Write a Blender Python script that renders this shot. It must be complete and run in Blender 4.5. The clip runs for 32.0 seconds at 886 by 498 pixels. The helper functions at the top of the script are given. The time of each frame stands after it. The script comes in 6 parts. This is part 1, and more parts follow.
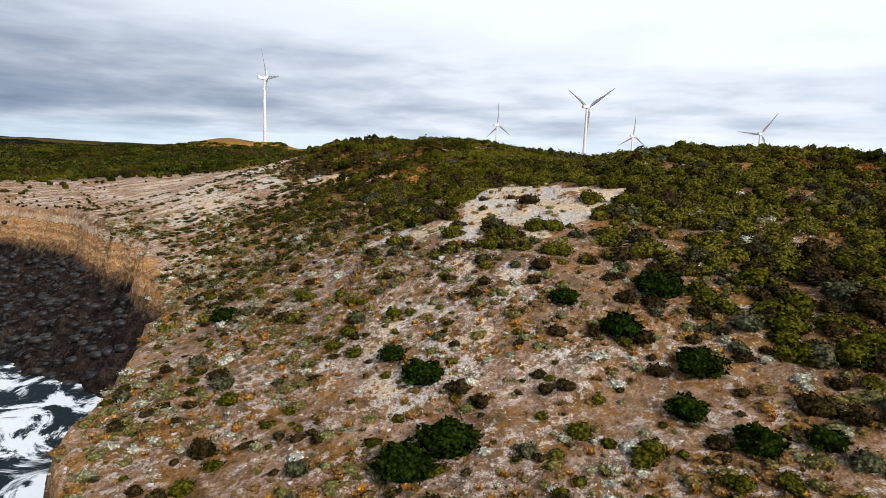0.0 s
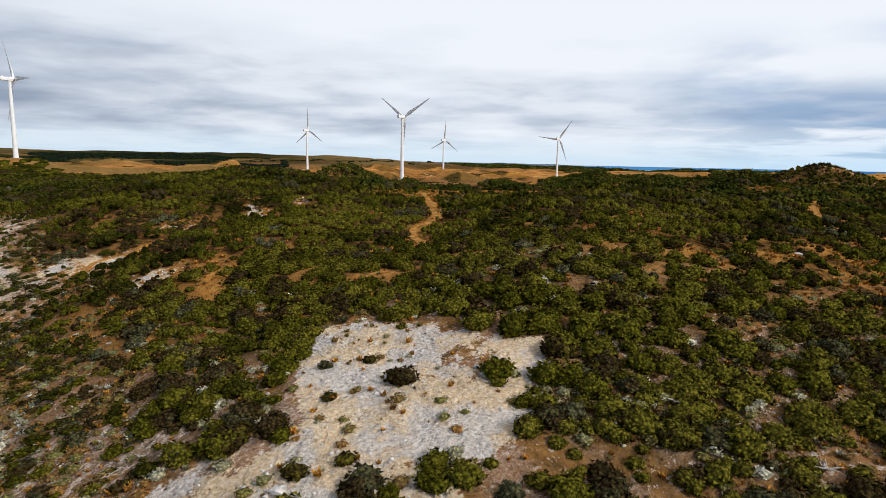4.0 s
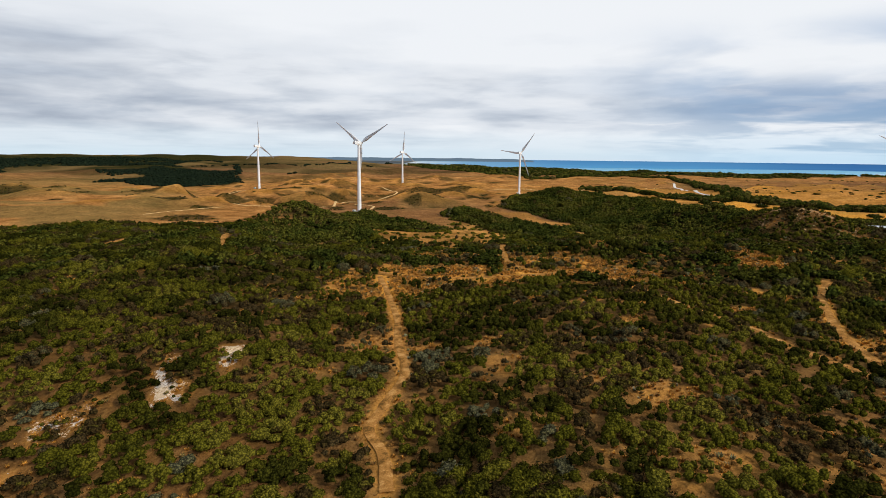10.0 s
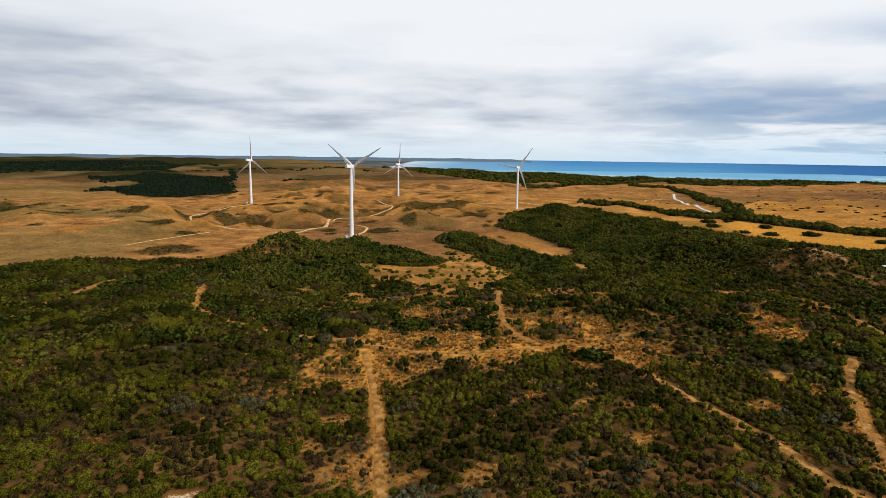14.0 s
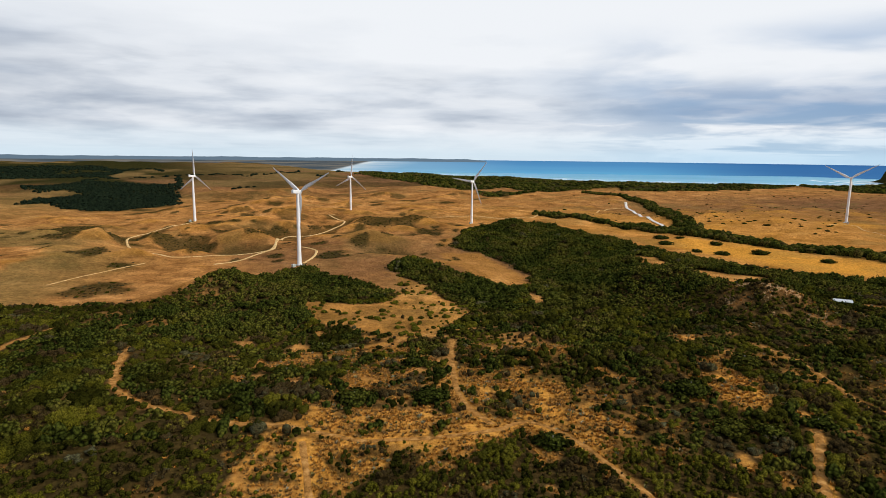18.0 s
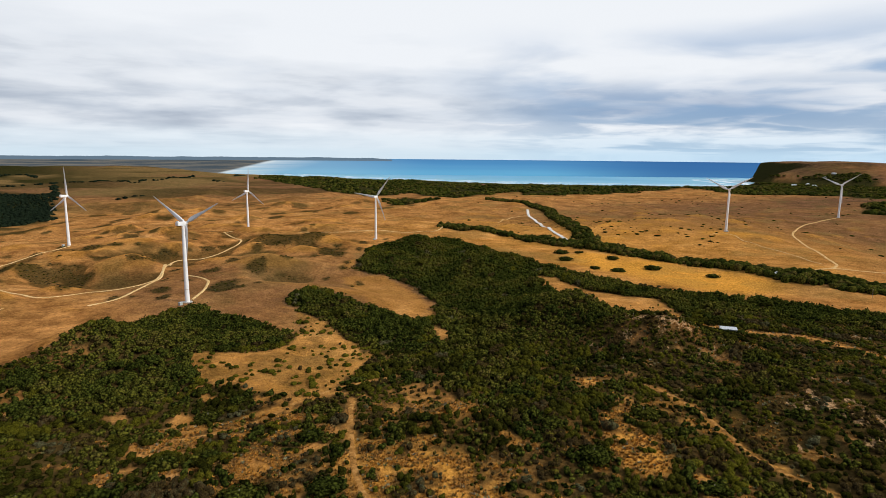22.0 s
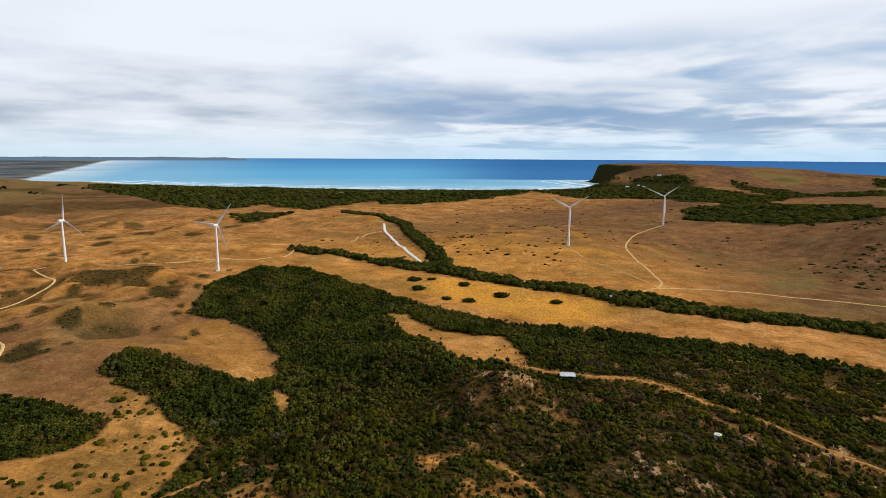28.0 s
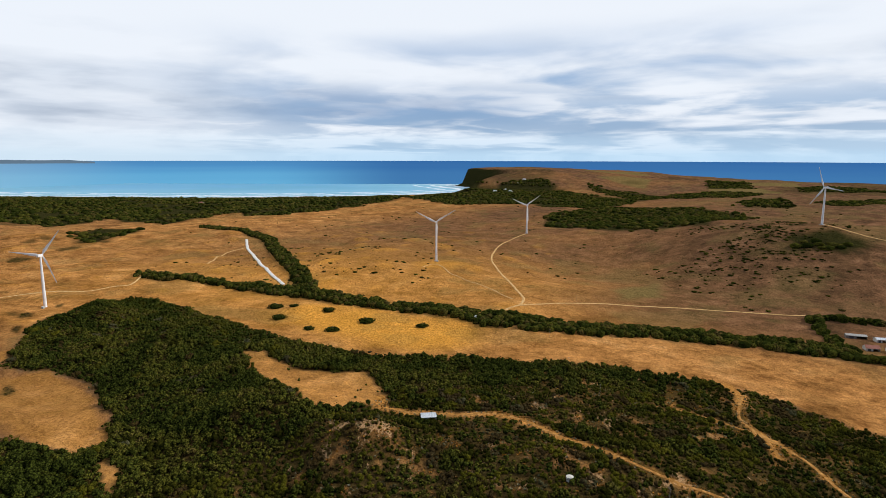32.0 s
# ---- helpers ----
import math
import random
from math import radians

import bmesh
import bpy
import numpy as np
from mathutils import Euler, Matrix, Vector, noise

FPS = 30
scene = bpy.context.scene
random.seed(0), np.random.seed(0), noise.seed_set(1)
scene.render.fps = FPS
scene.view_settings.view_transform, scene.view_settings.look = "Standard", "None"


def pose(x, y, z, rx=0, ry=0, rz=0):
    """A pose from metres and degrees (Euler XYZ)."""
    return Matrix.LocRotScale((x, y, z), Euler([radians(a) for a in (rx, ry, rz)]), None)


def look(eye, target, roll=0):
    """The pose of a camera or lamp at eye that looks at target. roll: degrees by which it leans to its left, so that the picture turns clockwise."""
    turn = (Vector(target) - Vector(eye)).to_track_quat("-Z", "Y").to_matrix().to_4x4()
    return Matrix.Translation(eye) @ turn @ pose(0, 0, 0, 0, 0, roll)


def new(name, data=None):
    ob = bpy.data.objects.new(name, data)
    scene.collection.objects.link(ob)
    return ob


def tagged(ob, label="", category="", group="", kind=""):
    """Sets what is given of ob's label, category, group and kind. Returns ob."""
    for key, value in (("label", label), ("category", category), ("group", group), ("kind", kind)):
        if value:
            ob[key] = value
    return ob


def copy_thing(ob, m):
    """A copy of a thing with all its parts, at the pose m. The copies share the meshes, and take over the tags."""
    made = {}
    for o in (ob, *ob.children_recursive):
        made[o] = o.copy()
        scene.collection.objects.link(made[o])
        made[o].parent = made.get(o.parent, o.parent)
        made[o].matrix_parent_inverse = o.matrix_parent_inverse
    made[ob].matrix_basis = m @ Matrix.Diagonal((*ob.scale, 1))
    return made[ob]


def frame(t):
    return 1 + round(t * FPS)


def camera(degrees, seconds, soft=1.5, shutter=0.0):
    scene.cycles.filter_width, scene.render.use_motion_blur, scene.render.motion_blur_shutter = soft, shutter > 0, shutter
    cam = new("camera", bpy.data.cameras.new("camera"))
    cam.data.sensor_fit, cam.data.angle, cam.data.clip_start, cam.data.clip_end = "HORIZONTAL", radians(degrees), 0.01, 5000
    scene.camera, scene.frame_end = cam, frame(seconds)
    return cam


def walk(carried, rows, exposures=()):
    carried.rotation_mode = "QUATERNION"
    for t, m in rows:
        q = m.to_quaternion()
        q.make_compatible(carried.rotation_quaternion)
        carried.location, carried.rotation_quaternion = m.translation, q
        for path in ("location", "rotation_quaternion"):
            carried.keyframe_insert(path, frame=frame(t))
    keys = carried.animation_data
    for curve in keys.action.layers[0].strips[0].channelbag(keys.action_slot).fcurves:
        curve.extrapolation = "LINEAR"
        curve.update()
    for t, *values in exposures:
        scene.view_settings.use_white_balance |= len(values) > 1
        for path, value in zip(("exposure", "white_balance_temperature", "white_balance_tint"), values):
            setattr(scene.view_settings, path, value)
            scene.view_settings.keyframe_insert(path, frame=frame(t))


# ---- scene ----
cam = camera(73.28, 32.0, soft=0.8)
# seconds, place, turn (degrees); z is counted from the sea
ROWS = [
    (0.0, 0.00, 0.00, 48.00, 81.224, -1.887, 0.285),
    (0.5, -0.56, 6.50, 49.87, 81.250, -1.789, -2.322),
    (1.0, -0.94, 12.51, 51.76, 81.292, -1.670, -4.771),
    (1.5, -1.19, 18.16, 53.65, 81.334, -1.550, -6.993),
    (2.0, -1.34, 23.35, 55.66, 81.368, -1.432, -9.362),
    (2.5, -1.31, 28.20, 57.66, 81.430, -1.344, -11.789),
    (3.0, -1.14, 32.89, 59.76, 81.445, -1.210, -14.248),
    (3.5, -0.79, 37.31, 61.96, 81.411, -1.104, -16.152),
    (5.5, 1.46, 53.16, 71.61, 81.321, -0.844, -19.741),
    (6.0, 2.20, 56.64, 74.15, 81.305, -0.785, -19.930),
    (6.5, 2.95, 59.83, 76.90, 81.260, -0.762, -20.095),
    (7.0, 3.80, 62.85, 79.61, 81.214, -0.707, -20.308),
    (7.5, 4.63, 65.75, 82.39, 81.179, -0.682, -20.568),
    (8.0, 5.51, 68.55, 85.18, 81.151, -0.676, -20.892),
    (8.5, 6.47, 71.30, 87.97, 81.110, -0.636, -21.289),
    (9.0, 7.51, 74.04, 90.81, 81.073, -0.601, -21.501),
    (9.5, 8.57, 76.82, 93.72, 81.041, -0.603, -21.540),
    (10.0, 9.79, 79.32, 96.67, 81.013, -0.578, -21.549),
    (10.5, 10.96, 81.76, 99.62, 80.995, -0.581, -21.580),
    (11.0, 12.06, 84.14, 102.53, 80.986, -0.572, -21.597),
    (11.5, 12.95, 86.55, 105.35, 80.992, -0.582, -21.649),
    (12.0, 14.32, 89.31, 108.27, 80.998, -0.601, -21.661),
    (12.5, 15.83, 92.20, 111.14, 80.998, -0.621, -21.691),
    (13.0, 17.46, 95.02, 113.90, 81.005, -0.656, -21.700),
    (13.5, 19.13, 97.91, 116.74, 81.007, -0.688, -21.712),
    (14.0, 20.72, 100.73, 119.44, 81.021, -0.743, -21.744),
    (14.5, 22.33, 103.47, 122.00, 81.032, -0.753, -21.755),
    (16.5, 28.76, 113.86, 132.54, 81.076, -0.667, -22.741),
    (17.0, 30.10, 116.12, 135.46, 81.067, -0.676, -23.839),
    (17.5, 31.08, 118.24, 138.56, 81.056, -0.670, -24.835),
    (18.0, 32.38, 120.12, 141.68, 81.076, -0.636, -25.996),
    (18.5, 33.79, 122.12, 144.86, 81.084, -0.631, -27.312),
    (19.0, 35.35, 124.04, 147.87, 81.094, -0.617, -28.610),
    (19.5, 37.09, 126.01, 150.99, 81.083, -0.597, -29.724),
    (20.0, 38.82, 127.93, 154.17, 81.050, -0.606, -30.805),
    (20.5, 40.50, 129.82, 157.29, 81.057, -0.566, -31.880),
    (21.0, 42.24, 131.51, 160.37, 81.030, -0.575, -32.903),
    (21.5, 44.05, 132.96, 163.34, 81.026, -0.521, -33.871),
    (22.0, 45.88, 134.38, 166.46, 81.043, -0.508, -34.947),
    (22.5, 47.89, 135.83, 169.60, 81.022, -0.503, -36.027),
    (23.0, 50.12, 137.23, 172.65, 81.025, -0.470, -37.105),
    (23.5, 52.34, 138.46, 175.60, 81.051, -0.457, -38.133),
    (24.0, 54.64, 139.50, 178.58, 81.076, -0.428, -39.146),
    (24.5, 56.93, 140.44, 181.70, 81.067, -0.414, -40.177),
    (25.0, 59.27, 141.18, 185.00, 81.049, -0.405, -41.209),
    (25.5, 61.82, 141.84, 188.19, 81.055, -0.397, -42.266),
    (27.5, 72.70, 143.81, 200.61, 81.013, -0.293, -46.919),
    (28.0, 75.54, 144.17, 203.67, 81.004, -0.280, -48.175),
    (28.5, 78.48, 144.39, 206.56, 81.013, -0.279, -49.469),
    (29.0, 81.49, 144.60, 209.45, 81.036, -0.265, -50.875),
    (29.5, 84.49, 144.81, 212.43, 81.046, -0.248, -52.449),
    (30.0, 87.66, 144.92, 215.40, 81.087, -0.204, -54.100),
    (30.5, 91.17, 144.90, 218.22, 81.121, -0.197, -55.760),
    (31.0, 94.79, 144.84, 221.14, 81.136, -0.179, -57.358),
    (31.5, 98.34, 144.55, 224.05, 81.164, -0.147, -58.777),
    (32.0, 101.81, 144.14, 227.05, 81.188, -0.118, -60.153),
]
walk(cam, [(t, pose(x, y, z, rx, ry, rz)) for t, x, y, z, rx, ry, rz in ROWS],
     [(0.0, 0.16, 6280, 10), (2.0, 0.09, 6250, 10), (4.5, 0.0, 6350, 10), (6.5, -0.02, 6500, 10), (12.0, 0.0, 6520, 10), (22.0, 0.0, 6480, 10), (27.0, 0.0, 6350, 10), (32.0, 0.0, 6250, 10)])

# ---- sky and light ----
SUN_AZIMUTH, SUN_HEIGHT = 148.0, 34.0      # degrees to the right of the first view; above the horizon
world = bpy.data.worlds.new("overcast_sky")
scene.world = world
world.use_nodes = True
wn, wl = world.node_tree.nodes, world.node_tree.links
wn.clear()


def link(tree, a, b):
    tree.links.new(a, b)


def math_node(tree, op, a, b=None, clamp=False):
    n = tree.nodes.new("ShaderNodeMath")
    n.operation, n.use_clamp = op, clamp
    for i, v in enumerate((a, b)):
        if v is None:
            continue
        if isinstance(v, (int, float)):
            n.inputs[i].default_value = v
        else:
            tree.links.new(v, n.inputs[i])
    return n.outputs[0]


def ramp(tree, fac, stops, smooth=True):
    n = tree.nodes.new("ShaderNodeValToRGB")
    n.color_ramp.interpolation = "EASE" if smooth else "LINEAR"
    e = n.color_ramp.elements
    while len(e) < len(stops):
        e.new(0.5)
    for el, (pos, col) in zip(e, stops):
        el.position = pos
        el.color = (*col, 1) if len(col) == 3 else col
    tree.links.new(fac, n.inputs[0])
    return n.outputs[0]


def mix(tree, fac, a, b, mode="MIX"):
    n = tree.nodes.new("ShaderNodeMix")
    n.data_type, n.blend_type = "RGBA", mode
    for sock, v in ((n.inputs[0], fac), (n.inputs[6], a), (n.inputs[7], b)):
        if isinstance(v, (int, float)):
            sock.default_value = v
        elif isinstance(v, tuple):
            sock.default_value = (*v, 1)
        else:
            tree.links.new(v, sock)
    return n.outputs[2]


def noise_node(tree, vec, scale, detail=4.0, rough=0.55, distort=0.0):
    n = tree.nodes.new("ShaderNodeTexNoise")
    n.inputs["Scale"].default_value, n.inputs["Detail"].default_value = scale, detail
    n.inputs["Roughness"].default_value, n.inputs["Distortion"].default_value = rough, distort
    if vec is not None:
        tree.links.new(vec, n.inputs["Vector"])
    return n.outputs[0]


wt = world.node_tree
sky = wn.new("ShaderNodeTexSky")
sky.sky_type, sky.sun_disc = "NISHITA", False
sky.sun_elevation, sky.sun_rotation = radians(SUN_HEIGHT), radians(SUN_AZIMUTH)
coord = wn.new("ShaderNodeTexCoord").outputs["Generated"]
sep = wn.new("ShaderNodeSeparateXYZ")
wl.new(coord, sep.inputs[0])
dx, dy, dz = sep.outputs
up = math_node(wt, "MAXIMUM", dz, 0.0)
azimuth = math_node(wt, "ARCTAN2", dx, dy)
flat = math_node(wt, "ADD", up, 0.055)
comb = wn.new("ShaderNodeCombineXYZ")
wl.new(math_node(wt, "DIVIDE", dx, flat), comb.inputs[0])
wl.new(math_node(wt, "DIVIDE", dy, flat), comb.inputs[1])
sheet = comb.outputs[0]
big = noise_node(wt, sheet, 0.22, 3.0, 0.5, 0.4)
small = noise_node(wt, sheet, 0.75, 5.0, 0.48, 0.3)
cloud = math_node(wt, "ADD", math_node(wt, "MULTIPLY", big, 0.60), math_node(wt, "MULTIPLY", small, 0.40))
# a stratus deck: pale at the horizon, banded above it, thin and bright higher up, heavy overhead
deck = ramp(wt, up, [(0.0, (0.62,) * 3), (0.035, (0.60,) * 3), (0.075, (0.51,) * 3), (0.13, (0.58,) * 3), (0.19, (0.72,) * 3), (0.26, (0.84,) * 3), (0.45, (0.62,) * 3), (1.0, (0.60,) * 3)])
# thinner cloud ahead to the right, thicker to the left
thin = math_node(wt, "COSINE", math_node(wt, "SUBTRACT", azimuth, 0.80))
tone = math_node(wt, "ADD", deck, math_node(wt, "MULTIPLY", math_node(wt, "SUBTRACT", cloud, 0.45), ramp(wt, up, [(0.06, (1.0,) * 3), (0.16, (0.95,) * 3), (0.27, (0.55,) * 3)])))
tone = math_node(wt, "ADD", tone, math_node(wt, "MULTIPLY", math_node(wt, "SUBTRACT", thin, 0.68), 0.36))
right = ramp(wt, azimuth, [(0.55, (0.12,) * 3), (0.95, (1, 1, 1))])
# heavier banks of cloud: low to the left of the first view, and far round to the right
def bank(azimuths, heights, weight):
    turn = math_node(wt, "MULTIPLY", math_node(wt, "ADD", azimuth, 1.5), 0.3)
    a = ramp(wt, turn, [((v + 1.5) * 0.3, (c,) * 3) for v, c in zip(azimuths, (0, 1, 1, 0))])
    h = ramp(wt, up, [(v, (c,) * 3) for v, c in zip(heights, (0, 1, 1, 0))])
    return math_node(wt, "MULTIPLY", math_node(wt, "MULTIPLY", a, h), math_node(wt, "MULTIPLY", small, -weight))


# lumpy cloud low down
low = wn.new("ShaderNodeCombineXYZ")
wl.new(math_node(wt, "MULTIPLY", azimuth, 6.0), low.inputs[0])
wl.new(math_node(wt, "MULTIPLY", up, 30.0), low.inputs[1])
puffs = math_node(wt, "SUBTRACT", noise_node(wt, low.outputs[0], 1.0, 5.0, 0.52, 0.2), 0.5)
tone = math_node(wt, "ADD", tone, math_node(wt, "MULTIPLY", puffs, ramp(wt, up, [(0.02, (0.85,) * 3), (0.12, (0.60,) * 3), (0.26, (0, 0, 0))])))
tone = math_node(wt, "ADD", tone, bank((-1.4, -0.6, -0.25, 0.30), (0.010, 0.05, 0.14, 0.24), 0.16))
storm = bank((0.66, 0.86, 1.04, 1.30), (0.045, 0.070, 0.09, 0.125), 0.36)
tone = math_node(wt, "ADD", tone, storm)
tone = math_node(wt, "ADD", tone, math_node(wt, "MULTIPLY", right, 0.08))
grey = ramp(wt, tone, [(0.08, (0.18, 0.22, 0.31)), (0.30, (0.32, 0.365, 0.45)), (0.50, (0.55, 0.60, 0.675)), (0.66, (0.76, 0.80, 0.855)), (0.85, (0.87, 0.90, 0.94))], False)
# the deck is thinnest overhead
grey = mix(wt, 1.0, grey, ramp(wt, up, [(0.30, (1, 1, 1)), (0.62, (1.05, 1.05, 1.05)), (1.0, (1.2, 1.2, 1.2))]), "MULTIPLY")
blue = mix(wt, 1.0, sky.outputs[0], (0.13, 0.13, 0.13), "MULTIPLY")
blue = mix(wt, 0.75, blue, (0.15, 0.32, 0.60))
gap = math_node(wt, "MULTIPLY", ramp(wt, cloud, [(0.40, (1, 1, 1)), (0.53, (0, 0, 0))]), right)
near_horizon = ramp(wt, up, [(0.0, (0.9,) * 3), (0.12, (0.8,) * 3), (0.22, (0, 0, 0))])
gap = math_node(wt, "MULTIPLY", gap, near_horizon)
torn = math_node(wt, "MULTIPLY", ramp(wt, math_node(wt, "ADD", puffs, 0.5), [(0.40, (1, 1, 1)), (0.58, (0, 0, 0))]), math_node(wt, "MULTIPLY", right, ramp(wt, up, [(0.0, (0.8,) * 3), (0.06, (0.8,) * 3), (0.13, (0, 0, 0))])))
gap = math_node(wt, "MAXIMUM", gap, torn)
clouds = mix(wt, gap, grey, blue)
clouds = mix(wt, math_node(wt, "MULTIPLY", storm, -1.7, True), clouds, (0.20, 0.33, 0.55))
haze = ramp(wt, up, [(0.0, (0.85,) * 3), (0.018, (0.50,) * 3), (0.05, (0, 0, 0))])
clouds = mix(wt, haze, clouds, mix(wt, right, (0.66, 0.79, 0.88), (0.55, 0.75, 0.91)))
sun_dir = (math.sin(radians(SUN_AZIMUTH)) * math.cos(radians(SUN_HEIGHT)), math.cos(radians(SUN_AZIMUTH)) * math.cos(radians(SUN_HEIGHT)), math.sin(radians(SUN_HEIGHT)))
# the open sea beyond the reach of the sheet, and the hazy coast across the bay
sea_far = ramp(wt, math_node(wt, "MULTIPLY", dz, -10.0), [(0.06, (0.040, 0.17, 0.42)), (0.16, (0.070, 0.26, 0.53)), (0.30, (0.12, 0.39, 0.64)), (0.6, (0.16, 0.47, 0.68))])
streak = wn.new("ShaderNodeMapping")
streak.inputs["Scale"].default_value = (3, 3, 160)
wl.new(coord, streak.inputs[0])
sea_far = mix(wt, math_node(wt, "MULTIPLY", noise_node(wt, streak.outputs[0], 1.0, 3.0), 0.45), sea_far, (0.17, 0.44, 0.66))
sea_far = mix(wt, ramp(wt, azimuth, [(0.24, (0.75,) * 3), (0.36, (0.35,) * 3), (0.62, (0, 0, 0))]), sea_far, (0.42, 0.60, 0.68))
sea_far = mix(wt, ramp(wt, azimuth, [(0.75, (0, 0, 0)), (1.1, (0.75,) * 3)]), sea_far, (0.030, 0.115, 0.33))
ridge = wn.new("ShaderNodeCombineXYZ")
wl.new(azimuth, ridge.inputs[0])
bumps = noise_node(wt, ridge.outputs[0], 14.0, 4.0, 0.6)
reach = ramp(wt, azimuth, [(0.0, (1, 1, 1)), (0.49, (1, 1, 1)), (0.525, (0, 0, 0))], False)
crest = math_node(wt, "SUBTRACT", math_node(wt, "MULTIPLY", math_node(wt, "MULTIPLY", bumps, 0.0050), reach), 0.0080)
HORIZON = -0.0070
below = math_node(wt, "LESS_THAN", dz, HORIZON)
is_coast = math_node(wt, "MULTIPLY", math_node(wt, "LESS_THAN", dz, crest), math_node(wt, "GREATER_THAN", dz, -0.0105))
is_coast = math_node(wt, "MULTIPLY", is_coast, math_node(wt, "GREATER_THAN", reach, 0.02))
ashore = ramp(wt, math_node(wt, "ADD", azimuth, math_node(wt, "MULTIPLY", dz, -4.0)), [(0.372, (1, 1, 1)), (0.384, (0, 0, 0))], False)
plain = mix(wt, ramp(wt, noise_node(wt, streak.outputs[0], 4.0, 5.0, 0.65), [(0.38, (0, 0, 0)), (0.62, (1, 1, 1))]), (0.060, 0.082, 0.100), (0.19, 0.175, 0.150))
beach_line = math_node(wt, "ADD", azimuth, math_node(wt, "MULTIPLY", dz, -4.0))
surf = ramp(wt, beach_line, [(0.370, (0, 0, 0)), (0.380, (0.9,) * 3), (0.395, (0.55,) * 3), (0.47, (0, 0, 0))], False)
surf = math_node(wt, "MULTIPLY", surf, ramp(wt, noise_node(wt, streak.outputs[0], 3.0, 4.0, 0.6), [(0.35, (0.35,) * 3), (0.6, (1, 1, 1))]))
final = mix(wt, below, clouds, mix(wt, surf, mix(wt, ashore, sea_far, plain), (0.72, 0.78, 0.80)))
final = mix(wt, is_coast, final, (0.13, 0.19, 0.25))
bg = wn.new("ShaderNodeBackground")
bg.inputs[1].default_value = 1.0
wl.new(final, bg.inputs[0])
wl.new(bg.outputs[0], wn.new("ShaderNodeOutputWorld").inputs[0])

sun = new("sun", bpy.data.lights.new("sun", "SUN"))
sun.data.energy, sun.data.angle, sun.data.color = 2.8, radians(10), (1.0, 0.94, 0.84)
sun.matrix_world = look(Vector(sun_dir) * 900, (0, 0, 0))
scene.view_settings.exposure = 0.0


# ---- materials ----
WIND = radians(37)     # the growth leans and stretches away from the sea


def material(name, rough=0.9, metal=0.0, spec=0.3):
    m = bpy.data.materials.new(name)
    m.use_nodes = True
    b = m.node_tree.nodes["Principled BSDF"]
    b.inputs["Roughness"].default_value, b.inputs["Metallic"].default_value = rough, metal
    b.inputs["Specular IOR Level"].default_value = spec
    return m, m.node_tree, b


def attribute(tree, name):
    n = tree.nodes.new("ShaderNodeAttribute")
    n.attribute_name = name
    return n


def place_vec(tree):
    return tree.nodes.new("ShaderNodeNewGeometry").outputs["Position"]


def bump(tree, bsdf, height_sock, strength, distance):
    n = tree.nodes.new("ShaderNodeBump")
    n.inputs["Strength"].default_value, n.inputs["Distance"].default_value = strength, distance
    tree.links.new(height_sock, n.inputs["Height"])
    tree.links.new(n.outputs[0], bsdf.inputs["Normal"])


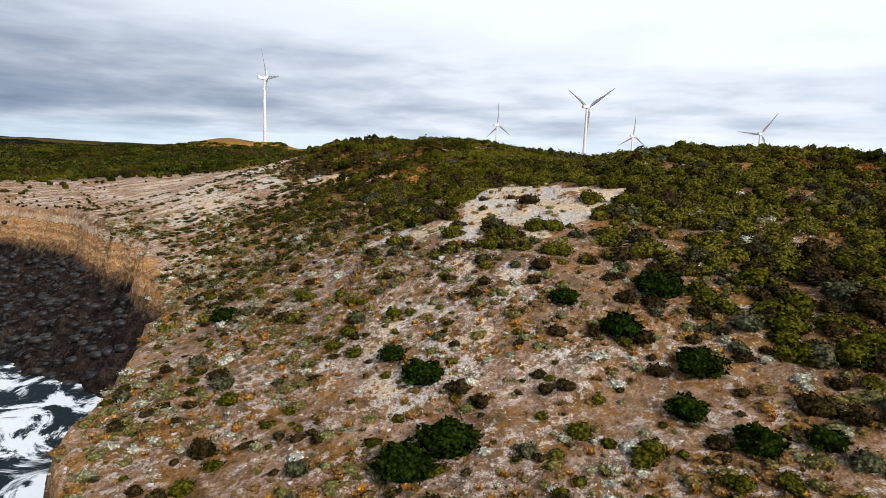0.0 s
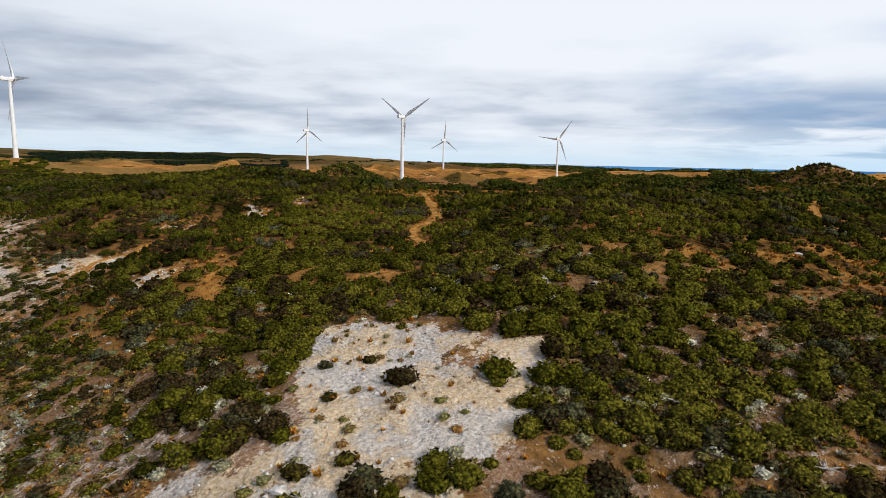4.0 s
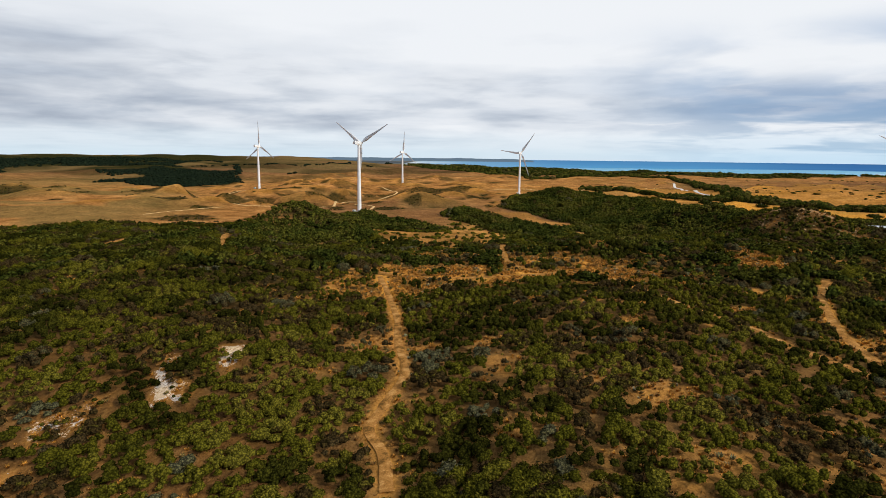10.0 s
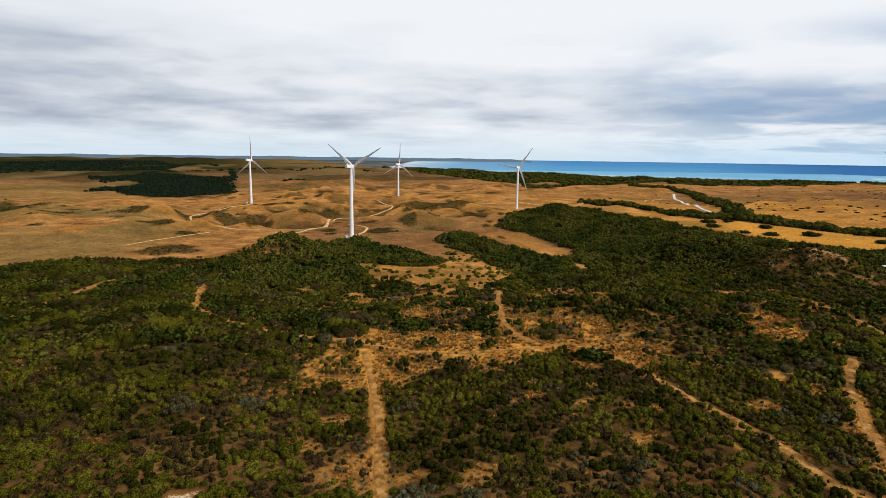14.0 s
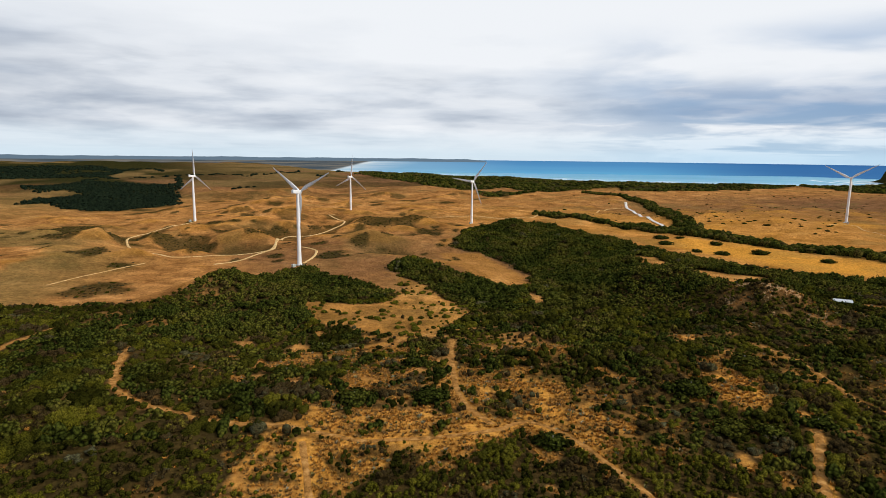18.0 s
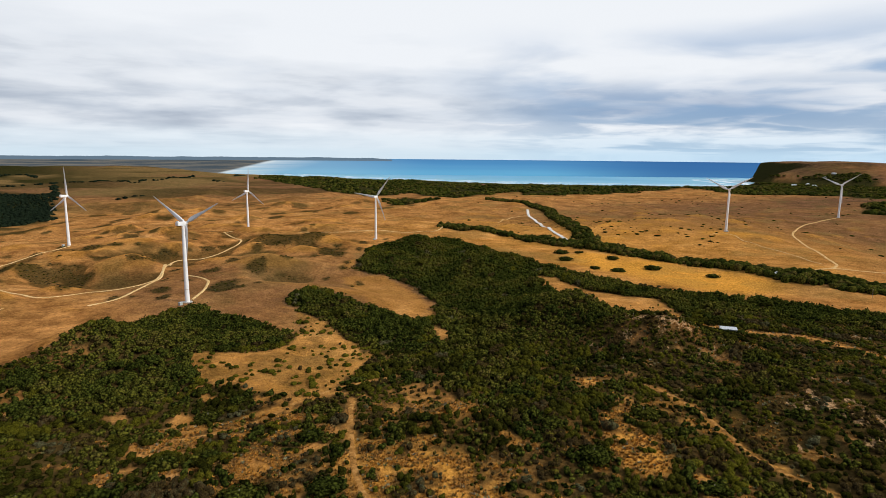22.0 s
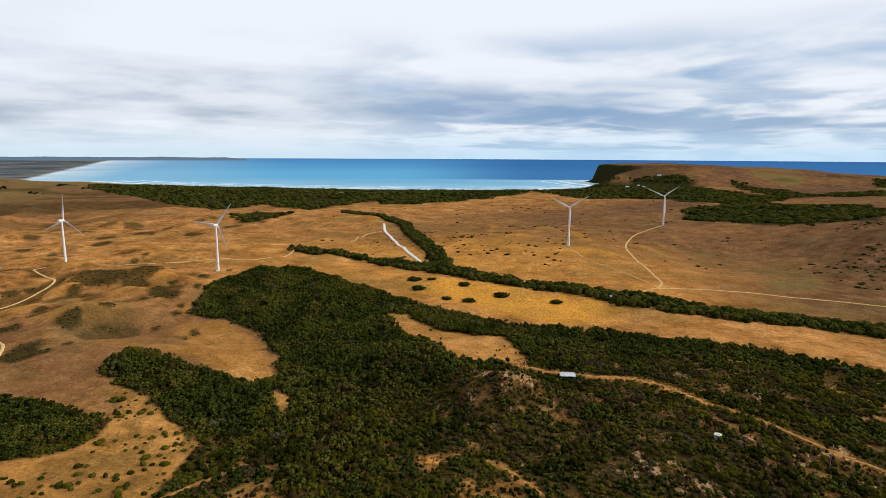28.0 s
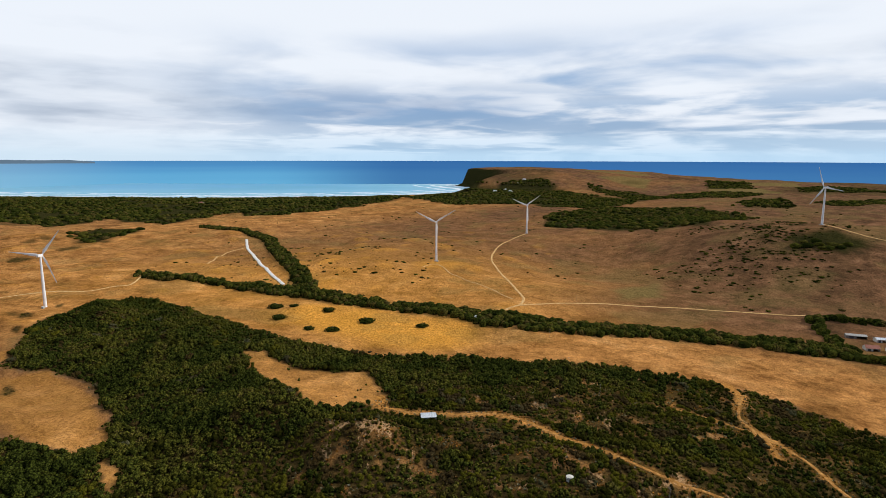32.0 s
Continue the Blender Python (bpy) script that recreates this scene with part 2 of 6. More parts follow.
def ground_material():
    m, t, b = material("ground_cover", 0.95, spec=0.0)
    pos = place_vec(t)
    fine, mid, wide = noise_node(t, pos, 2.4, 6.0, 0.7), noise_node(t, pos, 0.42, 6.0, 0.65), noise_node(t, pos, 0.020, 6.0, 0.62)
    cov, ext = attribute(t, "cover"), attribute(t, "extra")
    sc, se = t.nodes.new("ShaderNodeSeparateColor"), t.nodes.new("ShaderNodeSeparateColor")
    link(t, cov.outputs["Color"], sc.inputs[0]), link(t, ext.outputs["Color"], se.inputs[0])
    field, pale, rock = sc.outputs
    stony, under, green = se.outputs
    gold = attribute(t, "gold").outputs["Fac"]
    lean = t.nodes.new("ShaderNodeMapping")
    lean.vector_type = "TEXTURE"
    lean.inputs["Rotation"].default_value, lean.inputs["Scale"].default_value = (0, 0, WIND), (14.0, 3.6, 6.0)
    link(t, pos, lean.inputs[0])
    streaks = noise_node(t, lean.outputs[0], 1.0, 5.0, 0.66)
    soil = ramp(t, fine, [(0.32, (0.16, 0.085, 0.046)), (0.48, (0.39, 0.210, 0.115)), (0.64, (0.60, 0.40, 0.26))])
    tuft = ramp(t, mid, [(0.34, (0.085, 0.052, 0.020)), (0.52, (0.33, 0.155, 0.045)), (0.72, (0.50, 0.26, 0.085))])
    grit = noise_node(t, pos, 7.0, 4.0, 0.75)
    gravel = ramp(t, math_node(t, "ADD", math_node(t, "MULTIPLY", fine, 0.5), math_node(t, "MULTIPLY", grit, 0.5)), [(0.39, (0.11, 0.068, 0.047)), (0.50, (0.46, 0.300, 0.215)), (0.61, (0.82, 0.70, 0.59))])
    soil = mix(t, math_node(t, "MULTIPLY", stony, ramp(t, streaks, [(0.42, (0.18,) * 3), (0.58, (0.9,) * 3)])), soil, gravel)
    soil = mix(t, ramp(t, noise_node(t, pos, 0.22, 6.0, 0.68), [(0.44, (0, 0, 0)), (0.58, (0.95,) * 3)]), soil, tuft)
    soil = mix(t, ramp(t, noise_node(t, pos, 0.30, 6.0, 0.7), [(0.54, (0, 0, 0)), (0.64, (0.8,) * 3)]), soil, ramp(t, grit, [(0.35, (0.055, 0.040, 0.022)), (0.6, (0.22, 0.17, 0.115))]))
    grass = ramp(t, wide, [(0.34, (0.180, 0.080, 0.026)), (0.44, (0.355, 0.156, 0.049)), (0.55, (0.505, 0.232, 0.074)), (0.68, (0.66, 0.335, 0.12))])
    grass = mix(t, 0.3, grass, ramp(t, noise_node(t, pos, 0.11, 6.0, 0.7), [(0.3, (0.22, 0.092, 0.022)), (0.7, (0.52, 0.24, 0.060))]))
    grass = mix(t, math_node(t, "MULTIPLY", ramp(t, noise_node(t, pos, 0.007, 4.0, 0.6), [(0.52, (0, 0, 0)), (0.66, (1, 1, 1))]), 0.35), grass, (0.20, 0.125, 0.035))
    grass = mix(t, 1.0, grass, ramp(t, noise_node(t, pos, 0.055, 6.0, 0.72), [(0.38, (0.72, 0.69, 0.66)), (0.50, (1.0, 1.0, 1.0)), (0.62, (1.18, 1.18, 1.18))]), "MULTIPLY")
    grass = mix(t, 1.0, grass, ramp(t, noise_node(t, pos, 0.013, 6.0, 0.7, 0.4), [(0.40, (0.78, 0.77, 0.74)), (0.50, (0.98, 0.98, 0.98)), (0.60, (1.10, 1.10, 1.10))]), "MULTIPLY")
    blades = math_node(t, "ADD", math_node(t, "MULTIPLY", fine, 0.5), math_node(t, "MULTIPLY", mid, 0.5))
    russet = attribute(t, "russet").outputs["Fac"]
    # reddish dry grass, muted: some aerial haze is put into this colour
    dry = ramp(t, noise_node(t, pos, 0.030, 7.0, 0.74), [(0.34, (0.058, 0.036, 0.020)), (0.46, (0.120, 0.062, 0.032)), (0.57, (0.188, 0.094, 0.047)), (0.70, (0.29, 0.152, 0.080))])
    grass = mix(t, russet, grass, dry)
    # gold grass; on pasture and dune crests it also carries painted sunlight
    grass = mix(t, gold, grass, ramp(t, mid, [(0.3, (0.63, 0.270, 0.032)), (0.7, (0.80, 0.375, 0.055))]))
    grass = mix(t, 1.0, grass, ramp(t, blades, [(0.38, (0.66, 0.64, 0.62)), (0.50, (1.0, 1.0, 1.0)), (0.62, (1.2, 1.22, 1.25))]), "MULTIPLY")
    col = mix(t, field, soil, grass)
    col = mix(t, green, col, ramp(t, mid, [(0.3, (0.12, 0.092, 0.030)), (0.7, (0.24, 0.175, 0.058))]))
    # leaf litter taken near-black: the shade between shrubs is painted into it
    shaded_duff = ramp(t, mid, [(0.32, (0.012, 0.012, 0.004)), (0.52, (0.032, 0.030, 0.009)), (0.74, (0.085, 0.062, 0.018))])
    col = mix(t, under, col, shaded_duff)
    stone = ramp(t, fine, [(0.30, (0.24, 0.19, 0.155)), (0.46, (0.58, 0.50, 0.43)), (0.62, (0.80, 0.73, 0.66))])
    stone = mix(t, ramp(t, noise_node(t, pos, 0.14, 4.0, 0.6), [(0.43, (0, 0, 0)), (0.55, (1, 1, 1))]), stone, ramp(t, fine, [(0.3, (0.46, 0.30, 0.17)), (0.46, (0.68, 0.49, 0.30)), (0.64, (0.86, 0.70, 0.50))]))
    sandy = ramp(t, fine, [(0.3, (0.22, 0.115, 0.048)), (0.5, (0.42, 0.235, 0.105)), (0.64, (0.62, 0.42, 0.23))])
    where = t.nodes.new("ShaderNodeSeparateXYZ")
    link(t, pos, where.inputs[0])
    stone = mix(t, ramp(t, math_node(t, "MULTIPLY", where.outputs[0], 0.002), [(0.40, (0, 0, 0)), (0.50, (1, 1, 1))]), stone, sandy)
    broken = math_node(t, "ADD", math_node(t, "MULTIPLY", math_node(t, "SUBTRACT", mid, 0.5), 1.0), math_node(t, "MULTIPLY", math_node(t, "SUBTRACT", fine, 0.5), 0.7))
    broken = math_node(t, "ADD", broken, math_node(t, "MULTIPLY", math_node(t, "SUBTRACT", streaks, 0.5), 1.3))
    edge = ramp(t, math_node(t, "ADD", pale, broken), [(0.44, (0, 0, 0)), (0.56, (1, 1, 1))])
    col = mix(t, edge, col, stone)
    chips = ramp(t, math_node(t, "ADD", noise_node(t, pos, 1.1, 5.0, 0.75), math_node(t, "MULTIPLY", math_node(t, "SUBTRACT", stony, 1.0), 0.35)), [(0.50, (0, 0, 0)), (0.57, (1, 1, 1))])
    chips = math_node(t, "MULTIPLY", chips, ramp(t, streaks, [(0.40, (0.2,) * 3), (0.54, (1, 1, 1))]))
    col = mix(t, math_node(t, "MULTIPLY", chips, 0.9), col, ramp(t, grit, [(0.36, (0.24, 0.15, 0.10)), (0.46, (0.58, 0.43, 0.33)), (0.6, (0.86, 0.76, 0.66))]))
    # banded limestone of the cliffs, black basalt of the shelf
    sepz = t.nodes.new("ShaderNodeSeparateXYZ")
    link(t, pos, sepz.inputs[0])
    lay = t.nodes.new("ShaderNodeCombineXYZ")
    link(t, math_node(t, "ADD", math_node(t, "MULTIPLY", sepz.outputs[2], 0.5), math_node(t, "MULTIPLY", mid, 2.6)), lay.inputs[2])
    bands = ramp(t, noise_node(t, lay.outputs[0], 1.0, 4.0, 0.65), [(0.32, (0.05, 0.038, 0.030)), (0.42, (0.28, 0.17, 0.10)), (0.50, (0.64, 0.30, 0.090)), (0.56, (0.66, 0.50, 0.34)), (0.66, (0.56, 0.28, 0.10)), (0.76, (0.16, 0.11, 0.075))])
    bands = mix(t, 1.0, bands, ramp(t, fine, [(0.3, (0.35,) * 3), (0.55, (1.0,) * 3), (0.75, (1.25,) * 3)]), "MULTIPLY")
    basalt = ramp(t, math_node(t, "ADD", math_node(t, "MULTIPLY", mid, 0.5), math_node(t, "MULTIPLY", fine, 0.5)), [(0.36, (0.004, 0.004, 0.004)), (0.48, (0.020, 0.015, 0.013)), (0.57, (0.055, 0.038, 0.030)), (0.70, (0.12, 0.085, 0.055))])
    low = ramp(t, math_node(t, "ADD", math_node(t, "MULTIPLY", sepz.outputs[2], 0.05), math_node(t, "MULTIPLY", math_node(t, "SUBTRACT", mid, 0.5), 0.35)), [(0.66, (0, 0, 0)), (0.98, (1, 1, 1))])
    col = mix(t, rock, col, mix(t, low, basalt, bands))
    link(t, col, b.inputs["Base Color"])
    bump(t, b, math_node(t, "ADD", math_node(t, "ADD", fine, math_node(t, "MULTIPLY", mid, 2.2)), math_node(t, "ADD", math_node(t, "MULTIPLY", noise_node(t, pos, 0.07, 5.0, 0.6), 13.0), math_node(t, "MULTIPLY", wide, 14.0))), 0.9, 0.5)
    return m


def leaf_material(name, stops, head=1.9, deep=0.21, tip=1.9):
    """Foliage in rounded heads: the bush's own tint, with lit tips and the shade between leaves painted in."""
    m, t, b = material(name, 0.9, spec=0.0)
    pos = place_vec(t)
    tint = attribute(t, "tint").outputs["Fac"]
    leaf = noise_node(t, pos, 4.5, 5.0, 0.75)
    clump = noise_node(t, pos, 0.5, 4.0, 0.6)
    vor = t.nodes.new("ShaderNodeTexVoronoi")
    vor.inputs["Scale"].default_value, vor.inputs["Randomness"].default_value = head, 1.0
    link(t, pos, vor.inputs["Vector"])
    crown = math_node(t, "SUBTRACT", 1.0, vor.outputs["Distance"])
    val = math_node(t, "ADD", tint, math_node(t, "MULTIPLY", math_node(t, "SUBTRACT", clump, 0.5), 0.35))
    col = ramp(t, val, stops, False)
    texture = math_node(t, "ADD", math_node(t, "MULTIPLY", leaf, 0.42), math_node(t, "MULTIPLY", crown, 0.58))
    # light on the heads and shade between them, multiplied into the tint
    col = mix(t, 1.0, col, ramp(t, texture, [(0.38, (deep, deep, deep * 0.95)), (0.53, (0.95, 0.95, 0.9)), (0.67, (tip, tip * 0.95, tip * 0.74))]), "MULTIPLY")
    link(t, col, b.inputs["Base Color"])
    bump(t, b, math_node(t, "ADD", crown, math_node(t, "MULTIPLY", leaf, 0.6)), 0.6, 0.5)
    return m


SCRUB_STOPS = [(0.0, (0.016, 0.017, 0.003)), (0.18, (0.037, 0.037, 0.006)), (0.45, (0.081, 0.076, 0.008)), (0.70, (0.134, 0.117, 0.017)),
               (0.755, (0.039, 0.027, 0.010)), (0.84, (0.056, 0.038, 0.017)), (0.89, (0.070, 0.067, 0.033)), (1.0, (0.126, 0.122, 0.071))]
WOOD_STOPS = [(0.0, (0.016, 0.021, 0.004)), (0.4, (0.035, 0.043, 0.008)), (0.75, (0.067, 0.065, 0.011)), (1.0, (0.074, 0.056, 0.019))]
HEATH_STOPS = [(0.0, (0.54, 0.26, 0.050)), (0.25, (0.42, 0.20, 0.045)), (0.45, (0.21, 0.120, 0.048)), (0.60, (0.160, 0.150, 0.050)), (0.75, (0.29, 0.27, 0.18)), (1.0, (0.60, 0.58, 0.51))]
M_GROUND = ground_material()
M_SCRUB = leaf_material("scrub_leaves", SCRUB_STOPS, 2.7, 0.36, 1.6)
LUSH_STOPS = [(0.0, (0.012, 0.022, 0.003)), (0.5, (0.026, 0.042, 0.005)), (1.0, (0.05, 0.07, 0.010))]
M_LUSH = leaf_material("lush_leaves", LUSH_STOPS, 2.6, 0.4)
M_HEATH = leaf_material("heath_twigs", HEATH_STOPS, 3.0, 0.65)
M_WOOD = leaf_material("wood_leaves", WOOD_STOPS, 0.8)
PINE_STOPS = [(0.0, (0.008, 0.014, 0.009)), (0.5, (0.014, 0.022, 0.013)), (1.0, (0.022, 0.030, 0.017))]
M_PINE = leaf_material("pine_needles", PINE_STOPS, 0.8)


def plain_material(name, colour, rough=0.6, metal=0.0, grain=6.0, depth=0.12, spec=0.4):
    """Painted or weathered surface with a slight uneven tone."""
    m, t, b = material(name, rough, metal, spec)
    tc = t.nodes.new("ShaderNodeTexCoord").outputs["Object"]
    n = noise_node(t, tc, grain, 5.0, 0.6)
    lo, hi = tuple(c * (1 - depth * 2) for c in colour), tuple(min(1, c * (1 + depth)) for c in colour)
    link(t, ramp(t, n, [(0.3, lo), (0.7, hi)]), b.inputs["Base Color"])
    bump(t, b, n, 0.15, 0.02)
    return m


M_TOWER = plain_material("white_tower_paint", (0.88, 0.88, 0.87), 0.45, 0, 0.15, 0.04)
M_BLADE = plain_material("white_blade_gelcoat", (0.88, 0.88, 0.87), 0.35, 0, 0.3, 0.03)
M_CONCRETE = plain_material("weathered_concrete", (0.42, 0.40, 0.36), 0.9, 0, 1.2, 0.2)
M_DARK = plain_material("dark_grey_paint", (0.06, 0.065, 0.07), 0.5)
M_ZINC = plain_material("galvanised_sheet", (0.62, 0.64, 0.66), 0.35, 0.5, 2.0, 0.2)
M_GREEN = plain_material("pale_green_paint", (0.45, 0.50, 0.46), 0.5)
M_BLEACHED = plain_material("bleached_dry_wood", (0.46, 0.41, 0.35), 0.9, 0, 3.0, 0.2)
M_TIMBER = plain_material("grey_weathered_timber", (0.26, 0.23, 0.19), 0.9, 0, 5.0, 0.25)


def track_material(name, dark, base, light):
    """Worn earth with stones, tufts and wheel-worn streaks."""
    m, t, b = material(name, 0.95, spec=0.0)
    pos = place_vec(t)
    n = math_node(t, "ADD", math_node(t, "MULTIPLY", noise_node(t, pos, 0.35, 5.0, 0.65), 0.6), math_node(t, "MULTIPLY", noise_node(t, pos, 3.2, 5.0, 0.75), 0.4))
    link(t, ramp(t, n, [(0.40, dark), (0.50, base), (0.60, light)]), b.inputs["Base Color"])
    bump(t, b, n, 0.25, 0.12)
    return m


M_TRACK = track_material("pale_limestone_gravel", (0.44, 0.25, 0.09), (0.68, 0.45, 0.19), (0.82, 0.62, 0.34))
M_WORN = track_material("worn_earth_track", (0.38, 0.20, 0.07), (0.60, 0.37, 0.15), (0.74, 0.51, 0.25))
M_ROAD = track_material("white_limestone_road", (0.46, 0.41, 0.34), (0.72, 0.68, 0.62), (0.84, 0.82, 0.78))
M_SAND = track_material("sandy_foot_track", (0.14, 0.070, 0.018), (0.36, 0.165, 0.042), (0.54, 0.29, 0.095))
M_STONE = plain_material("pale_limestone", (0.60, 0.55, 0.51), 0.95, 0, 1.5, 0.25)
M_BASALT = plain_material("black_basalt", (0.026, 0.021, 0.019), 0.55, 0, 0.25, 0.45)
M_STRAW = plain_material("dry_grass_tufts", (0.30, 0.165, 0.055), 0.9, 0, 0.5, 0.3, spec=0.0)
M_ROOF = plain_material("red_brown_roof", (0.30, 0.10, 0.06), 0.7)
M_WALL = plain_material("cream_wall", (0.62, 0.58, 0.50), 0.85)


def sea_material():
    m, t, b = material("sea_water", 0.45, spec=0.02)
    pos = place_vec(t)
    shore = attribute(t, "shore").outputs["Fac"]          # metres off the bay's beach
    rocks = attribute(t, "surge").outputs["Fac"]          # 1 at the cliff's foot, 0 well off it
    wide = noise_node(t, pos, 0.0016, 4.0, 0.6)
    depth = ramp(t, math_node(t, "MULTIPLY", shore, 1 / 2600), [(0.0, (0.36, 0.54, 0.60)), (0.12, (0.20, 0.45, 0.60)), (0.45, (0.12, 0.37, 0.58)), (1.0, (0.085, 0.30, 0.54))])
    col = mix(t, math_node(t, "MULTIPLY", ramp(t, wide, [(0.42, (0, 0, 0)), (0.62, (1, 1, 1))]), 0.35), depth, (0.10, 0.36, 0.48))
    col = mix(t, rocks, col, (0.012, 0.022, 0.026))
    warp = noise_node(t, pos, 0.006, 4.0, 0.6)
    wave = math_node(t, "SINE", math_node(t, "ADD", math_node(t, "MULTIPLY", shore, 0.045), math_node(t, "MULTIPLY", warp, 9.0)))
    close = ramp(t, math_node(t, "MULTIPLY", shore, 1 / 1000), [(0.0, (1, 1, 1)), (0.30, (0.9,) * 3), (0.52, (0, 0, 0))])
    broken = ramp(t, noise_node(t, pos, 0.012, 4.0, 0.65), [(0.38, (0.15,) * 3), (0.54, (1, 1, 1))])
    lines = ramp(t, math_node(t, "ADD", math_node(t, "MULTIPLY", wave, 0.5), math_node(t, "MULTIPLY", close, 0.5)), [(0.55, (0, 0, 0)), (0.85, (1, 1, 1))])
    foam = math_node(t, "MULTIPLY", math_node(t, "MULTIPLY", lines, close), broken)
    swirl = noise_node(t, pos, 0.085, 6.0, 0.68, 1.4)
    froth = math_node(t, "MULTIPLY", ramp(t, swirl, [(0.48, (0, 0, 0)), (0.55, (1, 1, 1))]), rocks)
    col = mix(t, math_node(t, "MAXIMUM", foam, froth, True), col, (0.82, 0.85, 0.87))
    link(t, col, b.inputs["Base Color"])
    bump(t, b, noise_node(t, pos, 0.35, 5.0, 0.6), 0.25, 0.6)
    return m


M_SEA = sea_material()


# ---- mesh helpers ----
def mesh_from(name, verts, faces, mat, attrs=None, smooth=True):
    """A mesh from arrays of corners and of triangles or quads."""
    me = bpy.data.meshes.new(name)
    k = faces.shape[1]
    me.vertices.add(len(verts)), me.loops.add(faces.size), me.polygons.add(len(faces))
    me.vertices.foreach_set("co", np.ascontiguousarray(verts, np.float32).ravel())
    me.loops.foreach_set("vertex_index", np.ascontiguousarray(faces, np.int32).ravel())
    me.polygons.foreach_set("loop_start", np.arange(0, faces.size, k, dtype=np.int32))
    me.polygons.foreach_set("use_smooth", np.full(len(faces), smooth))
    for key, value in (attrs or {}).items():
        if value.ndim == 1:
            me.attributes.new(key, "FLOAT", "POINT").data.foreach_set("value", np.ascontiguousarray(value, np.float32))
        else:
            me.attributes.new(key, "FLOAT_COLOR", "POINT").data.foreach_set("color", np.ascontiguousarray(value, np.float32).ravel())
    me.update(calc_edges=True)
    me.materials.append(mat)
    return me


def part(name, bm, mat, parent, label=""):
    """Links a bmesh as one mesh object under a thing or a part."""
    me = bpy.data.meshes.new(name)
    bm.to_mesh(me)
    bm.free()
    me.materials.append(mat)
    ob = new(name, me)
    ob.parent = parent
    return tagged(ob, label)


def shade(bm, angle=40):
    for f in bm.faces:
        f.smooth = True
    for e in bm.edges:
        if len(e.link_faces) == 2 and e.calc_face_angle(0) > radians(angle):
            e.smooth = False
    return bm


def box(sx, sy, sz, at=(0, 0, 0), bevel=0.0):
    bm = bmesh.new()
    bmesh.ops.create_cube(bm, size=1)
    bmesh.ops.transform(bm, matrix=Matrix.Translation(at) @ Matrix.Diagonal((sx, sy, sz, 1)), verts=bm.verts)
    if bevel:
        bmesh.ops.bevel(bm, geom=bm.edges[:], offset=bevel, segments=2, profile=0.7, affect="EDGES")
    return bm


def lathe(rings, seg=24, axis="z"):
    """Rings of (radius, height) turned about an axis, closed at both ends."""
    bm = bmesh.new()
    loops = []
    for r, h in rings:
        loop = []
        for i in range(seg):
            a = 2 * math.pi * i / seg
            c, s = r * math.cos(a), r * math.sin(a)
            loop.append(bm.verts.new((c, s, h) if axis == "z" else (c, h, s)))
        loops.append(loop)
    for a, b in zip(loops, loops[1:]):
        for i in range(seg):
            bm.faces.new((a[i], a[(i + 1) % seg], b[(i + 1) % seg], b[i]))
    bm.faces.new(loops[0]), bm.faces.new(loops[-1])
    bmesh.ops.recalc_face_normals(bm, faces=bm.faces[:])
    return shade(bm)


# ---- the lie of the land: metres above the sea, x to the right of the first view, y ahead ----
# hills and hollows: x, y, spread, rise
COAST_HILLS = [
    (0, 65, 91, -27.9), (5, 80, 14, 4.1), (135, 85, 110, -5.2), (-50, 110, 16, -6.4), (40, 115, 74, 36.3),
    (-60, 130, 24, -2.9), (30, 180, 24, -3.7), (-40, 200, 119, -4.5), (120, 215, 27, 3.9), (-50, 220, 28, 7.5),
    (10, 220, 21, 6.9), (170, 260, 154, 16.7), (-30, 290, 42, 8.7), (-15, 340, 44, 9.2), (200, 340, 14, 4.4),
    (5, 385, 156, 7.3), (20, 415, 14, 6.7), (-150, 206, 26, -4.0), (30, 135, 15, -1.8), (72, 135, 28, -1.5),
]
COAST_RISES = [
    (6, 179, 10, 3.7), (99, 425, 25, -2.7), (55, 222, 18, -2.8), (17, 380, 25, 3.3), (-32, 248, 35, 2.0), (36, 172, 10, -1.9),
    (70, 104, 14, -1.1), (41, 124, 10, 2.7), (345, 248, 50, -1.8), (-13, 171, 14, 2.7), (162, 216, 14, -2.3), (249, 284, 25, 2.1),
    (-24, 117, 14, 1.8), (108, 431, 50, -2.6), (93, 123, 50, -1.5), (-32, 248, 14, 2.0), (291, 257, 18, -4.0), (335, 570, 35, -3.5),
    (-22, 313, 22, -4.2), (60, 566, 20, 4.5), (372, 388, 18, 6.0), (235, 300, 22, 2.5), (109, 204, 14, -1.5),
]
INLAND_HILLS = [
    (450, -150, 299, -4.5), (350, 130, 164, -0.3), (435, 280, 159, 25.9), (380, 360, 22, 16.7), (-265, 375, 223, -9),
    (325, 390, 152, -12), (750, 420, 40, 8.9), (395, 455, 34, 16.9), (145, 505, 173, 0.5), (730, 505, 302, 0.8),
    (80, 565, 22, 13.2), (385, 650, 229, -7.4), (-270, 655, 232, 18.9), (365, 675, 53, -19.3), (705, 815, 48, -9.0),
    (-246, 678, 40, 12.5), (-165, 830, 252, 2), (905, 875, 399, 3.3), (95, 885, 60, -21.1), (150, 940, 31, 20.1),
    (190, 950, 31, -14.6), (380, 950, 14, -10.8), (350, 955, 287, 4.2), (70, 990, 274, 3.7),
]
VALLEY_HILLS = [
    (390, 230, 38, 7.9), (885, 445, 110, 13), (475, 565, 100, 9.1), (300, 655, 56, 13.1), (990, 665, 160, 15.4),
    (285, 780, 26, -16.3), (-420, 780, 90, 3), (280, 815, 26, 9.7), (285, 965, 57, -9.9),
]
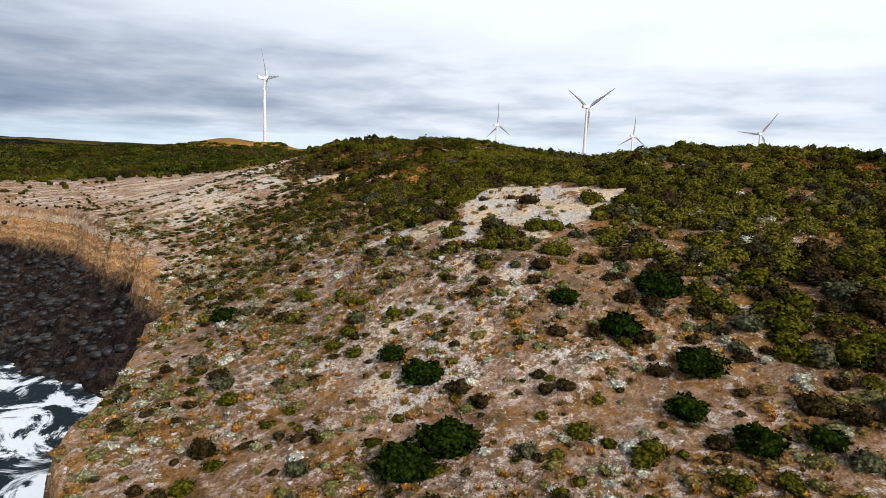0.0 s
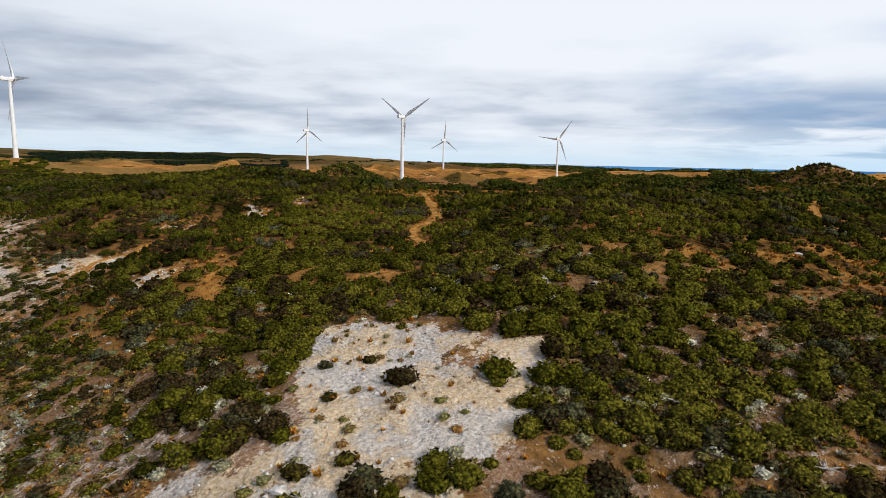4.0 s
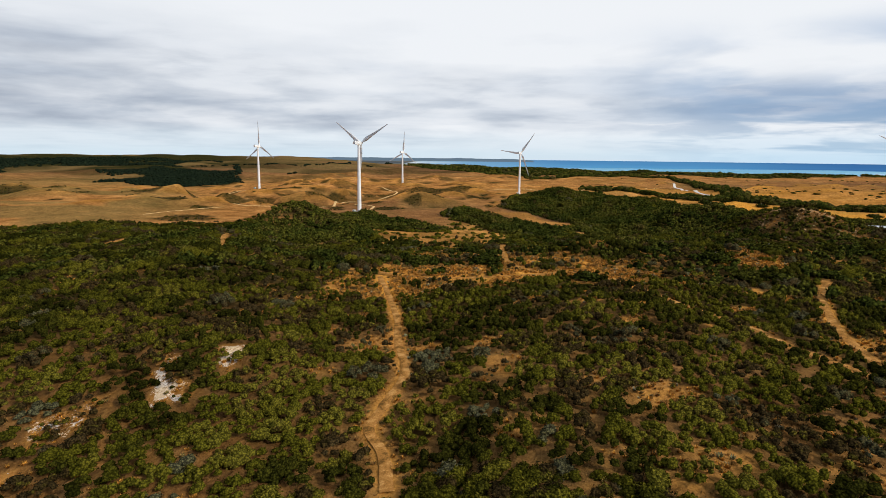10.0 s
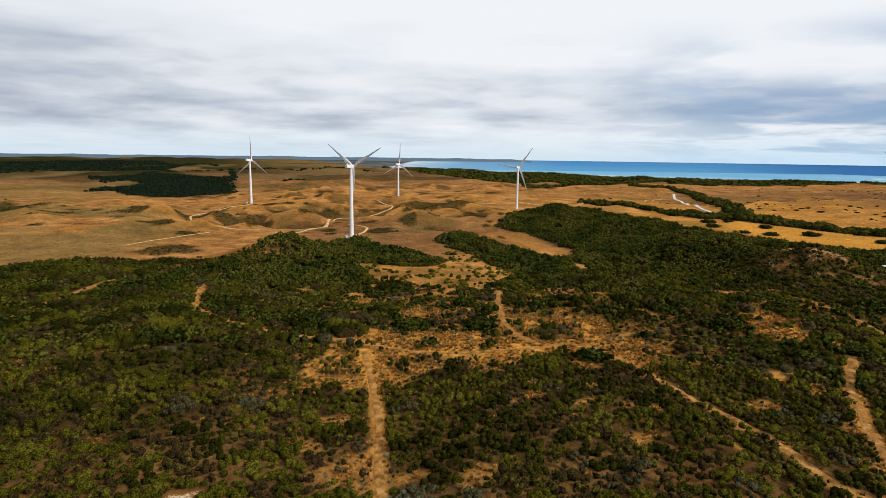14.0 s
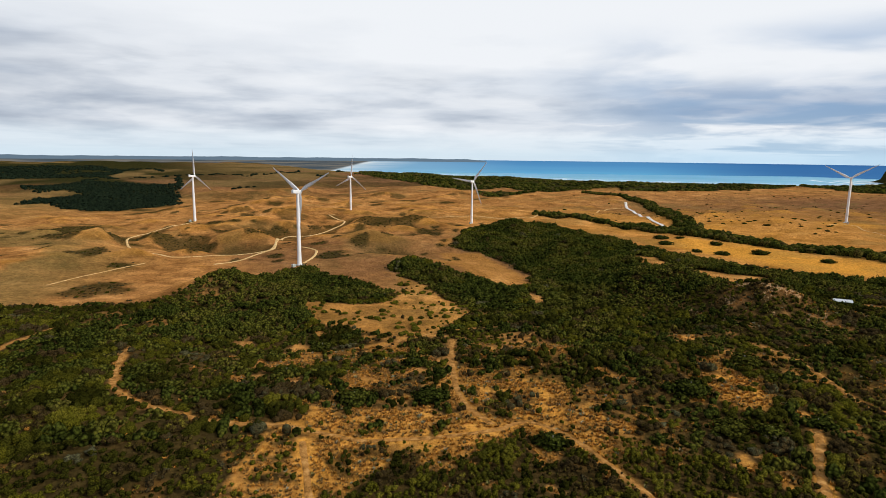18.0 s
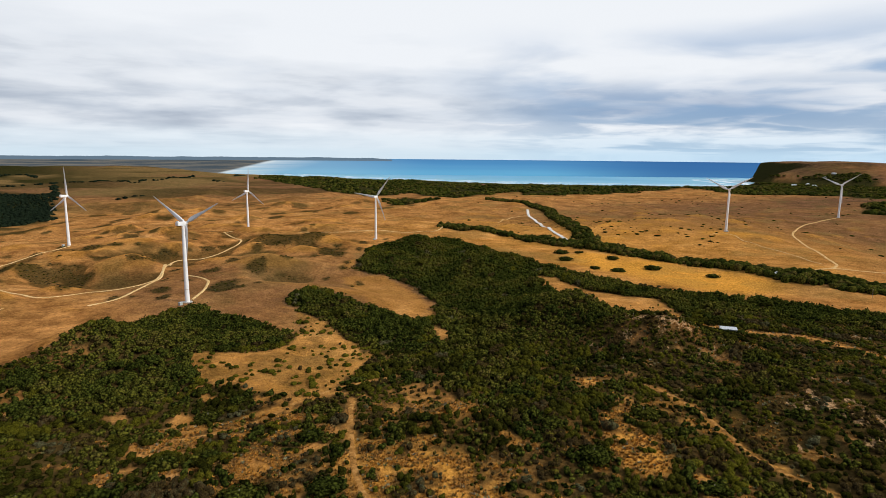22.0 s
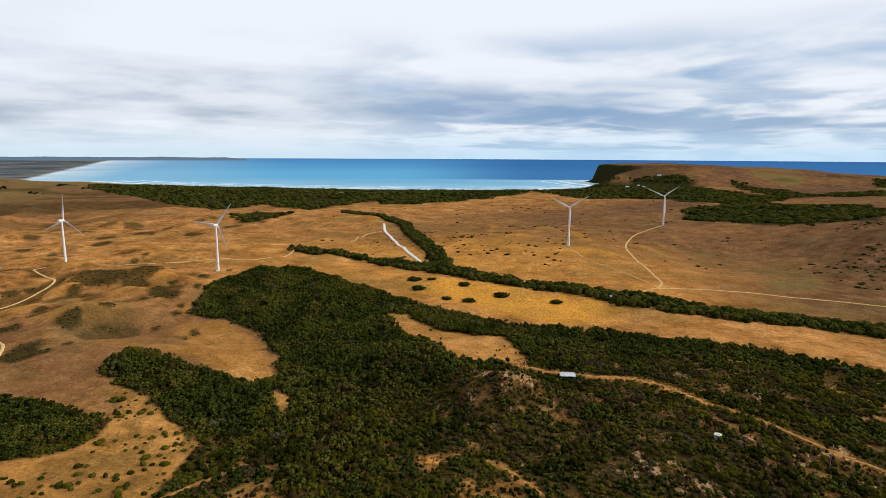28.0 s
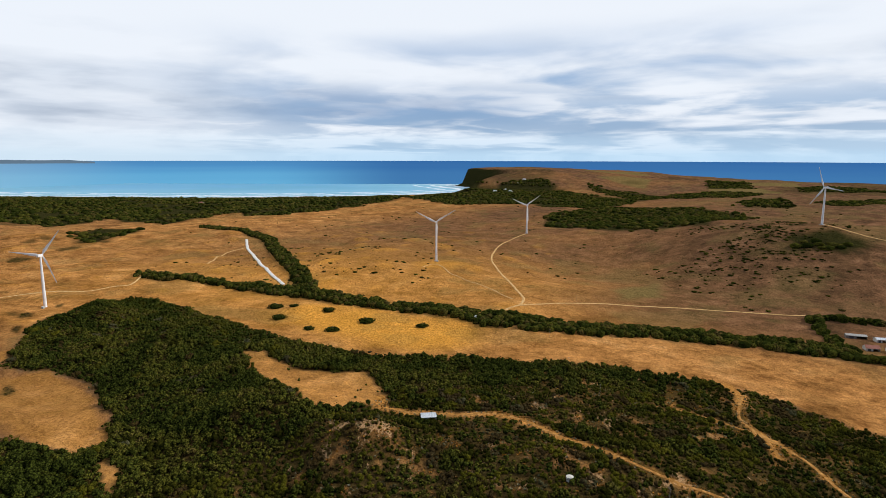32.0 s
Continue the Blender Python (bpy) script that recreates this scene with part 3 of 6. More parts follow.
FAR_HILLS = [
    (1550, -500, 703, 2.3), (2475, -125, 775, 26.5), (1035, -35, 414, -4.9), (1520, 270, 159, 40.8), (1060, 305, 350, -8),
    (1360, 385, 159, -26.1), (1095, 445, 160, -12.7), (-800, 500, 400, 4.7), (2335, 535, 623, 4.9), (1450, 685, 153, 9),
    (1670, 810, 606, 7.3), (1555, 845, 153, -13.2), (-800, 900, 367, 4.1), (990, 1130, 160, -9.7), (-500, 1150, 373, 0.1),
    (3000, 1200, 931, -12.7), (1080, 1370, 580, 1.9), (1250, 1415, 143, 12.1), (1900, 1565, 599, -7), (-100, 1600, 466, -5.9),
    (310, 1910, 555, -9.6), (1600, 2100, 597, -2.2), (-500, 2200, 702, 1.1), (900, 2300, 636, 0.1),
]
DISTANT_RISES = [(-1500, 4500, 900, 32), (200, 4800, 700, 34), (-3600, 2900, 1100, 44), (4500, 700, 800, 24), (4700, -300, 700, 4),
                 (-3800, 900, 900, 40), (-2200, 2600, 500, 18), (-430, 780, 110, -17), (-640, 700, 150, -14)]
# the cliffed headland across the bay
HEADLAND = [(3880, 1850), (4080, 2110), (4300, 2370), (4560, 2250), (4850, 1700), (5000, 600), (5000, -400), (4500, -400), (4250, 900), (3950, 1450)]
LAND = [(-6000, 0), (-1500, 250), (-600, 300), (-300, 272), (-205, 235), (-150, 201), (-111, 180), (-88, 150), (-73, 140), (-62, 118),
        (-52, 109), (-48, 90), (-44, 71), (-38, 50), (-25, 28), (0, 12), (60, -10), (200, -60), (500, -250), (1500, -900),
        (6000, -3000), (6000, 600), (5200, 900), (4800, 1750), (4560, 2300), (4300, 2400), (4080, 2130), (3880, 1870),
        (3560, 1900), (3300, 2010), (3013, 2150), (2698, 2419), (2297, 2954), (1986, 3495), (1634, 4392), (1500, 5500), (1400, 7000), (-6000, 7000)]

# farm tracks: half width, then the line
FARM_TRACKS = [
    (1.8, [(89, 1078), (54, 1038), (28, 1010), (6, 960), (4, 888), (14, 830), (46, 750), (92, 768), (136, 806), (168, 880), (196, 972)]),
    (2.1, [(80, 694), (114, 734), (158, 840), (196, 972), (240, 980), (290, 1026), (316, 1068), (314, 1098), (314, 1158), (348, 1176), (382, 1162), (410, 1128), (452, 1104), (500, 1074), (536, 1044), (572, 1006), (612, 1004), (634, 996), (692, 1054)]),
    (2, [(158, 678), (178, 722), (194, 770), (192, 800), (184, 822)]),
    (1.8, [(-40, 624), (-24, 648), (0, 680), (24, 710)]),
    (2.4, [(720, 450), (732, 426), (768, 417), (834, 381), (879, 336), (909, 285), (930, 250), (948, 190), (958, 126), (972, 65), (984, 20), (1000, -60), (1010, -200)]),
    (2.0, [(768, 417), (816, 432), (879, 474), (996, 552), (1107, 615), (1242, 663), (1350, 678), (1440, 681)]),
    (1.3, [(921, 654), (957, 648), (891, 576), (849, 501), (798, 438)]),
    (2.2, [(828, 1068), (945, 1149), (1014, 1173)]),
    (2.4, [(1419, 78), (1371, 51), (1338, 21), (1326, -9)]),
]

# the hummocky dunes: knolls drawn out along the wind
_kr = np.random.RandomState(5)
KNOLLS = []
for count, x0, x1, y0, y1, s0, s1, a0, a1 in ((110, -260, 560, 690, 1400, 10, 30, 3.5, 11.0), (170, 640, 1400, 480, 1400, 7, 19, 1.8, 6.0), (60, 900, 2300, -100, 900, 12, 40, 2.0, 7.0), (60, 150, 1050, 1400, 2300, 22, 46, 4.0, 9.0), (26, 240, 470, 860, 1080, 8, 16, 1.5, 4.5)):
    for _ in range(count):
        size = _kr.uniform(s0, s1)
        KNOLLS.append((_kr.uniform(x0, x1), _kr.uniform(y0, y1), size, _kr.uniform(a0, a1) * (size / s1) ** 0.5, _kr.uniform(1.0, 1.9), _kr.uniform(-0.5, 0.5)))

# the larger dunes
KNOLLS += [(x, y, w, h * (1.6 if y > 1400 else 1.15), 1.5, 0.2) for x, y, w, h in (
    (371, 1974, 42, 12), (262, 1544, 34, 10), (385, 1617, 36, 10), (693, 2299, 55, 14), (320, 1690, 30, 9), (480, 2060, 40, 11), (640, 1720, 30, 7),
    (560, 2250, 40, 12), (72, 985, 30, 8), (110, 925, 24, 7), (68, 1395, 30, 11), (10, 925, 26, 9), (-20, 880, 24, 8), (403, 1010, 30, 7), (385, 955, 26, 6),
    (130, 1060, 26, 9), (215, 1030, 18, 6), (300, 1000, 18, 5), (159, 1227, 26, 9), (240, 1140, 24, 8), (30, 760, 24, 8), (-45, 790, 26, 8), (-90, 700, 22, 5), (110, 745, 16, 4))]

# level ground round the turbines' feet: x, y, height, spread
PADS = [(-200, 666, 58, 20), (89, 1087, 40, 35), (153, 671, 39, 30), (365, 1192, 33, 35), (498, 966, 33, 35), (990, 667, 46, 45),
        (1450, 683, 43, 60), (1408, 80, 103, 170)]
_tab = np.random.RandomState(7).rand(256, 256)


def vnoise(x, y):
    """Smooth lattice noise from 0 to 1."""
    xi, yi = np.floor(x).astype(int), np.floor(y).astype(int)
    fx, fy = x - xi, y - yi
    fx, fy = fx * fx * (3 - 2 * fx), fy * fy * (3 - 2 * fy)
    a, b = _tab[xi % 256, yi % 256], _tab[(xi + 1) % 256, yi % 256]
    c, d = _tab[xi % 256, (yi + 1) % 256], _tab[(xi + 1) % 256, (yi + 1) % 256]
    return (a * (1 - fx) + b * fx) * (1 - fy) + (c * (1 - fx) + d * fx) * fy


def fbm(x, y, size, octaves=4):
    v, amp, tot = 0.0, 1.0, 0.0
    for k in range(octaves):
        v = v + amp * vnoise(x / size * 2 ** k + 17.3 * k, y / size * 2 ** k + 9.1 * k)
        tot, amp = tot + amp, amp * 0.5
    return v / tot


def step(a, b, v):
    s = np.clip((v - a) / (b - a), 0, 1)
    return s * s * (3 - 2 * s)


def edge_distance(pts, x, y, closed=True):
    """Distance to a chain of points."""
    best = np.full(np.shape(x), 1e12)
    n = len(pts)
    for i in range(n if closed else n - 1):
        (ax, ay), (bx, by) = pts[i], pts[(i + 1) % n]
        dx, dy = bx - ax, by - ay
        u = np.clip(((x - ax) * dx + (y - ay) * dy) / (dx * dx + dy * dy + 1e-9), 0, 1)
        best = np.minimum(best, (x - ax - u * dx) ** 2 + (y - ay - u * dy) ** 2)
    return np.sqrt(best)


def inside(pts, x, y):
    """Signed distance to a closed outline: positive inside."""
    odd = np.zeros(np.shape(x), bool)
    n = len(pts)
    for i in range(n):
        (ax, ay), (bx, by) = pts[i], pts[(i + 1) % n]
        if ay != by:
            odd ^= ((ay > y) != (by > y)) & (x < (bx - ax) * (y - ay) / (by - ay) + ax)
    d = edge_distance(pts, x, y)
    return np.where(odd, d, -d)


def hills(x, y):
    z = np.full(np.shape(x), 32.0)
    for cx, cy, s, a in COAST_HILLS + COAST_RISES + INLAND_HILLS + VALLEY_HILLS + FAR_HILLS + DISTANT_RISES:
        z = z + a * np.exp(-0.5 * ((x - cx) ** 2 + (y - cy) ** 2) / s ** 2)
    return z


def height(x, y):
    x, y = np.asarray(x, float), np.asarray(y, float)
    if x.ndim == 0:
        return height(x[None], y[None])[0]
    z = hills(x, y)
    dunes = np.exp(-(((x - 200) / 750) ** 2 + ((y - 1080) / 330) ** 2)) + 0.65 * np.exp(-(((x - 930) / 300) ** 2 + ((y - 900) / 330) ** 2))
    m = dunes > 0.04
    if m.any():
        # the knolls die out where a track runs
        xm, ym = x[m], y[m]
        near = np.full(xm.shape, 1e6)
        for half, line in FARM_TRACKS[:4]:
            near = np.minimum(near, edge_distance(line, xm, ym, False))
        broad = np.clip(1 - np.abs(fbm(xm + 40, ym, 150, 2) - 0.5) * 4.2, 0, 1) ** 1.3
        knoll = np.clip(1 - np.abs(fbm(xm, ym + 70, 66, 2) - 0.5) * 4.0, 0, 1) ** 1.3
        z[m] = z[m] + dunes[m] * (5.0 * broad - 2.3 + (4.0 * knoll - 1.6) * (0.15 + 0.85 * step(6, 50, near)))
    bumps = np.zeros(z.shape)
    for cx, cy, size, rise, draw, skew in KNOLLS:
        reach = 3.2 * size * draw
        i = np.flatnonzero((np.abs(x - cx) < reach) & (np.abs(y - cy) < reach)) if x.ndim == 1 else None
        if i is None or not len(i):
            continue
        c, n = math.cos(WIND + skew), math.sin(WIND + skew)
        u, v = ((x[i] - cx) * c + (y[i] - cy) * n) / (size * draw), ((y[i] - cy) * c - (x[i] - cx) * n) / size
        d = np.hypot(u, v)
        bumps[i] += rise * (0.55 * np.exp(-0.5 * d * d) + 0.45 * np.exp(-1.3 * d)) - 0.10 * rise * np.exp(-0.5 * (d / 1.7) ** 2)
    if bumps.any():
        i = np.flatnonzero(bumps)
        near = np.full(i.shape, 1e6)
        for half, line in FARM_TRACKS + [WHITE_ROAD]:
            near = np.minimum(near, edge_distance(line, x[i], y[i], False))
        z[i] += bumps[i] * (0.12 + 0.88 * step(4, 30, near))
    z = z + 1.1 * (fbm(x, y + 7, 4.5, 2) - 0.5) * step(260, 120, np.hypot(x, y))
    z = z + 1.6 * (fbm(x, y, 26, 3) - 0.5) * step(3500, 900, np.hypot(x, y))
    far = np.hypot(x - 400, y - 500)
    z = z + (5.5 * step(350, 600, far) + 8.0 * step(1000, 1700, far)) * (fbm(x + 11, y + 3, 110, 3) - 0.5) * step(4800, 2500, np.hypot(x, y))
    head = (x > 3500) & (y > -800) & (y < 2800)
    if head.any():
        up = step(-750, 160, inside(HEADLAND, x, y) + 60 * (fbm(x, y, 130, 3) - 0.5)) * (0.12 + 0.88 * step(150, 1950, y) + 0.08 * (fbm(x, y + 40, 420, 3) - 0.5))
        z = z + np.where(head, 106 * up + 20 * (fbm(x, y, 260, 3) - 0.5), 0)
    for cx, cy, cz, s in PADS:
        w = np.exp(-0.5 * ((x - cx) ** 2 + (y - cy) ** 2) / s ** 2)
        z = z + (cz - z) * w
    sd = inside(LAND, x, y)
    # the bay: dunes and beach; elsewhere: cliffs
    bay = step(1500, 2000, y) * step(3500, 3300, x)
    beach = np.clip(sd * 0.03, -8, 6) + 34 * (fbm(x + 9, y, 300, 3) - 0.47) * step(80, 520, sd) + (z - 6) * step(120, 850, sd)
    rough = fbm(x, y, 9, 3) - 0.5
    cove = step(105, 130, y)
    shelf = 1.9 + 1.5 * cove + 11.5 * cove * np.exp(np.clip(sd, -200, 0) / 15) + 4.0 * (fbm(x + 31, y, 24, 3) - 0.5) + np.clip(sd * (0.38 - 0.21 * cove), -14, 0) + (4.5 + 3 * cove) * rough + 2.4 * (fbm(x, y, 3.2, 2) - 0.5)
    wide = 3.5 + 55 * step(1200, 2500, np.hypot(x, y))
    rise = step(-1.5, wide, sd + 11 * (fbm(x + 5, y, 19, 4) - 0.5))
    cliff = shelf + (np.maximum(z, 6) - shelf) * rise
    return np.where(bay > 0.5, beach, cliff)

# ---- what covers the land ----
SCRUB = [(-1500, 250), (-1500, 470), (-600, 590), (-250, 575), (-110, 545), (-44, 556), (20, 548), (60, 560), (90, 600), (118, 640),
         (155, 652), (180, 616), (194, 560), (215, 560), (232, 642), (262, 675), (275, 646), (286, 610), (293, 570), (304, 543), (340, 565),
         (376, 636), (398, 700), (384, 732), (360, 775), (404, 822), (440, 882), (494, 895), (560, 905), (585, 870), (578, 790),
         (556, 690), (540, 580), (536, 500), (556, 440), (575, 390), (585, 346), (615, 310), (625, 264)]
SCRUB += [(626, 224), (640, 182), (622, 128), (600, 80), (560, 0), (480, -150), (300, -140), (60, -40), (-60, 20), (-70, 110), (-160, 190), (-600, 290)]
WOOD = [(-30, 470), (60, 560), (90, 600), (118, 640), (155, 652), (180, 616), (186, 540), (130, 520), (110, 470), (60, 440)]
WOOD_MAIN = [(262, 675), (300, 543), (340, 565), (398, 700), (360, 775), (440, 882), (560, 905), (585, 870), (556, 690), (536, 500), (575, 390),
             (625, 264), (640, 182), (590, 200), (540, 290), (480, 390), (420, 400), (350, 400), (300, 440), (235, 470), (232, 642)]
VALLEY = [(124, 527), (135, 527), (162, 514), (188, 520), (219, 575), (222, 621), (235, 566), (223, 483), (223, 466), (190, 434), (165, 410), (151, 407), (149, 427), (137, 457), (119, 477)]
# the steep stony slope over the cliffs, thinly grown
SLOPE = [(-80, 0), (-48, 90), (-62, 118), (-150, 201), (-300, 272), (-130, 305), (-64, 280), (-50, 205), (-37, 166), (-22, 136), (-12, 109), (-6, 88), (6, 74), (24, 66), (32, 56), (36, 40), (40, 10)]
CLEARINGS = [
    VALLEY,
    [(145, 332), (178, 339), (184, 300), (180, 282), (146, 241), (147, 268), (135, 281), (113, 277), (132, 303)],
    [(71, 313), (99, 318), (113, 306), (91, 279), (68, 259), (64, 279)],
    [(242, 293), (299, 322), (270, 296), (246, 269), (245, 252), (224, 256), (222, 271)],
    [(74, 307), (84, 311), (101, 299), (115, 315), (119, 308), (95, 285), (77, 268), (73, 280)],
    [(163, 308), (181, 312), (172, 286), (174, 272), (163, 259), (156, 265), (164, 290), (156, 293)],
    [(98, 359), (116, 375), (125, 354), (114, 335), (100, 343)],
    [(148, 298), (163, 310), (172, 299), (170, 281), (158, 278), (147, 286)],
    [(247, 294), (267, 308), (288, 312), (272, 296), (254, 285), (244, 262), (240, 247), (231, 256), (229, 274)],
    [(285, 350), (300, 343), (305, 331), (289, 334), (274, 333)],
    [(81, 408), (97, 436), (108, 428), (105, 405), (129, 411), (150, 414), (160, 407), (134, 392), (114, 395), (100, 393), (90, 385), (79, 389)],
    [(184, 377), (205, 386), (221, 383), (212, 351), (200, 331), (194, 335), (202, 361), (195, 370), (178, 363)],
]
SMALL_CLEARINGS = [
    [(20, 166), (27, 164), (32, 156), (24, 149), (20, 144), (15, 142), (13, 137), (17, 135), (22, 138), (20, 145), (19, 155)],
    [(-15, 148), (-13, 150), (-6, 149), (2, 149), (-2, 145), (-4, 142), (-12, 147)],
    [(0, 216), (1, 209), (-1, 204), (5, 203), (3, 208)],
    [(-13, 207), (-8, 203), (-11, 208)],
    [(5, 178), (8, 182), (6, 186)],
    [(39, 130), (43, 129), (44, 126), (41, 127), (39, 127)],
    [(65, 152), (69, 150), (65, 149)],
    [(70, 201), (82, 200), (73, 190), (63, 175), (59, 182)],
    [(61, 176), (69, 182), (65, 177)],
    [(33, 135), (36, 130), (34, 129)],
]
# grassy openings free of shrubs
MEADOWS = [
    VALLEY,
    [(338, 756), (389, 742), (381, 667), (336, 566), (324, 539), (301, 539), (296, 576), (294, 625)],
    [(492, 592), (498, 567), (478, 516), (482, 477), (505, 450), (448, 392), (404, 420), (436, 500), (464, 554)],
    [(303, 515), (301, 488), (280, 462), (287, 485)],
    [(479, 574), (502, 576), (478, 547)],
]
GRASS_STRIPS = [
    (4.6, [(455, 402), (437, 389), (439, 365), (448, 333), (461, 308), (460, 287), (444, 255), (437, 226), (431, 206), (427, 182), (428, 161), (427, 146), (420, 100), (405, 40)]),
    (4.0, [(640, 176), (618, 162), (577, 162), (549, 155), (515, 122), (478, 100), (440, 60)]),
    (3.0, [(600, 215), (548, 205), (544, 181), (540, 164), (534, 145), (504, 133)]),
    (1.5, [(72, 304), (63, 253), (56, 228), (50, 203), (40, 188), (36, 182), (36, 172), (33, 160)]),
]
# open heath with sandy gaps on the inland knolls
HEATHLAND = [
    [(340, 400), (400, 392), (440, 335), (430, 220), (480, 140), (560, 120), (500, 40), (380, 60), (300, 150), (290, 250)],
    [(470, 335), (545, 330), (620, 240), (600, 150), (520, 150), (470, 230)],
]
PALE = [
    [(2, 106), (6, 117), (12, 119), (16, 114), (20, 115), (25, 108), (32, 102), (29, 95), (24, 89), (19, 85), (14, 86), (11, 87), (15, 82), (14, 80), (10, 82), (7, 85), (4, 83), (-2, 86), (-8, 92), (-11, 94), (-9, 96), (-2, 96), (4, 98)],
    [(-127, 268), (-107, 266), (-92, 290), (-54, 225), (-60, 215), (-66, 205), (-46, 189), (-33, 191), (-24, 183), (-33, 178), (-43, 175), (-53, 169), (-64, 165), (-68, 151), (-86, 170), (-110, 205), (-140, 235)],
    [(-38, 190), (-32, 188), (-23, 191), (-25, 186), (-28, 181), (-33, 178), (-35, 180)],
    [(-23, 163), (-21, 164), (-14, 165), (-14, 162), (-20, 159)],
    [(345, 259), (357, 240), (350, 209), (331, 230)],
    [(384, 371), (412, 362), (381, 337), (362, 347)],
]
# bare stony slope streaked with pale limestone
PALE_STREAKS = [(-45, 190), (-40, 150), (-50, 125), (-70, 125), (-90, 150), (-120, 190), (-160, 215), (-200, 250), (-130, 290), (-95, 285), (-60, 225)]
# low sandy scarps in the scrub
SCARPS = [
    [(-2, 223), (3, 220), (2, 211), (6, 205), (5, 201), (-2, 202), (-3, 210)],
    [(-24, 205), (-16, 205), (-10, 208), (-12, 202), (-17, 197), (-21, 197)],
    [(11, 221), (18, 222), (15, 214), (12, 208)],
]
# broken limestone below the pale ledge
RUBBLE = [(-14, 62), (-11, 75), (-3, 84), (6, 85), (14, 82), (18, 72), (18, 62), (12, 55), (4, 54), (-6, 54)]
# foot tracks in the scrub: half width, then the line
FOOT_TRACKS = [
    (1.3, [(30, 470), (21, 422), (16, 397), (15, 367), (21, 349), (32, 338), (47, 327), (68, 318), (78, 309), (90, 297), (104, 292), (118, 286), (133, 283), (146, 284), (152, 270), (151, 248), (150, 228), (153, 213), (150, 198), (146, 182), (148, 169), (155, 130)]),
    (1.2, [(72, 304), (63, 253), (56, 228), (50, 203), (40, 188), (36, 182), (36, 172), (33, 160)]),
    (0.45, [(60, 100), (38, 106), (34, 107), (25, 110), (18, 114), (13, 117), (8, 121), (2, 128), (-1, 133), (-6, 139), (-10, 147), (-17, 153), (-23, 155), (-34, 156)]),
    (1.5, [(240, 245), (229, 233), (206, 218), (184, 198), (170, 183), (160, 170)]),
    (1.8, [(-70, 370), (-63, 391), (-59, 416), (-53, 435), (-43, 461), (-33, 480), (-20, 500)]),
    (1.3, [(305, 318), (304, 309), (299, 287), (290, 264), (275, 242), (270, 215), (268, 180)]),
    (1.4, [(437, 389), (439, 365), (448, 333), (461, 308), (460, 287), (444, 255), (437, 226), (431, 206), (427, 182), (428, 161), (420, 100), (405, 40)]),
    (1.3, [(618, 162), (577, 162), (549, 155), (515, 122), (478, 100), (440, 60)]),
    (1.2, [(546, 203), (544, 181), (540, 164), (534, 145), (504, 133)]),
    (1.1, [(68, 317), (58, 301), (50, 293)]),
    (1.4, [(174, 398), (154, 358), (139, 323), (134, 305), (134, 287)]),
    (1.0, [(109, 287), (119, 308), (136, 332), (153, 348), (174, 355)]),
    (1.3, [(90, 400), (120, 396), (150, 410), (180, 418), (214, 418)]),
    (0.7, [(-30, 158), (-19, 163), (-13, 166), (-10, 172), (-8, 180), (-10, 200)]),
    (0.7, [(71, 141), (72, 133), (76, 129), (83, 121), (92, 112)]),
    (0.7, [(71, 129), (72, 123), (76, 117), (75, 108)]),
    (0.7, [(95, 137), (107, 138), (120, 141)]),
]
WHITE_ROAD = (3.6, [(1085, 1245), (1001, 1148), (917, 1033), (815, 896), (749, 794)])
HEDGES = [
    (18, [(690, 1050), (700, 960), (712, 891), (722, 820), (712, 730), (708, 640), (714, 550), (717, 483), (711, 450)]),
    (24, [(705, 426), (720, 375), (744, 324), (777, 267), (798, 198), (812, 120), (820, 30), (805, -60)]),
    (15, [(1160, 1485), (1152, 1335), (1110, 1198), (900, 936), (801, 811), (730, 728)]),
    (5, [(942, 104), (908, 98), (870, 90), (840, 84), (802, 64)]),
    (5, [(946, 102), (952, 66), (964, 28)]),
]
COAST_WOOD = [(1080, 3370), (1090, 2790), (1010, 2290), (1040, 2010), (1240, 2040), (1250, 1750), (1480, 1800), (1570, 1650), (1800, 1640), (2140, 1710), (2460, 1750), (3000, 2070), (2660, 2340), (2250, 2880), (1930, 3430), (1640, 4100), (1300, 3900)]
EAST_WOOD = [(1625, 710), (2030, 810), (2290, 655), (2215, 365), (2020, 225), (1505, 290), (1540, 480)]
SMALL_WOODS = [
    [(2620, 1800), (3810, 2200), (3480, 1730), (3720, 1490), (3030, 940), (2710, 680), (2150, 700), (2400, 1070), (2350, 1390)],
    [(910, 1670), (1010, 1760), (1090, 1700), (1035, 1560), (930, 1535), (840, 1465)],
    [(3720, 1200), (3380, 850), (3020, 570), (2700, 680)],
    [(4240, 590), (4460, 370), (3870, 310), (3810, 520)],
    [(4080, 90), (4330, -220), (4100, -320), (3840, -300), (3740, 70)],
    [(2720, 300), (3040, 160), (2440, 140), (2370, 260)],
    [(1302, 129), (1356, 60), (1281, 3), (1233, 51), (1251, 114)],
    [(3230, 660), (3580, 490), (3460, 240), (3060, 340), (2950, 560)],
    [(2850, 30), (3250, -230), (2800, -180), (2580, -10)],
]
PLANTATIONS = [
    [(-330, 2300), (-260, 2280), (-176, 2600), (-59, 2580), (79, 2500), (117, 2520), (87, 1695), (44, 1587), (-34, 1488), (-99, 1508), (-154, 1652), (-187, 1740), (-240, 1760),
     (-232, 2000), (-162, 1985), (-127, 2130), (-194, 2190), (-260, 2150)],
]
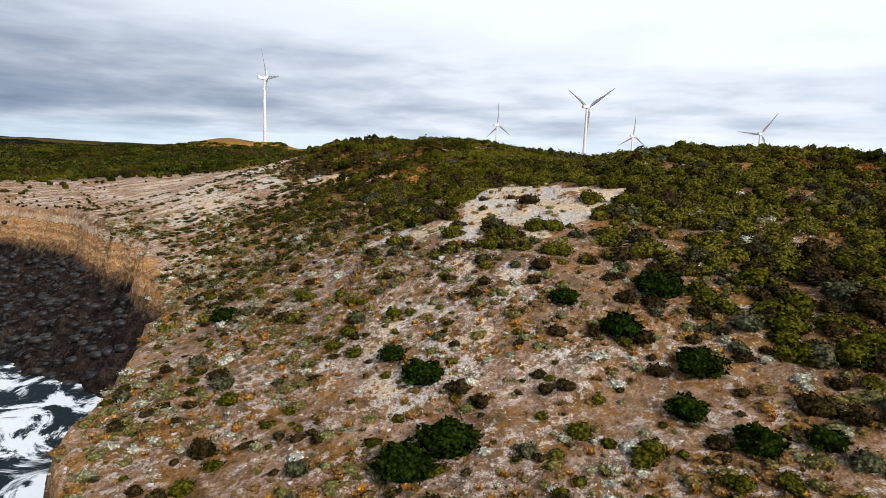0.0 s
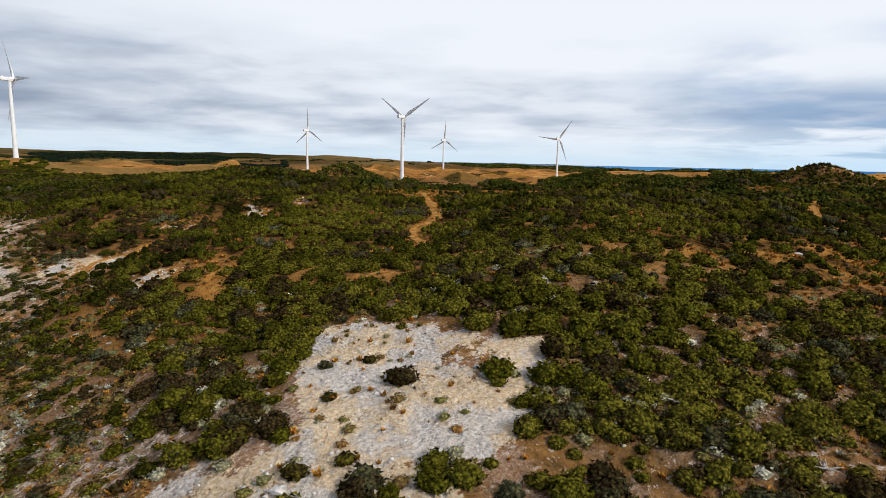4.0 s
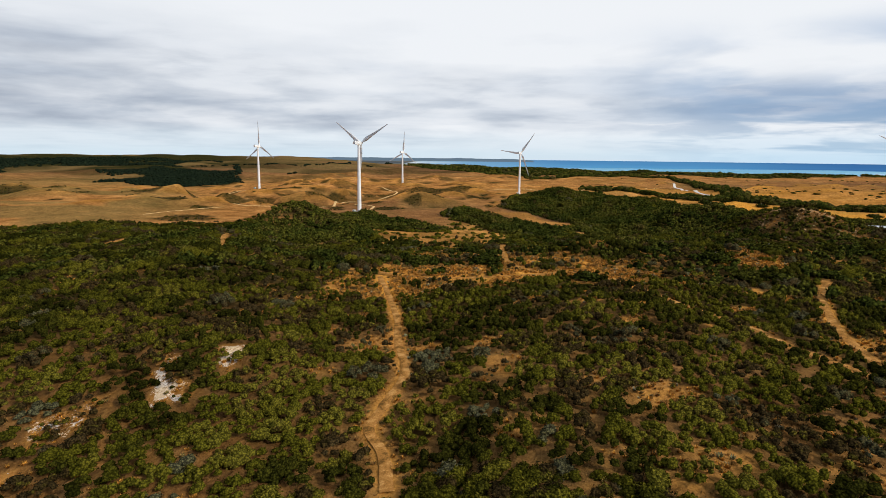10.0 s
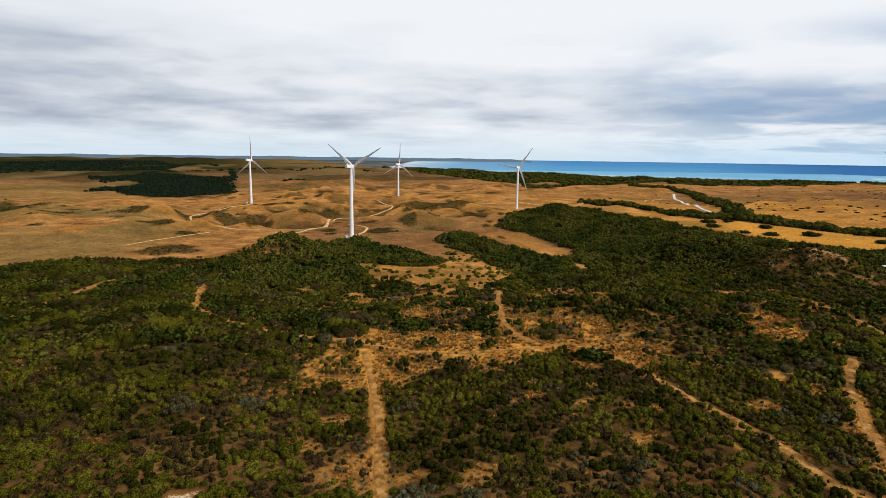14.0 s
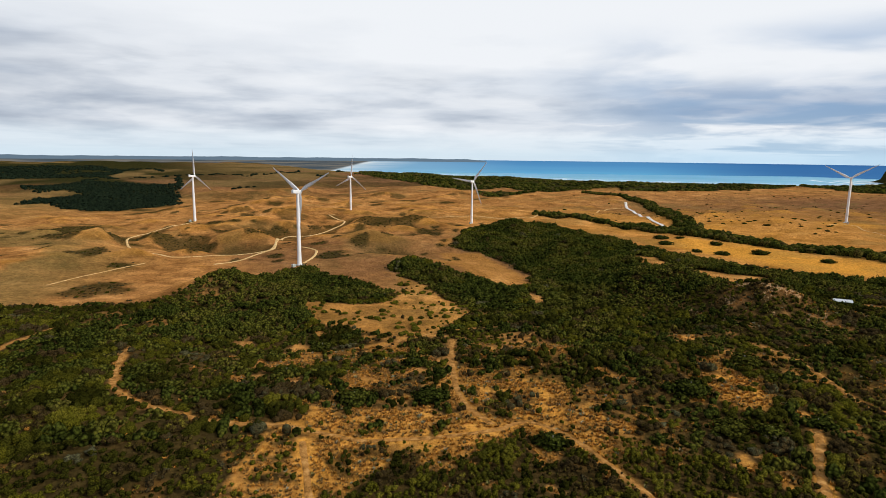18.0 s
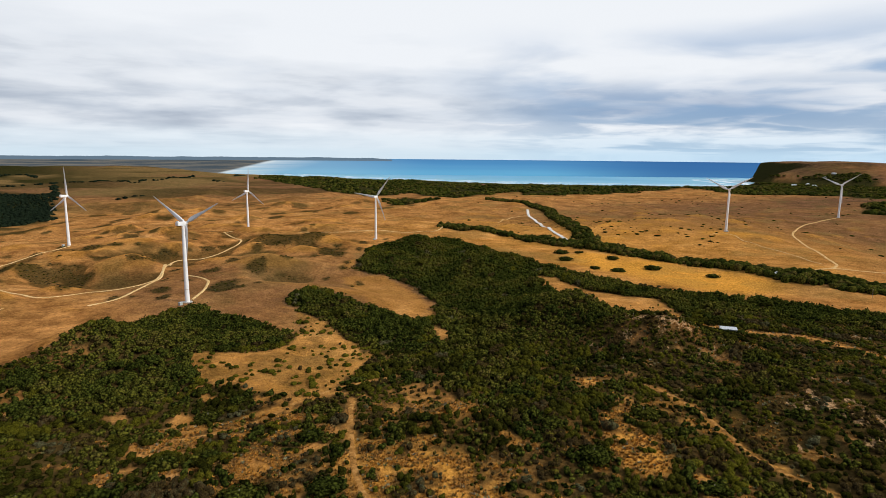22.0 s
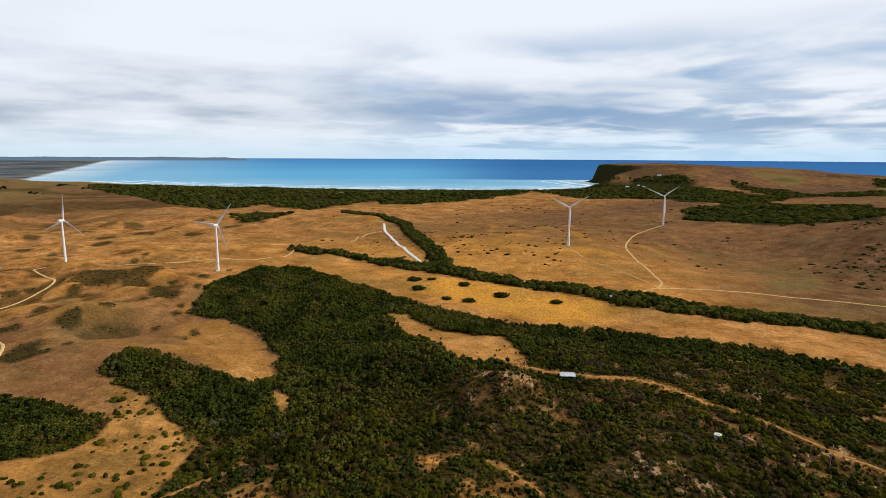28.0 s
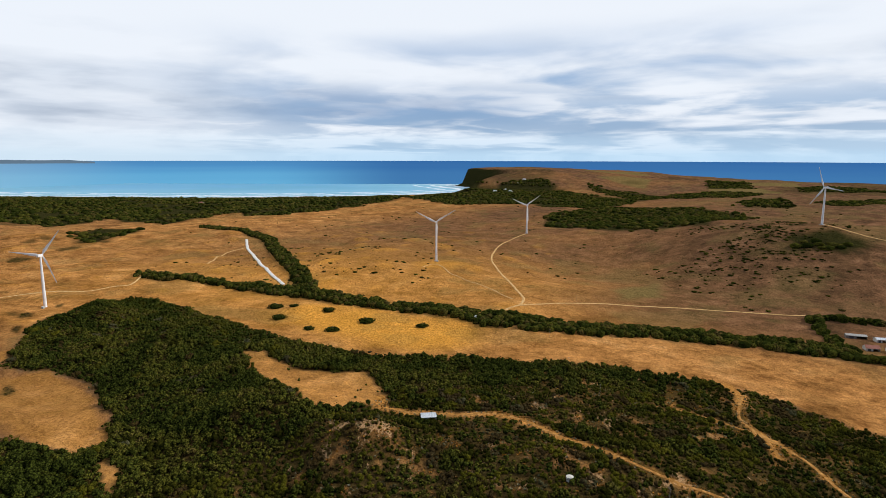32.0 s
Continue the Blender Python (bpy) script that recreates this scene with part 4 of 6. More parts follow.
FAR_WOODS = [
    [(-1100, 3700), (-474, 3861), (-208, 4077), (-93, 3609), (-106, 3138), (-140, 2790), (-326, 2770), (-700, 2500)],
    [(-1900, 1500), (-1500, 2600), (-700, 2900), (-600, 2300), (-900, 1700)],
]
TREE_ROWS = [(14, [(79, 2951), (255, 3031), (481, 3148)]), (18, [(484, 3175), (591, 3200), (787, 3479)]), (16, [(810, 3168), (836, 3120)]), (16, [(1020, 3569), (1200, 3900)]),
             (10, [(-188, 2661), (-66, 2828), (69, 2944)]), (10, [(112, 2250), (130, 2560), (143, 2965)]), (10, [(1083, 2720), (1160, 2560)]), (12, [(291, 2968), (399, 3193), (464, 3133)]),
             (16, [(-94, 3628), (-18, 3951), (71, 3940), (91, 3592)]), (9, [(340, 2360), (380, 2380)]), (9, [(260, 2130), (300, 2160)])]
# the brightest pasture: a patch of sunlight put into the grass colour
SUNLIT_PASTURE = [(624, 699), (678, 666), (690, 579), (699, 459), (675, 411), (612, 414), (570, 438), (567, 492), (564, 549), (585, 642)]


def near_line(line, x, y, half, soft=1.0):
    """1 on a strip along a line, 0 off it."""
    return step(half + soft, half - soft * 0.3, edge_distance(line, x, y, False))


def bounds(line, x, y, pad):
    xs, ys = [p[0] for p in line], [p[1] for p in line]
    return (x > min(xs) - pad) & (x < max(xs) + pad) & (y > min(ys) - pad) & (y < max(ys) + pad)


def within(outline, x, y, soft, wob=0.0):
    """1 inside an outline, 0 outside, with a soft and wandering edge."""
    out = np.zeros(x.shape)
    m = bounds(outline, x, y, soft * 3 + wob)
    if m.any():
        xm, ym = x[m], y[m]
        w = wob * 2 * (fbm(xm, ym, 4 + wob * 1.5, 3) - 0.5) if wob else 0
        out[m] = step(-soft, soft, inside(outline, xm, ym) + w)
    return out


def strips(lines, x, y, soft=1.0, extra=0.0):
    out = np.zeros(x.shape)
    for half, line in lines:
        m = bounds(line, x, y, half + soft + extra + 2)
        if m.any():
            out[m] = np.maximum(out[m], near_line(line, x[m], y[m], half + extra, soft))
    return out


def shore_distance(x, y):
    return inside(LAND, x, y)


def scrub_density(x, y):
    """How thickly shrubs grow: 0 to 1."""
    d = within(SCRUB, x, y, 3, 9)
    sd = shore_distance(x, y)
    d = d * (1 - 0.45 * within(SLOPE, x, y, 6, 10)) * (1 - 0.75 * within(PALE_STREAKS, x, y, 8, 10)) * (0.85 + 0.15 * step(85, 125, np.hypot(x - 20, y - 20)))
    gaps = np.maximum(step(0.70, 0.76, fbm(x + 71, y + 13, 30, 4)), step(0.66, 0.69, fbm(x + 5, y + 44, 11, 3))) * (1 - within(WOOD_MAIN, x, y, 10)) * (1 - within(WOOD, x, y, 10))
    near = np.exp(-((x - 10) ** 2 + (y - 106) ** 2) / 62 ** 2)
    d = d * (1 - 0.9 * gaps * (1 - 0.65 * step(170, 260, x)) * (1 - 0.62 * near) * (1 - 0.75 * step(60, 25, x) * step(140, 170, y)))
    loose = np.maximum(np.exp(-((x - 82) ** 2 + (y - 116) ** 2) / 34 ** 2), np.maximum(np.exp(-((x + 12) ** 2 + (y - 152) ** 2) / 20 ** 2), np.exp(-((x - 34) ** 2 + (y - 131) ** 2) / 14 ** 2)))
    loose = np.maximum(loose, 0.25 * np.exp(-((x - 48) ** 2 + (y - 76) ** 2) / 26 ** 2))
    for cx, cy, reach, w in ((120, 318, 52, 0.7), (165, 280, 36, 0.75), (245, 282, 30, 0.6), (192, 362, 38, 0.65), (285, 285, 30, 0.5), (100, 400, 30, 0.4), (30, 500, 34, 0.75), (60, 540, 20, 0.6)):
        loose = np.maximum(loose, w * np.exp(-((x - cx) ** 2 + (y - cy) ** 2) / reach ** 2))
    d = d * (1 - 0.90 * loose * step(0.44, 0.54, fbm(x + 130, y + 60, 6.5, 3)))
    for c in CLEARINGS:
        d = d * (1 - (1 - (0.42 if c is VALLEY else 0.75) * step(0.48, 0.55, fbm(x + 9, y, 8, 3))) * within(c, x, y, 3, 4))
    for c in SMALL_CLEARINGS + SCARPS:
        d = d * (1 - (0.9 - 0.45 * step(0.5, 0.6, fbm(x + 9, y, 5, 2))) * within(c, x, y, 1.5, 3))
    for c in PALE[:4]:
        d = d * (1 - 0.93 * within(c, x, y, 2, 4))
    for c in PALE[4:]:
        d = d * (1 - 0.30 * within(c, x, y, 5, 8))
    for c in HEATHLAND:
        d = d * (1 - 0.80 * step(0.60, 0.66, fbm(x + 60, y, 12, 4)) * within(c, x, y, 6, 12))
    for c in MEADOWS:
        d = d * (1 - (1 - (0.25 if c is VALLEY else 0.03) * step(0.5, 0.6, fbm(x + 9, y, 9, 3))) * within(c, x, y, 2, 5))
    d = d * (1 - 0.92 * strips(GRASS_STRIPS, x, y, 2.5))
    d = d * (1 - 0.95 * strips([q for q in FOOT_TRACKS if q[0] >= 0.75], x, y, 0.9, 0.4))
    d = d * (1 - 0.55 * strips([q for q in FOOT_TRACKS if q[0] < 0.75], x, y, 0.6))
    return d * (sd > 6)


_jit = np.random.RandomState(19).rand(3, 128, 128)


def mounds(x, y, gap, stretch=1.35):
    """Each point's shrub: its random number, and how deep inside it the point lies, 0 at the rim."""
    u, v = (x * math.cos(WIND) + y * math.sin(WIND)) / (gap * stretch), (y * math.cos(WIND) - x * math.sin(WIND)) / gap
    iu, iv = np.floor(u).astype(int), np.floor(v).astype(int)
    d1, d2, who = np.full(u.shape, 9.0), np.full(u.shape, 9.0), np.zeros(u.shape)
    for a in (-1, 0, 1):
        for b in (-1, 0, 1):
            p, q = (iu + a) % 128, (iv + b) % 128
            d = np.hypot(iu + a + _jit[0, p, q] - u, iv + b + _jit[1, p, q] - v)
            nearer = d < d1
            d2 = np.where(nearer, d1, np.minimum(d2, d))
            who = np.where(nearer, _jit[2, p, q], who)
            d1 = np.where(nearer, d, d1)
    return who, np.clip((d2 - d1) * 1.3, 0, 1)


def wood_cover(x, y):
    return np.maximum(within(WOOD_MAIN, x, y, 8, 10), within(WOOD, x, y, 8, 10))


# ---- the ground: one sheet, fine near the coast walk and coarser towards the distance ----
def axis(marks):
    """Grid lines from (end, spacing) marks."""
    out = [marks[0][0]]
    for end, gap in marks[1:]:
        n = max(1, round((end - out[-1]) / gap))
        out.extend(np.linspace(out[-1], end, n + 1)[1:])
    return np.array(out)


def grid(xs, ys):
    gx, gy = np.meshgrid(xs, ys)
    nx, ny = len(xs), len(ys)
    i = np.arange((ny - 1) * (nx - 1))
    a = i // (nx - 1) * nx + i % (nx - 1)
    return gx.ravel(), gy.ravel(), np.stack([a, a + 1, a + nx + 1, a + nx], 1)


XS = axis([(-4950, 0), (-2400, 120), (-1000, 45), (-320, 14), (-130, 4), (90, 1.4), (270, 2.6), (700, 5), (1300, 9), (2200, 25), (3600, 80), (4500, 30), (4950, 90)])
YS = axis([(-3000, 0), (-600, 120), (-60, 30), (10, 6), (140, 1.4), (330, 2.4), (720, 4.5), (1350, 7.5), (2400, 14), (4950, 80)])
gx, gy, gf = grid(XS, YS)
gz = height(gx, gy)
sd = shore_distance(gx, gy)
scrubby = within(SCRUB, gx, gy, 4, 9)
thick = scrub_density(gx, gy)
slope_x, slope_y = [g.ravel() for g in np.gradient(gz.reshape(len(YS), len(XS)), YS, XS)]
steep = np.hypot(slope_x, slope_y)
field = 1 - scrubby
for c in CLEARINGS + SMALL_CLEARINGS + MEADOWS:
    field = np.maximum(field, 0.85 * within(c, gx, gy, 2, 6))
field = np.maximum(field, scrubby * (1 - within(SLOPE, gx, gy, 12, 10)) * step(90, 120, np.hypot(gx - 20, gy - 20)) * 0.9)
field = np.maximum(field, 0.30 * step(5, 28, gx) * scrubby * step(200, 150, gx))
field = np.maximum(field, 0.75 * step(30, 50, gx) * step(92, 106, gy) * scrubby * step(200, 150, gx))
field = np.maximum(field, 0.7 * step(115, 135, gy) * scrubby * (1 - within(PALE_STREAKS, gx, gy, 8, 8)) * step(300, 200, gy))
pale = np.zeros(gx.shape)
for c in PALE:
    pale = np.maximum(pale, within(c, gx, gy, 3, 5))
for c in HEATHLAND:
    pale = np.maximum(pale, 0.9 * step(0.56, 0.65, fbm(gx + 15, gy, 13, 4)) * within(c, gx, gy, 6, 12))
pale *= (0.60 - 0.22 * step(0.5, 0.6, fbm(gx + 3, gy, 9, 3))) * (1 - 0.12 * step(200, 300, gx))
pale = np.maximum(pale, 0.38 * within(PALE_STREAKS, gx, gy, 8, 8))
for c in SCARPS:
    pale = np.maximum(pale, 0.52 * within(c, gx, gy, 2, 3))
pale = np.maximum(pale, 0.40 * within(RUBBLE, gx, gy, 5, 6))
pale -= 0.35 * np.exp(-((gx - 22) ** 2 + (gy - 100) ** 2) / 4.5 ** 2)
pale += 0.42 * within(PALE[0], gx, gy, 2, 3) - 0.06 * within(PALE[1], gx, gy, 6, 8)
stony = within(SLOPE, gx, gy, 8, 10) * (0.75 + 0.45 * fbm(gx, gy, 12, 3) + 0.15 * step(10, -30, gx)) + 0.85 * step(90, 55, np.hypot(gx - 18, gy - 55)) * (1 - within(SLOPE, gx, gy, 8, 10))
bay = (gy > 1500) & (gx < 3400)
pale = np.maximum(pale, np.where(bay, 1.2 * step(55, 30, sd) * step(-80, -20, sd), 0))
rock = np.where(bay, 0, np.maximum(step(5, 0, sd + 6 * (fbm(gx, gy, 8, 2) - 0.5)), step(1.1, 1.6, steep) * step(40, 15, sd)))
# sunlight on the pasture is painted as brighter gold
gold = 0.8 * within(SUNLIT_PASTURE, gx, gy, 45, 35) + 0.6 * step(90, 20, np.hypot(gx - 960, gy - 640))
field = np.maximum(field, strips(GRASS_STRIPS, gx, gy, 3.0))
gold = np.maximum(gold, 0.3 * strips(GRASS_STRIPS, gx, gy, 3.0))
gold = np.maximum(gold, (0.75 - 0.35 * step(200, 140, np.hypot(gx - 15, gy - 95))) * step(340, 280, gx) * step(390, 320, gy) * scrubby * (1 - thick) * step(90, 130, np.hypot(gx - 20, gy - 20)) * (1 - within(SLOPE, gx, gy, 12, 10)))
gold = np.maximum(gold, 0.35 * scrubby * (1 - thick) * step(340, 280, gx) * step(320, 390, gy))
for c in MEADOWS:
    gold = np.maximum(gold, 0.25 * within(c, gx, gy, 3, 5))
# floor darkened where shrubs stand thick, their shade included in the colour
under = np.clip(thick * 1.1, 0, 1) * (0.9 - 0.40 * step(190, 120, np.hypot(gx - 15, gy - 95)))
# headland: the shaded cliff face is darkened in colour; dark patches on top
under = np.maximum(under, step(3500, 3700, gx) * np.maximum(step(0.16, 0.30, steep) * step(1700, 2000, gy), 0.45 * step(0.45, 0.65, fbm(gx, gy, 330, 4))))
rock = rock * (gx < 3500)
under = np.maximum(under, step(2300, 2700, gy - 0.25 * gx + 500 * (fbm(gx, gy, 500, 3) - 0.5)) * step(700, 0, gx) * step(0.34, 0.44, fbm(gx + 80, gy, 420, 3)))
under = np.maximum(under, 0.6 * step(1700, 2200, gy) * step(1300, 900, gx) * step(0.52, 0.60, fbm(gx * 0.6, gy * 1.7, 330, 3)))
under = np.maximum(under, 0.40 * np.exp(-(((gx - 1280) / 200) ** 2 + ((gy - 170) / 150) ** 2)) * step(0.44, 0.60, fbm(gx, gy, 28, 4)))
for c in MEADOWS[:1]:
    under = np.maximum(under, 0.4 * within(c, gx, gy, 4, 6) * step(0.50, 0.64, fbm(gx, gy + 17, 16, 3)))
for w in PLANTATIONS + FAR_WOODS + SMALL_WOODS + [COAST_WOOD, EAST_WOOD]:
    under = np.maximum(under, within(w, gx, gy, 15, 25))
# dark heath in the hollows of the dunes: x, y, half width, half depth
HEATH = [(59, 931, 26, 36), (83, 900, 16, 26), (-24, 761, 12, 25), (-53, 916, 26, 46), (-4, 920, 18, 40), (44, 1410, 31, 69), (277, 1944, 47, 70), (354, 1744, 23, 51),
         (192, 998, 13, 21), (200, 736, 16, 36), (260, 917, 7, 16), (236, 738, 5, 10), (257, 808, 12, 17)]
HEATH += [(364, 1022, 37, 60), (408, 1002, 25, 54), (383, 875, 19, 26), (-6, 603, 22, 26), (-62, 1049, 36, 60), (105, 1023, 14, 32), (285, 793, 14, 4), (634, 1787, 20, 45),
          (650, 1678, 21, 47), (611, 1478, 11, 25), (118, 977, 22, 10), (-160, 900, 40, 60), (-230, 1010, 60, 70)]
_hr = np.random.RandomState(9)
for _ in range(110):
    HEATH.append((_hr.uniform(-230, 520), _hr.uniform(690, 1350), _hr.uniform(3, 9), _hr.uniform(5, 16)))
for _ in range(60):
    HEATH.append((_hr.uniform(0, 900), _hr.uniform(1400, 2200), _hr.uniform(8, 26), _hr.uniform(12, 40)))
HEATH += [(367, 1029, 14, 30), (383, 968, 16, 30), (388, 903, 14, 22), (377, 848, 10, 16)]
HEATH += [(x, y, 17, 34) for x, y in ((327, 2070), (397, 2319), (249, 1741), (209, 1561), (289, 1674), (353, 1747), (447, 2039), (538, 2222), (619, 2331), (419, 1601), (608, 1713), (612, 1530))]
HEATH += [(x, y, 11, 15) for x, y in ((169, 1126), (258, 1032), (281, 1034), (194, 1008), (148, 928), (356, 981), (312, 976), (46, 952), (84, 918), (42, 1387), (-13, 915), (-49, 870), (-21, 741), (18, 947), (111, 1047), (197, 726), (213, 834), (8, 699), (259, 816), (247, 873))]
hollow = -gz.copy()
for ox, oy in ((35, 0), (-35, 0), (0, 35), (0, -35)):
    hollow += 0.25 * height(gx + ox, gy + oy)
open_land = field * step(330, 480, np.hypot(gx - 100, gy - 150)) * step(2600, 1500, np.hypot(gx, gy))
dune_land = np.exp(-(((gx - 150) / 480) ** 2 + ((gy - 1050) / 330) ** 2))
under_knolls = np.zeros(gx.shape)
for c in HEATHLAND:
    under_knolls = np.maximum(under_knolls, within(c, gx, gy, 6, 12))
under = np.maximum(under, under_knolls * (0.35 + 0.5 * step(0.36, 0.5, fbm(gx, gy + 90, 15, 3))))
# dune hollows: heath, darkened further by painting in the hummocks' shade
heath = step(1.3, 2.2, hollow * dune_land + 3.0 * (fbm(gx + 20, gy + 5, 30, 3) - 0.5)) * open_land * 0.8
# west-facing dune slopes: heath, with their shade put into the dark tone
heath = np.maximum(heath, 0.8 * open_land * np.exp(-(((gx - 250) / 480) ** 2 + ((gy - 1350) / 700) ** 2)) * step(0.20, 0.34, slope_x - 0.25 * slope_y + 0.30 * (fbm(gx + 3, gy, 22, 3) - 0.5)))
for cx, cy, a, b in HEATH:
    i = np.flatnonzero((np.abs(gx - cx) < 2.2 * (a + b)) & (np.abs(gy - cy) < 2.2 * (a + b)))
    x, y = gx[i], gy[i]
    u, v = (x - cx) * 0.88 - (y - cy) * 0.47, (x - cx) * 0.47 + (y - cy) * 0.88
    heath[i] = np.maximum(heath[i], open_land[i] * step(1.2, 0.7, np.hypot(u / a, v / b) + 1.1 * (fbm(x, y, 16, 3) - 0.5)))
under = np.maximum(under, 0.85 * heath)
# lit dune crests and the sunlit middle pasture, painted in as gold
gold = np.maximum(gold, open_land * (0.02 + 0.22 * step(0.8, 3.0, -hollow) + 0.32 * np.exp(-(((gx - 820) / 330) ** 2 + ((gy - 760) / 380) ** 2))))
# redder grass on the right, with cloud shadow darkened into its colour
russet = np.maximum(step(950, 1200, gx + 0.25 * gy) * step(1500, 900, gy) * 0.85, step(3300, 3600, gx) * 0.9) * (0.6 + 0.8 * fbm(gx, gy, 180, 3))
russet = np.maximum(russet, step(720, 900, gx) * step(560, 260, gy))
# near meadow darkened in colour for the view's dim lower corner
russet = np.maximum(russet, 0.60 * step(500, 640, gy) * step(460, 400, gx) * step(1000, 760, gy) * step(60, 140, gx))
russet = np.maximum(russet, 0.8 * step(1600, 2500, gy) * step(2600, 1800, gx))
green = 0.55 * step(1300, 2200, gy - 1.3 * gx) * step(0.30, 0.50, fbm(gx * 0.5, gy * 0.9, 300, 3)) * field
green = np.maximum(green, step(0.60, 0.72, fbm(gx + 300, gy, 60, 3)) * field * step(500, 900, np.hypot(gx, gy)) * 0.3)
for c in ([(4010, 1230), (4150, 1100), (4150, 900), (3700, 860)], [(3840, 530), (3920, 260), (3610, 150), (3340, 470)], [(4500, 1500), (4650, 1100), (4400, 950), (4300, 1250)], [(4300, 420), (4420, 100), (4150, 60), (4080, 330)], [(1000, 360), (1090, 310), (980, 280), (920, 330)]):
    green = np.maximum(green, 0.75 * within(c, gx, gy, 15, 15))
green = np.maximum(green, 0.62 * open_land * step(40, -70, gx) * step(1250, 950, gy) * step(0.36, 0.52, fbm(gx + 7, gy + 3, 70, 3)))
green = np.maximum(green, 0.7 * np.exp(-(((gx + 262) / 75) ** 2 + ((gy - 668) / 60) ** 2)))
green = np.maximum(green, 0.6 * step(0.50, 0.66, fbm(gx + 40, gy + 9, 130, 3)) * step(950, 1100, gx) * step(620, 380, gy) * 0.6)
cover = np.stack([field, pale, rock, np.ones_like(gx)], 1)
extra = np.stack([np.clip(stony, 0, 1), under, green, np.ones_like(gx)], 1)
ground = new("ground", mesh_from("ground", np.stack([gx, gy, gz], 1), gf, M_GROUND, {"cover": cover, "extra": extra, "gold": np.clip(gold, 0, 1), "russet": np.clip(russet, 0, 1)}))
tagged(ground, "dry golden grassland, sandy scrub floor and pale limestone above black shore rocks", "ground", kind="structure")

# ---- the sea ----
sx = axis([(-4950, 0), (-900, 150), (-220, 20), (0, 4), (200, 20), (1400, 100), (4950, 45)])
sy = axis([(-3500, 0), (-300, 150), (0, 20), (260, 4), (600, 25), (1500, 120), (4950, 45)])
wx, wy, wf = grid(sx, sy)
wd = -shore_distance(wx, wy)
south = (wy < 1500) & (wx < 3000)
surge = np.where(south, step(120, 25, wd), 0)
shore = np.where(south, 4000, np.clip(wd, 0, 4000))
keep = (wd[wf] > -40).any(axis=1)
water = new("water", mesh_from("water", np.stack([wx, wy, np.zeros_like(wx)], 1), wf[keep], M_SEA, {"shore": shore, "surge": surge}))
tagged(water, "blue-green sea with white surf along the beach and rocks", "sea", kind="structure")


# ---- tracks and roads laid on the land ----
def smooth_line(line, gap):
    p = [Vector(q) for q in line]
    out = []
    for i in range(len(p) - 1):
        a, b, c, d = p[max(i - 1, 0)], p[i], p[i + 1], p[min(i + 2, len(p) - 1)]
        n = max(2, int((c - b).length / gap))
        for k in range(n):
            u = k / n
            out.append(0.5 * (2 * b + (c - a) * u + (2 * a - 5 * b + 4 * c - d) * u * u + (3 * b - a - 3 * c + d) * u ** 3))
    return np.array([*out, p[-1]])


def sheet_height(x, y):
    """Height of the ground sheet itself, between its grid lines."""
    i = np.clip(np.searchsorted(XS, x) - 1, 0, len(XS) - 2)
    j = np.clip(np.searchsorted(YS, y) - 1, 0, len(YS) - 2)
    u, v = (x - XS[i]) / (XS[i + 1] - XS[i]), (y - YS[j]) / (YS[j + 1] - YS[j])
    g = gz.reshape(len(YS), len(XS))
    flat = g[j, i] * (1 - u) * (1 - v) + g[j, i + 1] * u * (1 - v) + g[j + 1, i] * (1 - u) * v + g[j + 1, i + 1] * u * v
    return np.maximum(flat, np.where(u > v, g[j, i] * (1 - u) + g[j, i + 1] * (u - v) + g[j + 1, i + 1] * v, g[j, i] * (1 - v) + g[j + 1, i] * (v - u) + g[j + 1, i + 1] * u))


def ribbon(name, half, line, mat, gap, lift, label, ragged=0.25):
    c = smooth_line(line, gap)
    t = np.gradient(c, axis=0)
    t /= np.linalg.norm(t, axis=1)[:, None] + 1e-9
    n = np.stack([-t[:, 1], t[:, 0]], 1)
    cols = np.array([-1, -0.6, -0.2, 0.2, 0.6, 1.0])
    w = half * (1 + ragged * (fbm(c[:, 0] * 3, c[:, 1] * 3, half * 5, 3) - 0.5) * 2)
    w2 = half * (1 + ragged * (fbm(c[:, 0] * 3 + 99, c[:, 1] * 3, half * 5, 3) - 0.5) * 2)
    off = np.where(cols[None] < 0, cols[None] * w[:, None], cols[None] * w2[:, None])
    p = c[:, None] + n[:, None] * off[:, :, None]
    bed = sheet_height(p[..., 0], p[..., 1])
    mid = bed.max(axis=1)
    even = np.convolve(np.pad(mid, 3, mode="edge"), np.full(7, 1 / 7), "valid")
    even = np.convolve(np.pad(np.maximum(mid, even), 2, mode="edge"), np.full(5, 0.2), "valid")
    z = np.maximum(0.25 * bed + 0.75 * even[:, None], bed) + lift * (1 - 0.75 * np.abs(cols[None]) ** 3)
    v = np.concatenate([p, z[..., None]], 2).reshape(-1, 3)
    k = len(cols)
    i = np.arange((len(c) - 1) * (k - 1))
    a = i // (k - 1) * k + i % (k - 1)
    ob = new(name, mesh_from(name, v, np.stack([a, a + 1, a + k + 1, a + k], 1), mat))
    return tagged(ob, label, "track", kind="structure")


for half, line in [q for q in FOOT_TRACKS if q[0] >= 1.2]:
    ribbon("foot_track", half * 0.9, line, M_SAND, 1.6, 0.14, "narrow sandy foot track worn through the scrub", 0.35)
for i, (half, line) in enumerate(FARM_TRACKS):
    ribbon("farm_track", half * (0.72 if i < 3 else 0.35 if i == 3 else 0.85), line, M_TRACK if i < 3 else M_WORN, 4.0, 0.5, "pale gravel farm track across dry pasture")
ribbon("road", WHITE_ROAD[0] * 0.85, WHITE_ROAD[1], M_ROAD, 8.0, 0.9, "white limestone road running between trees", 0.12)


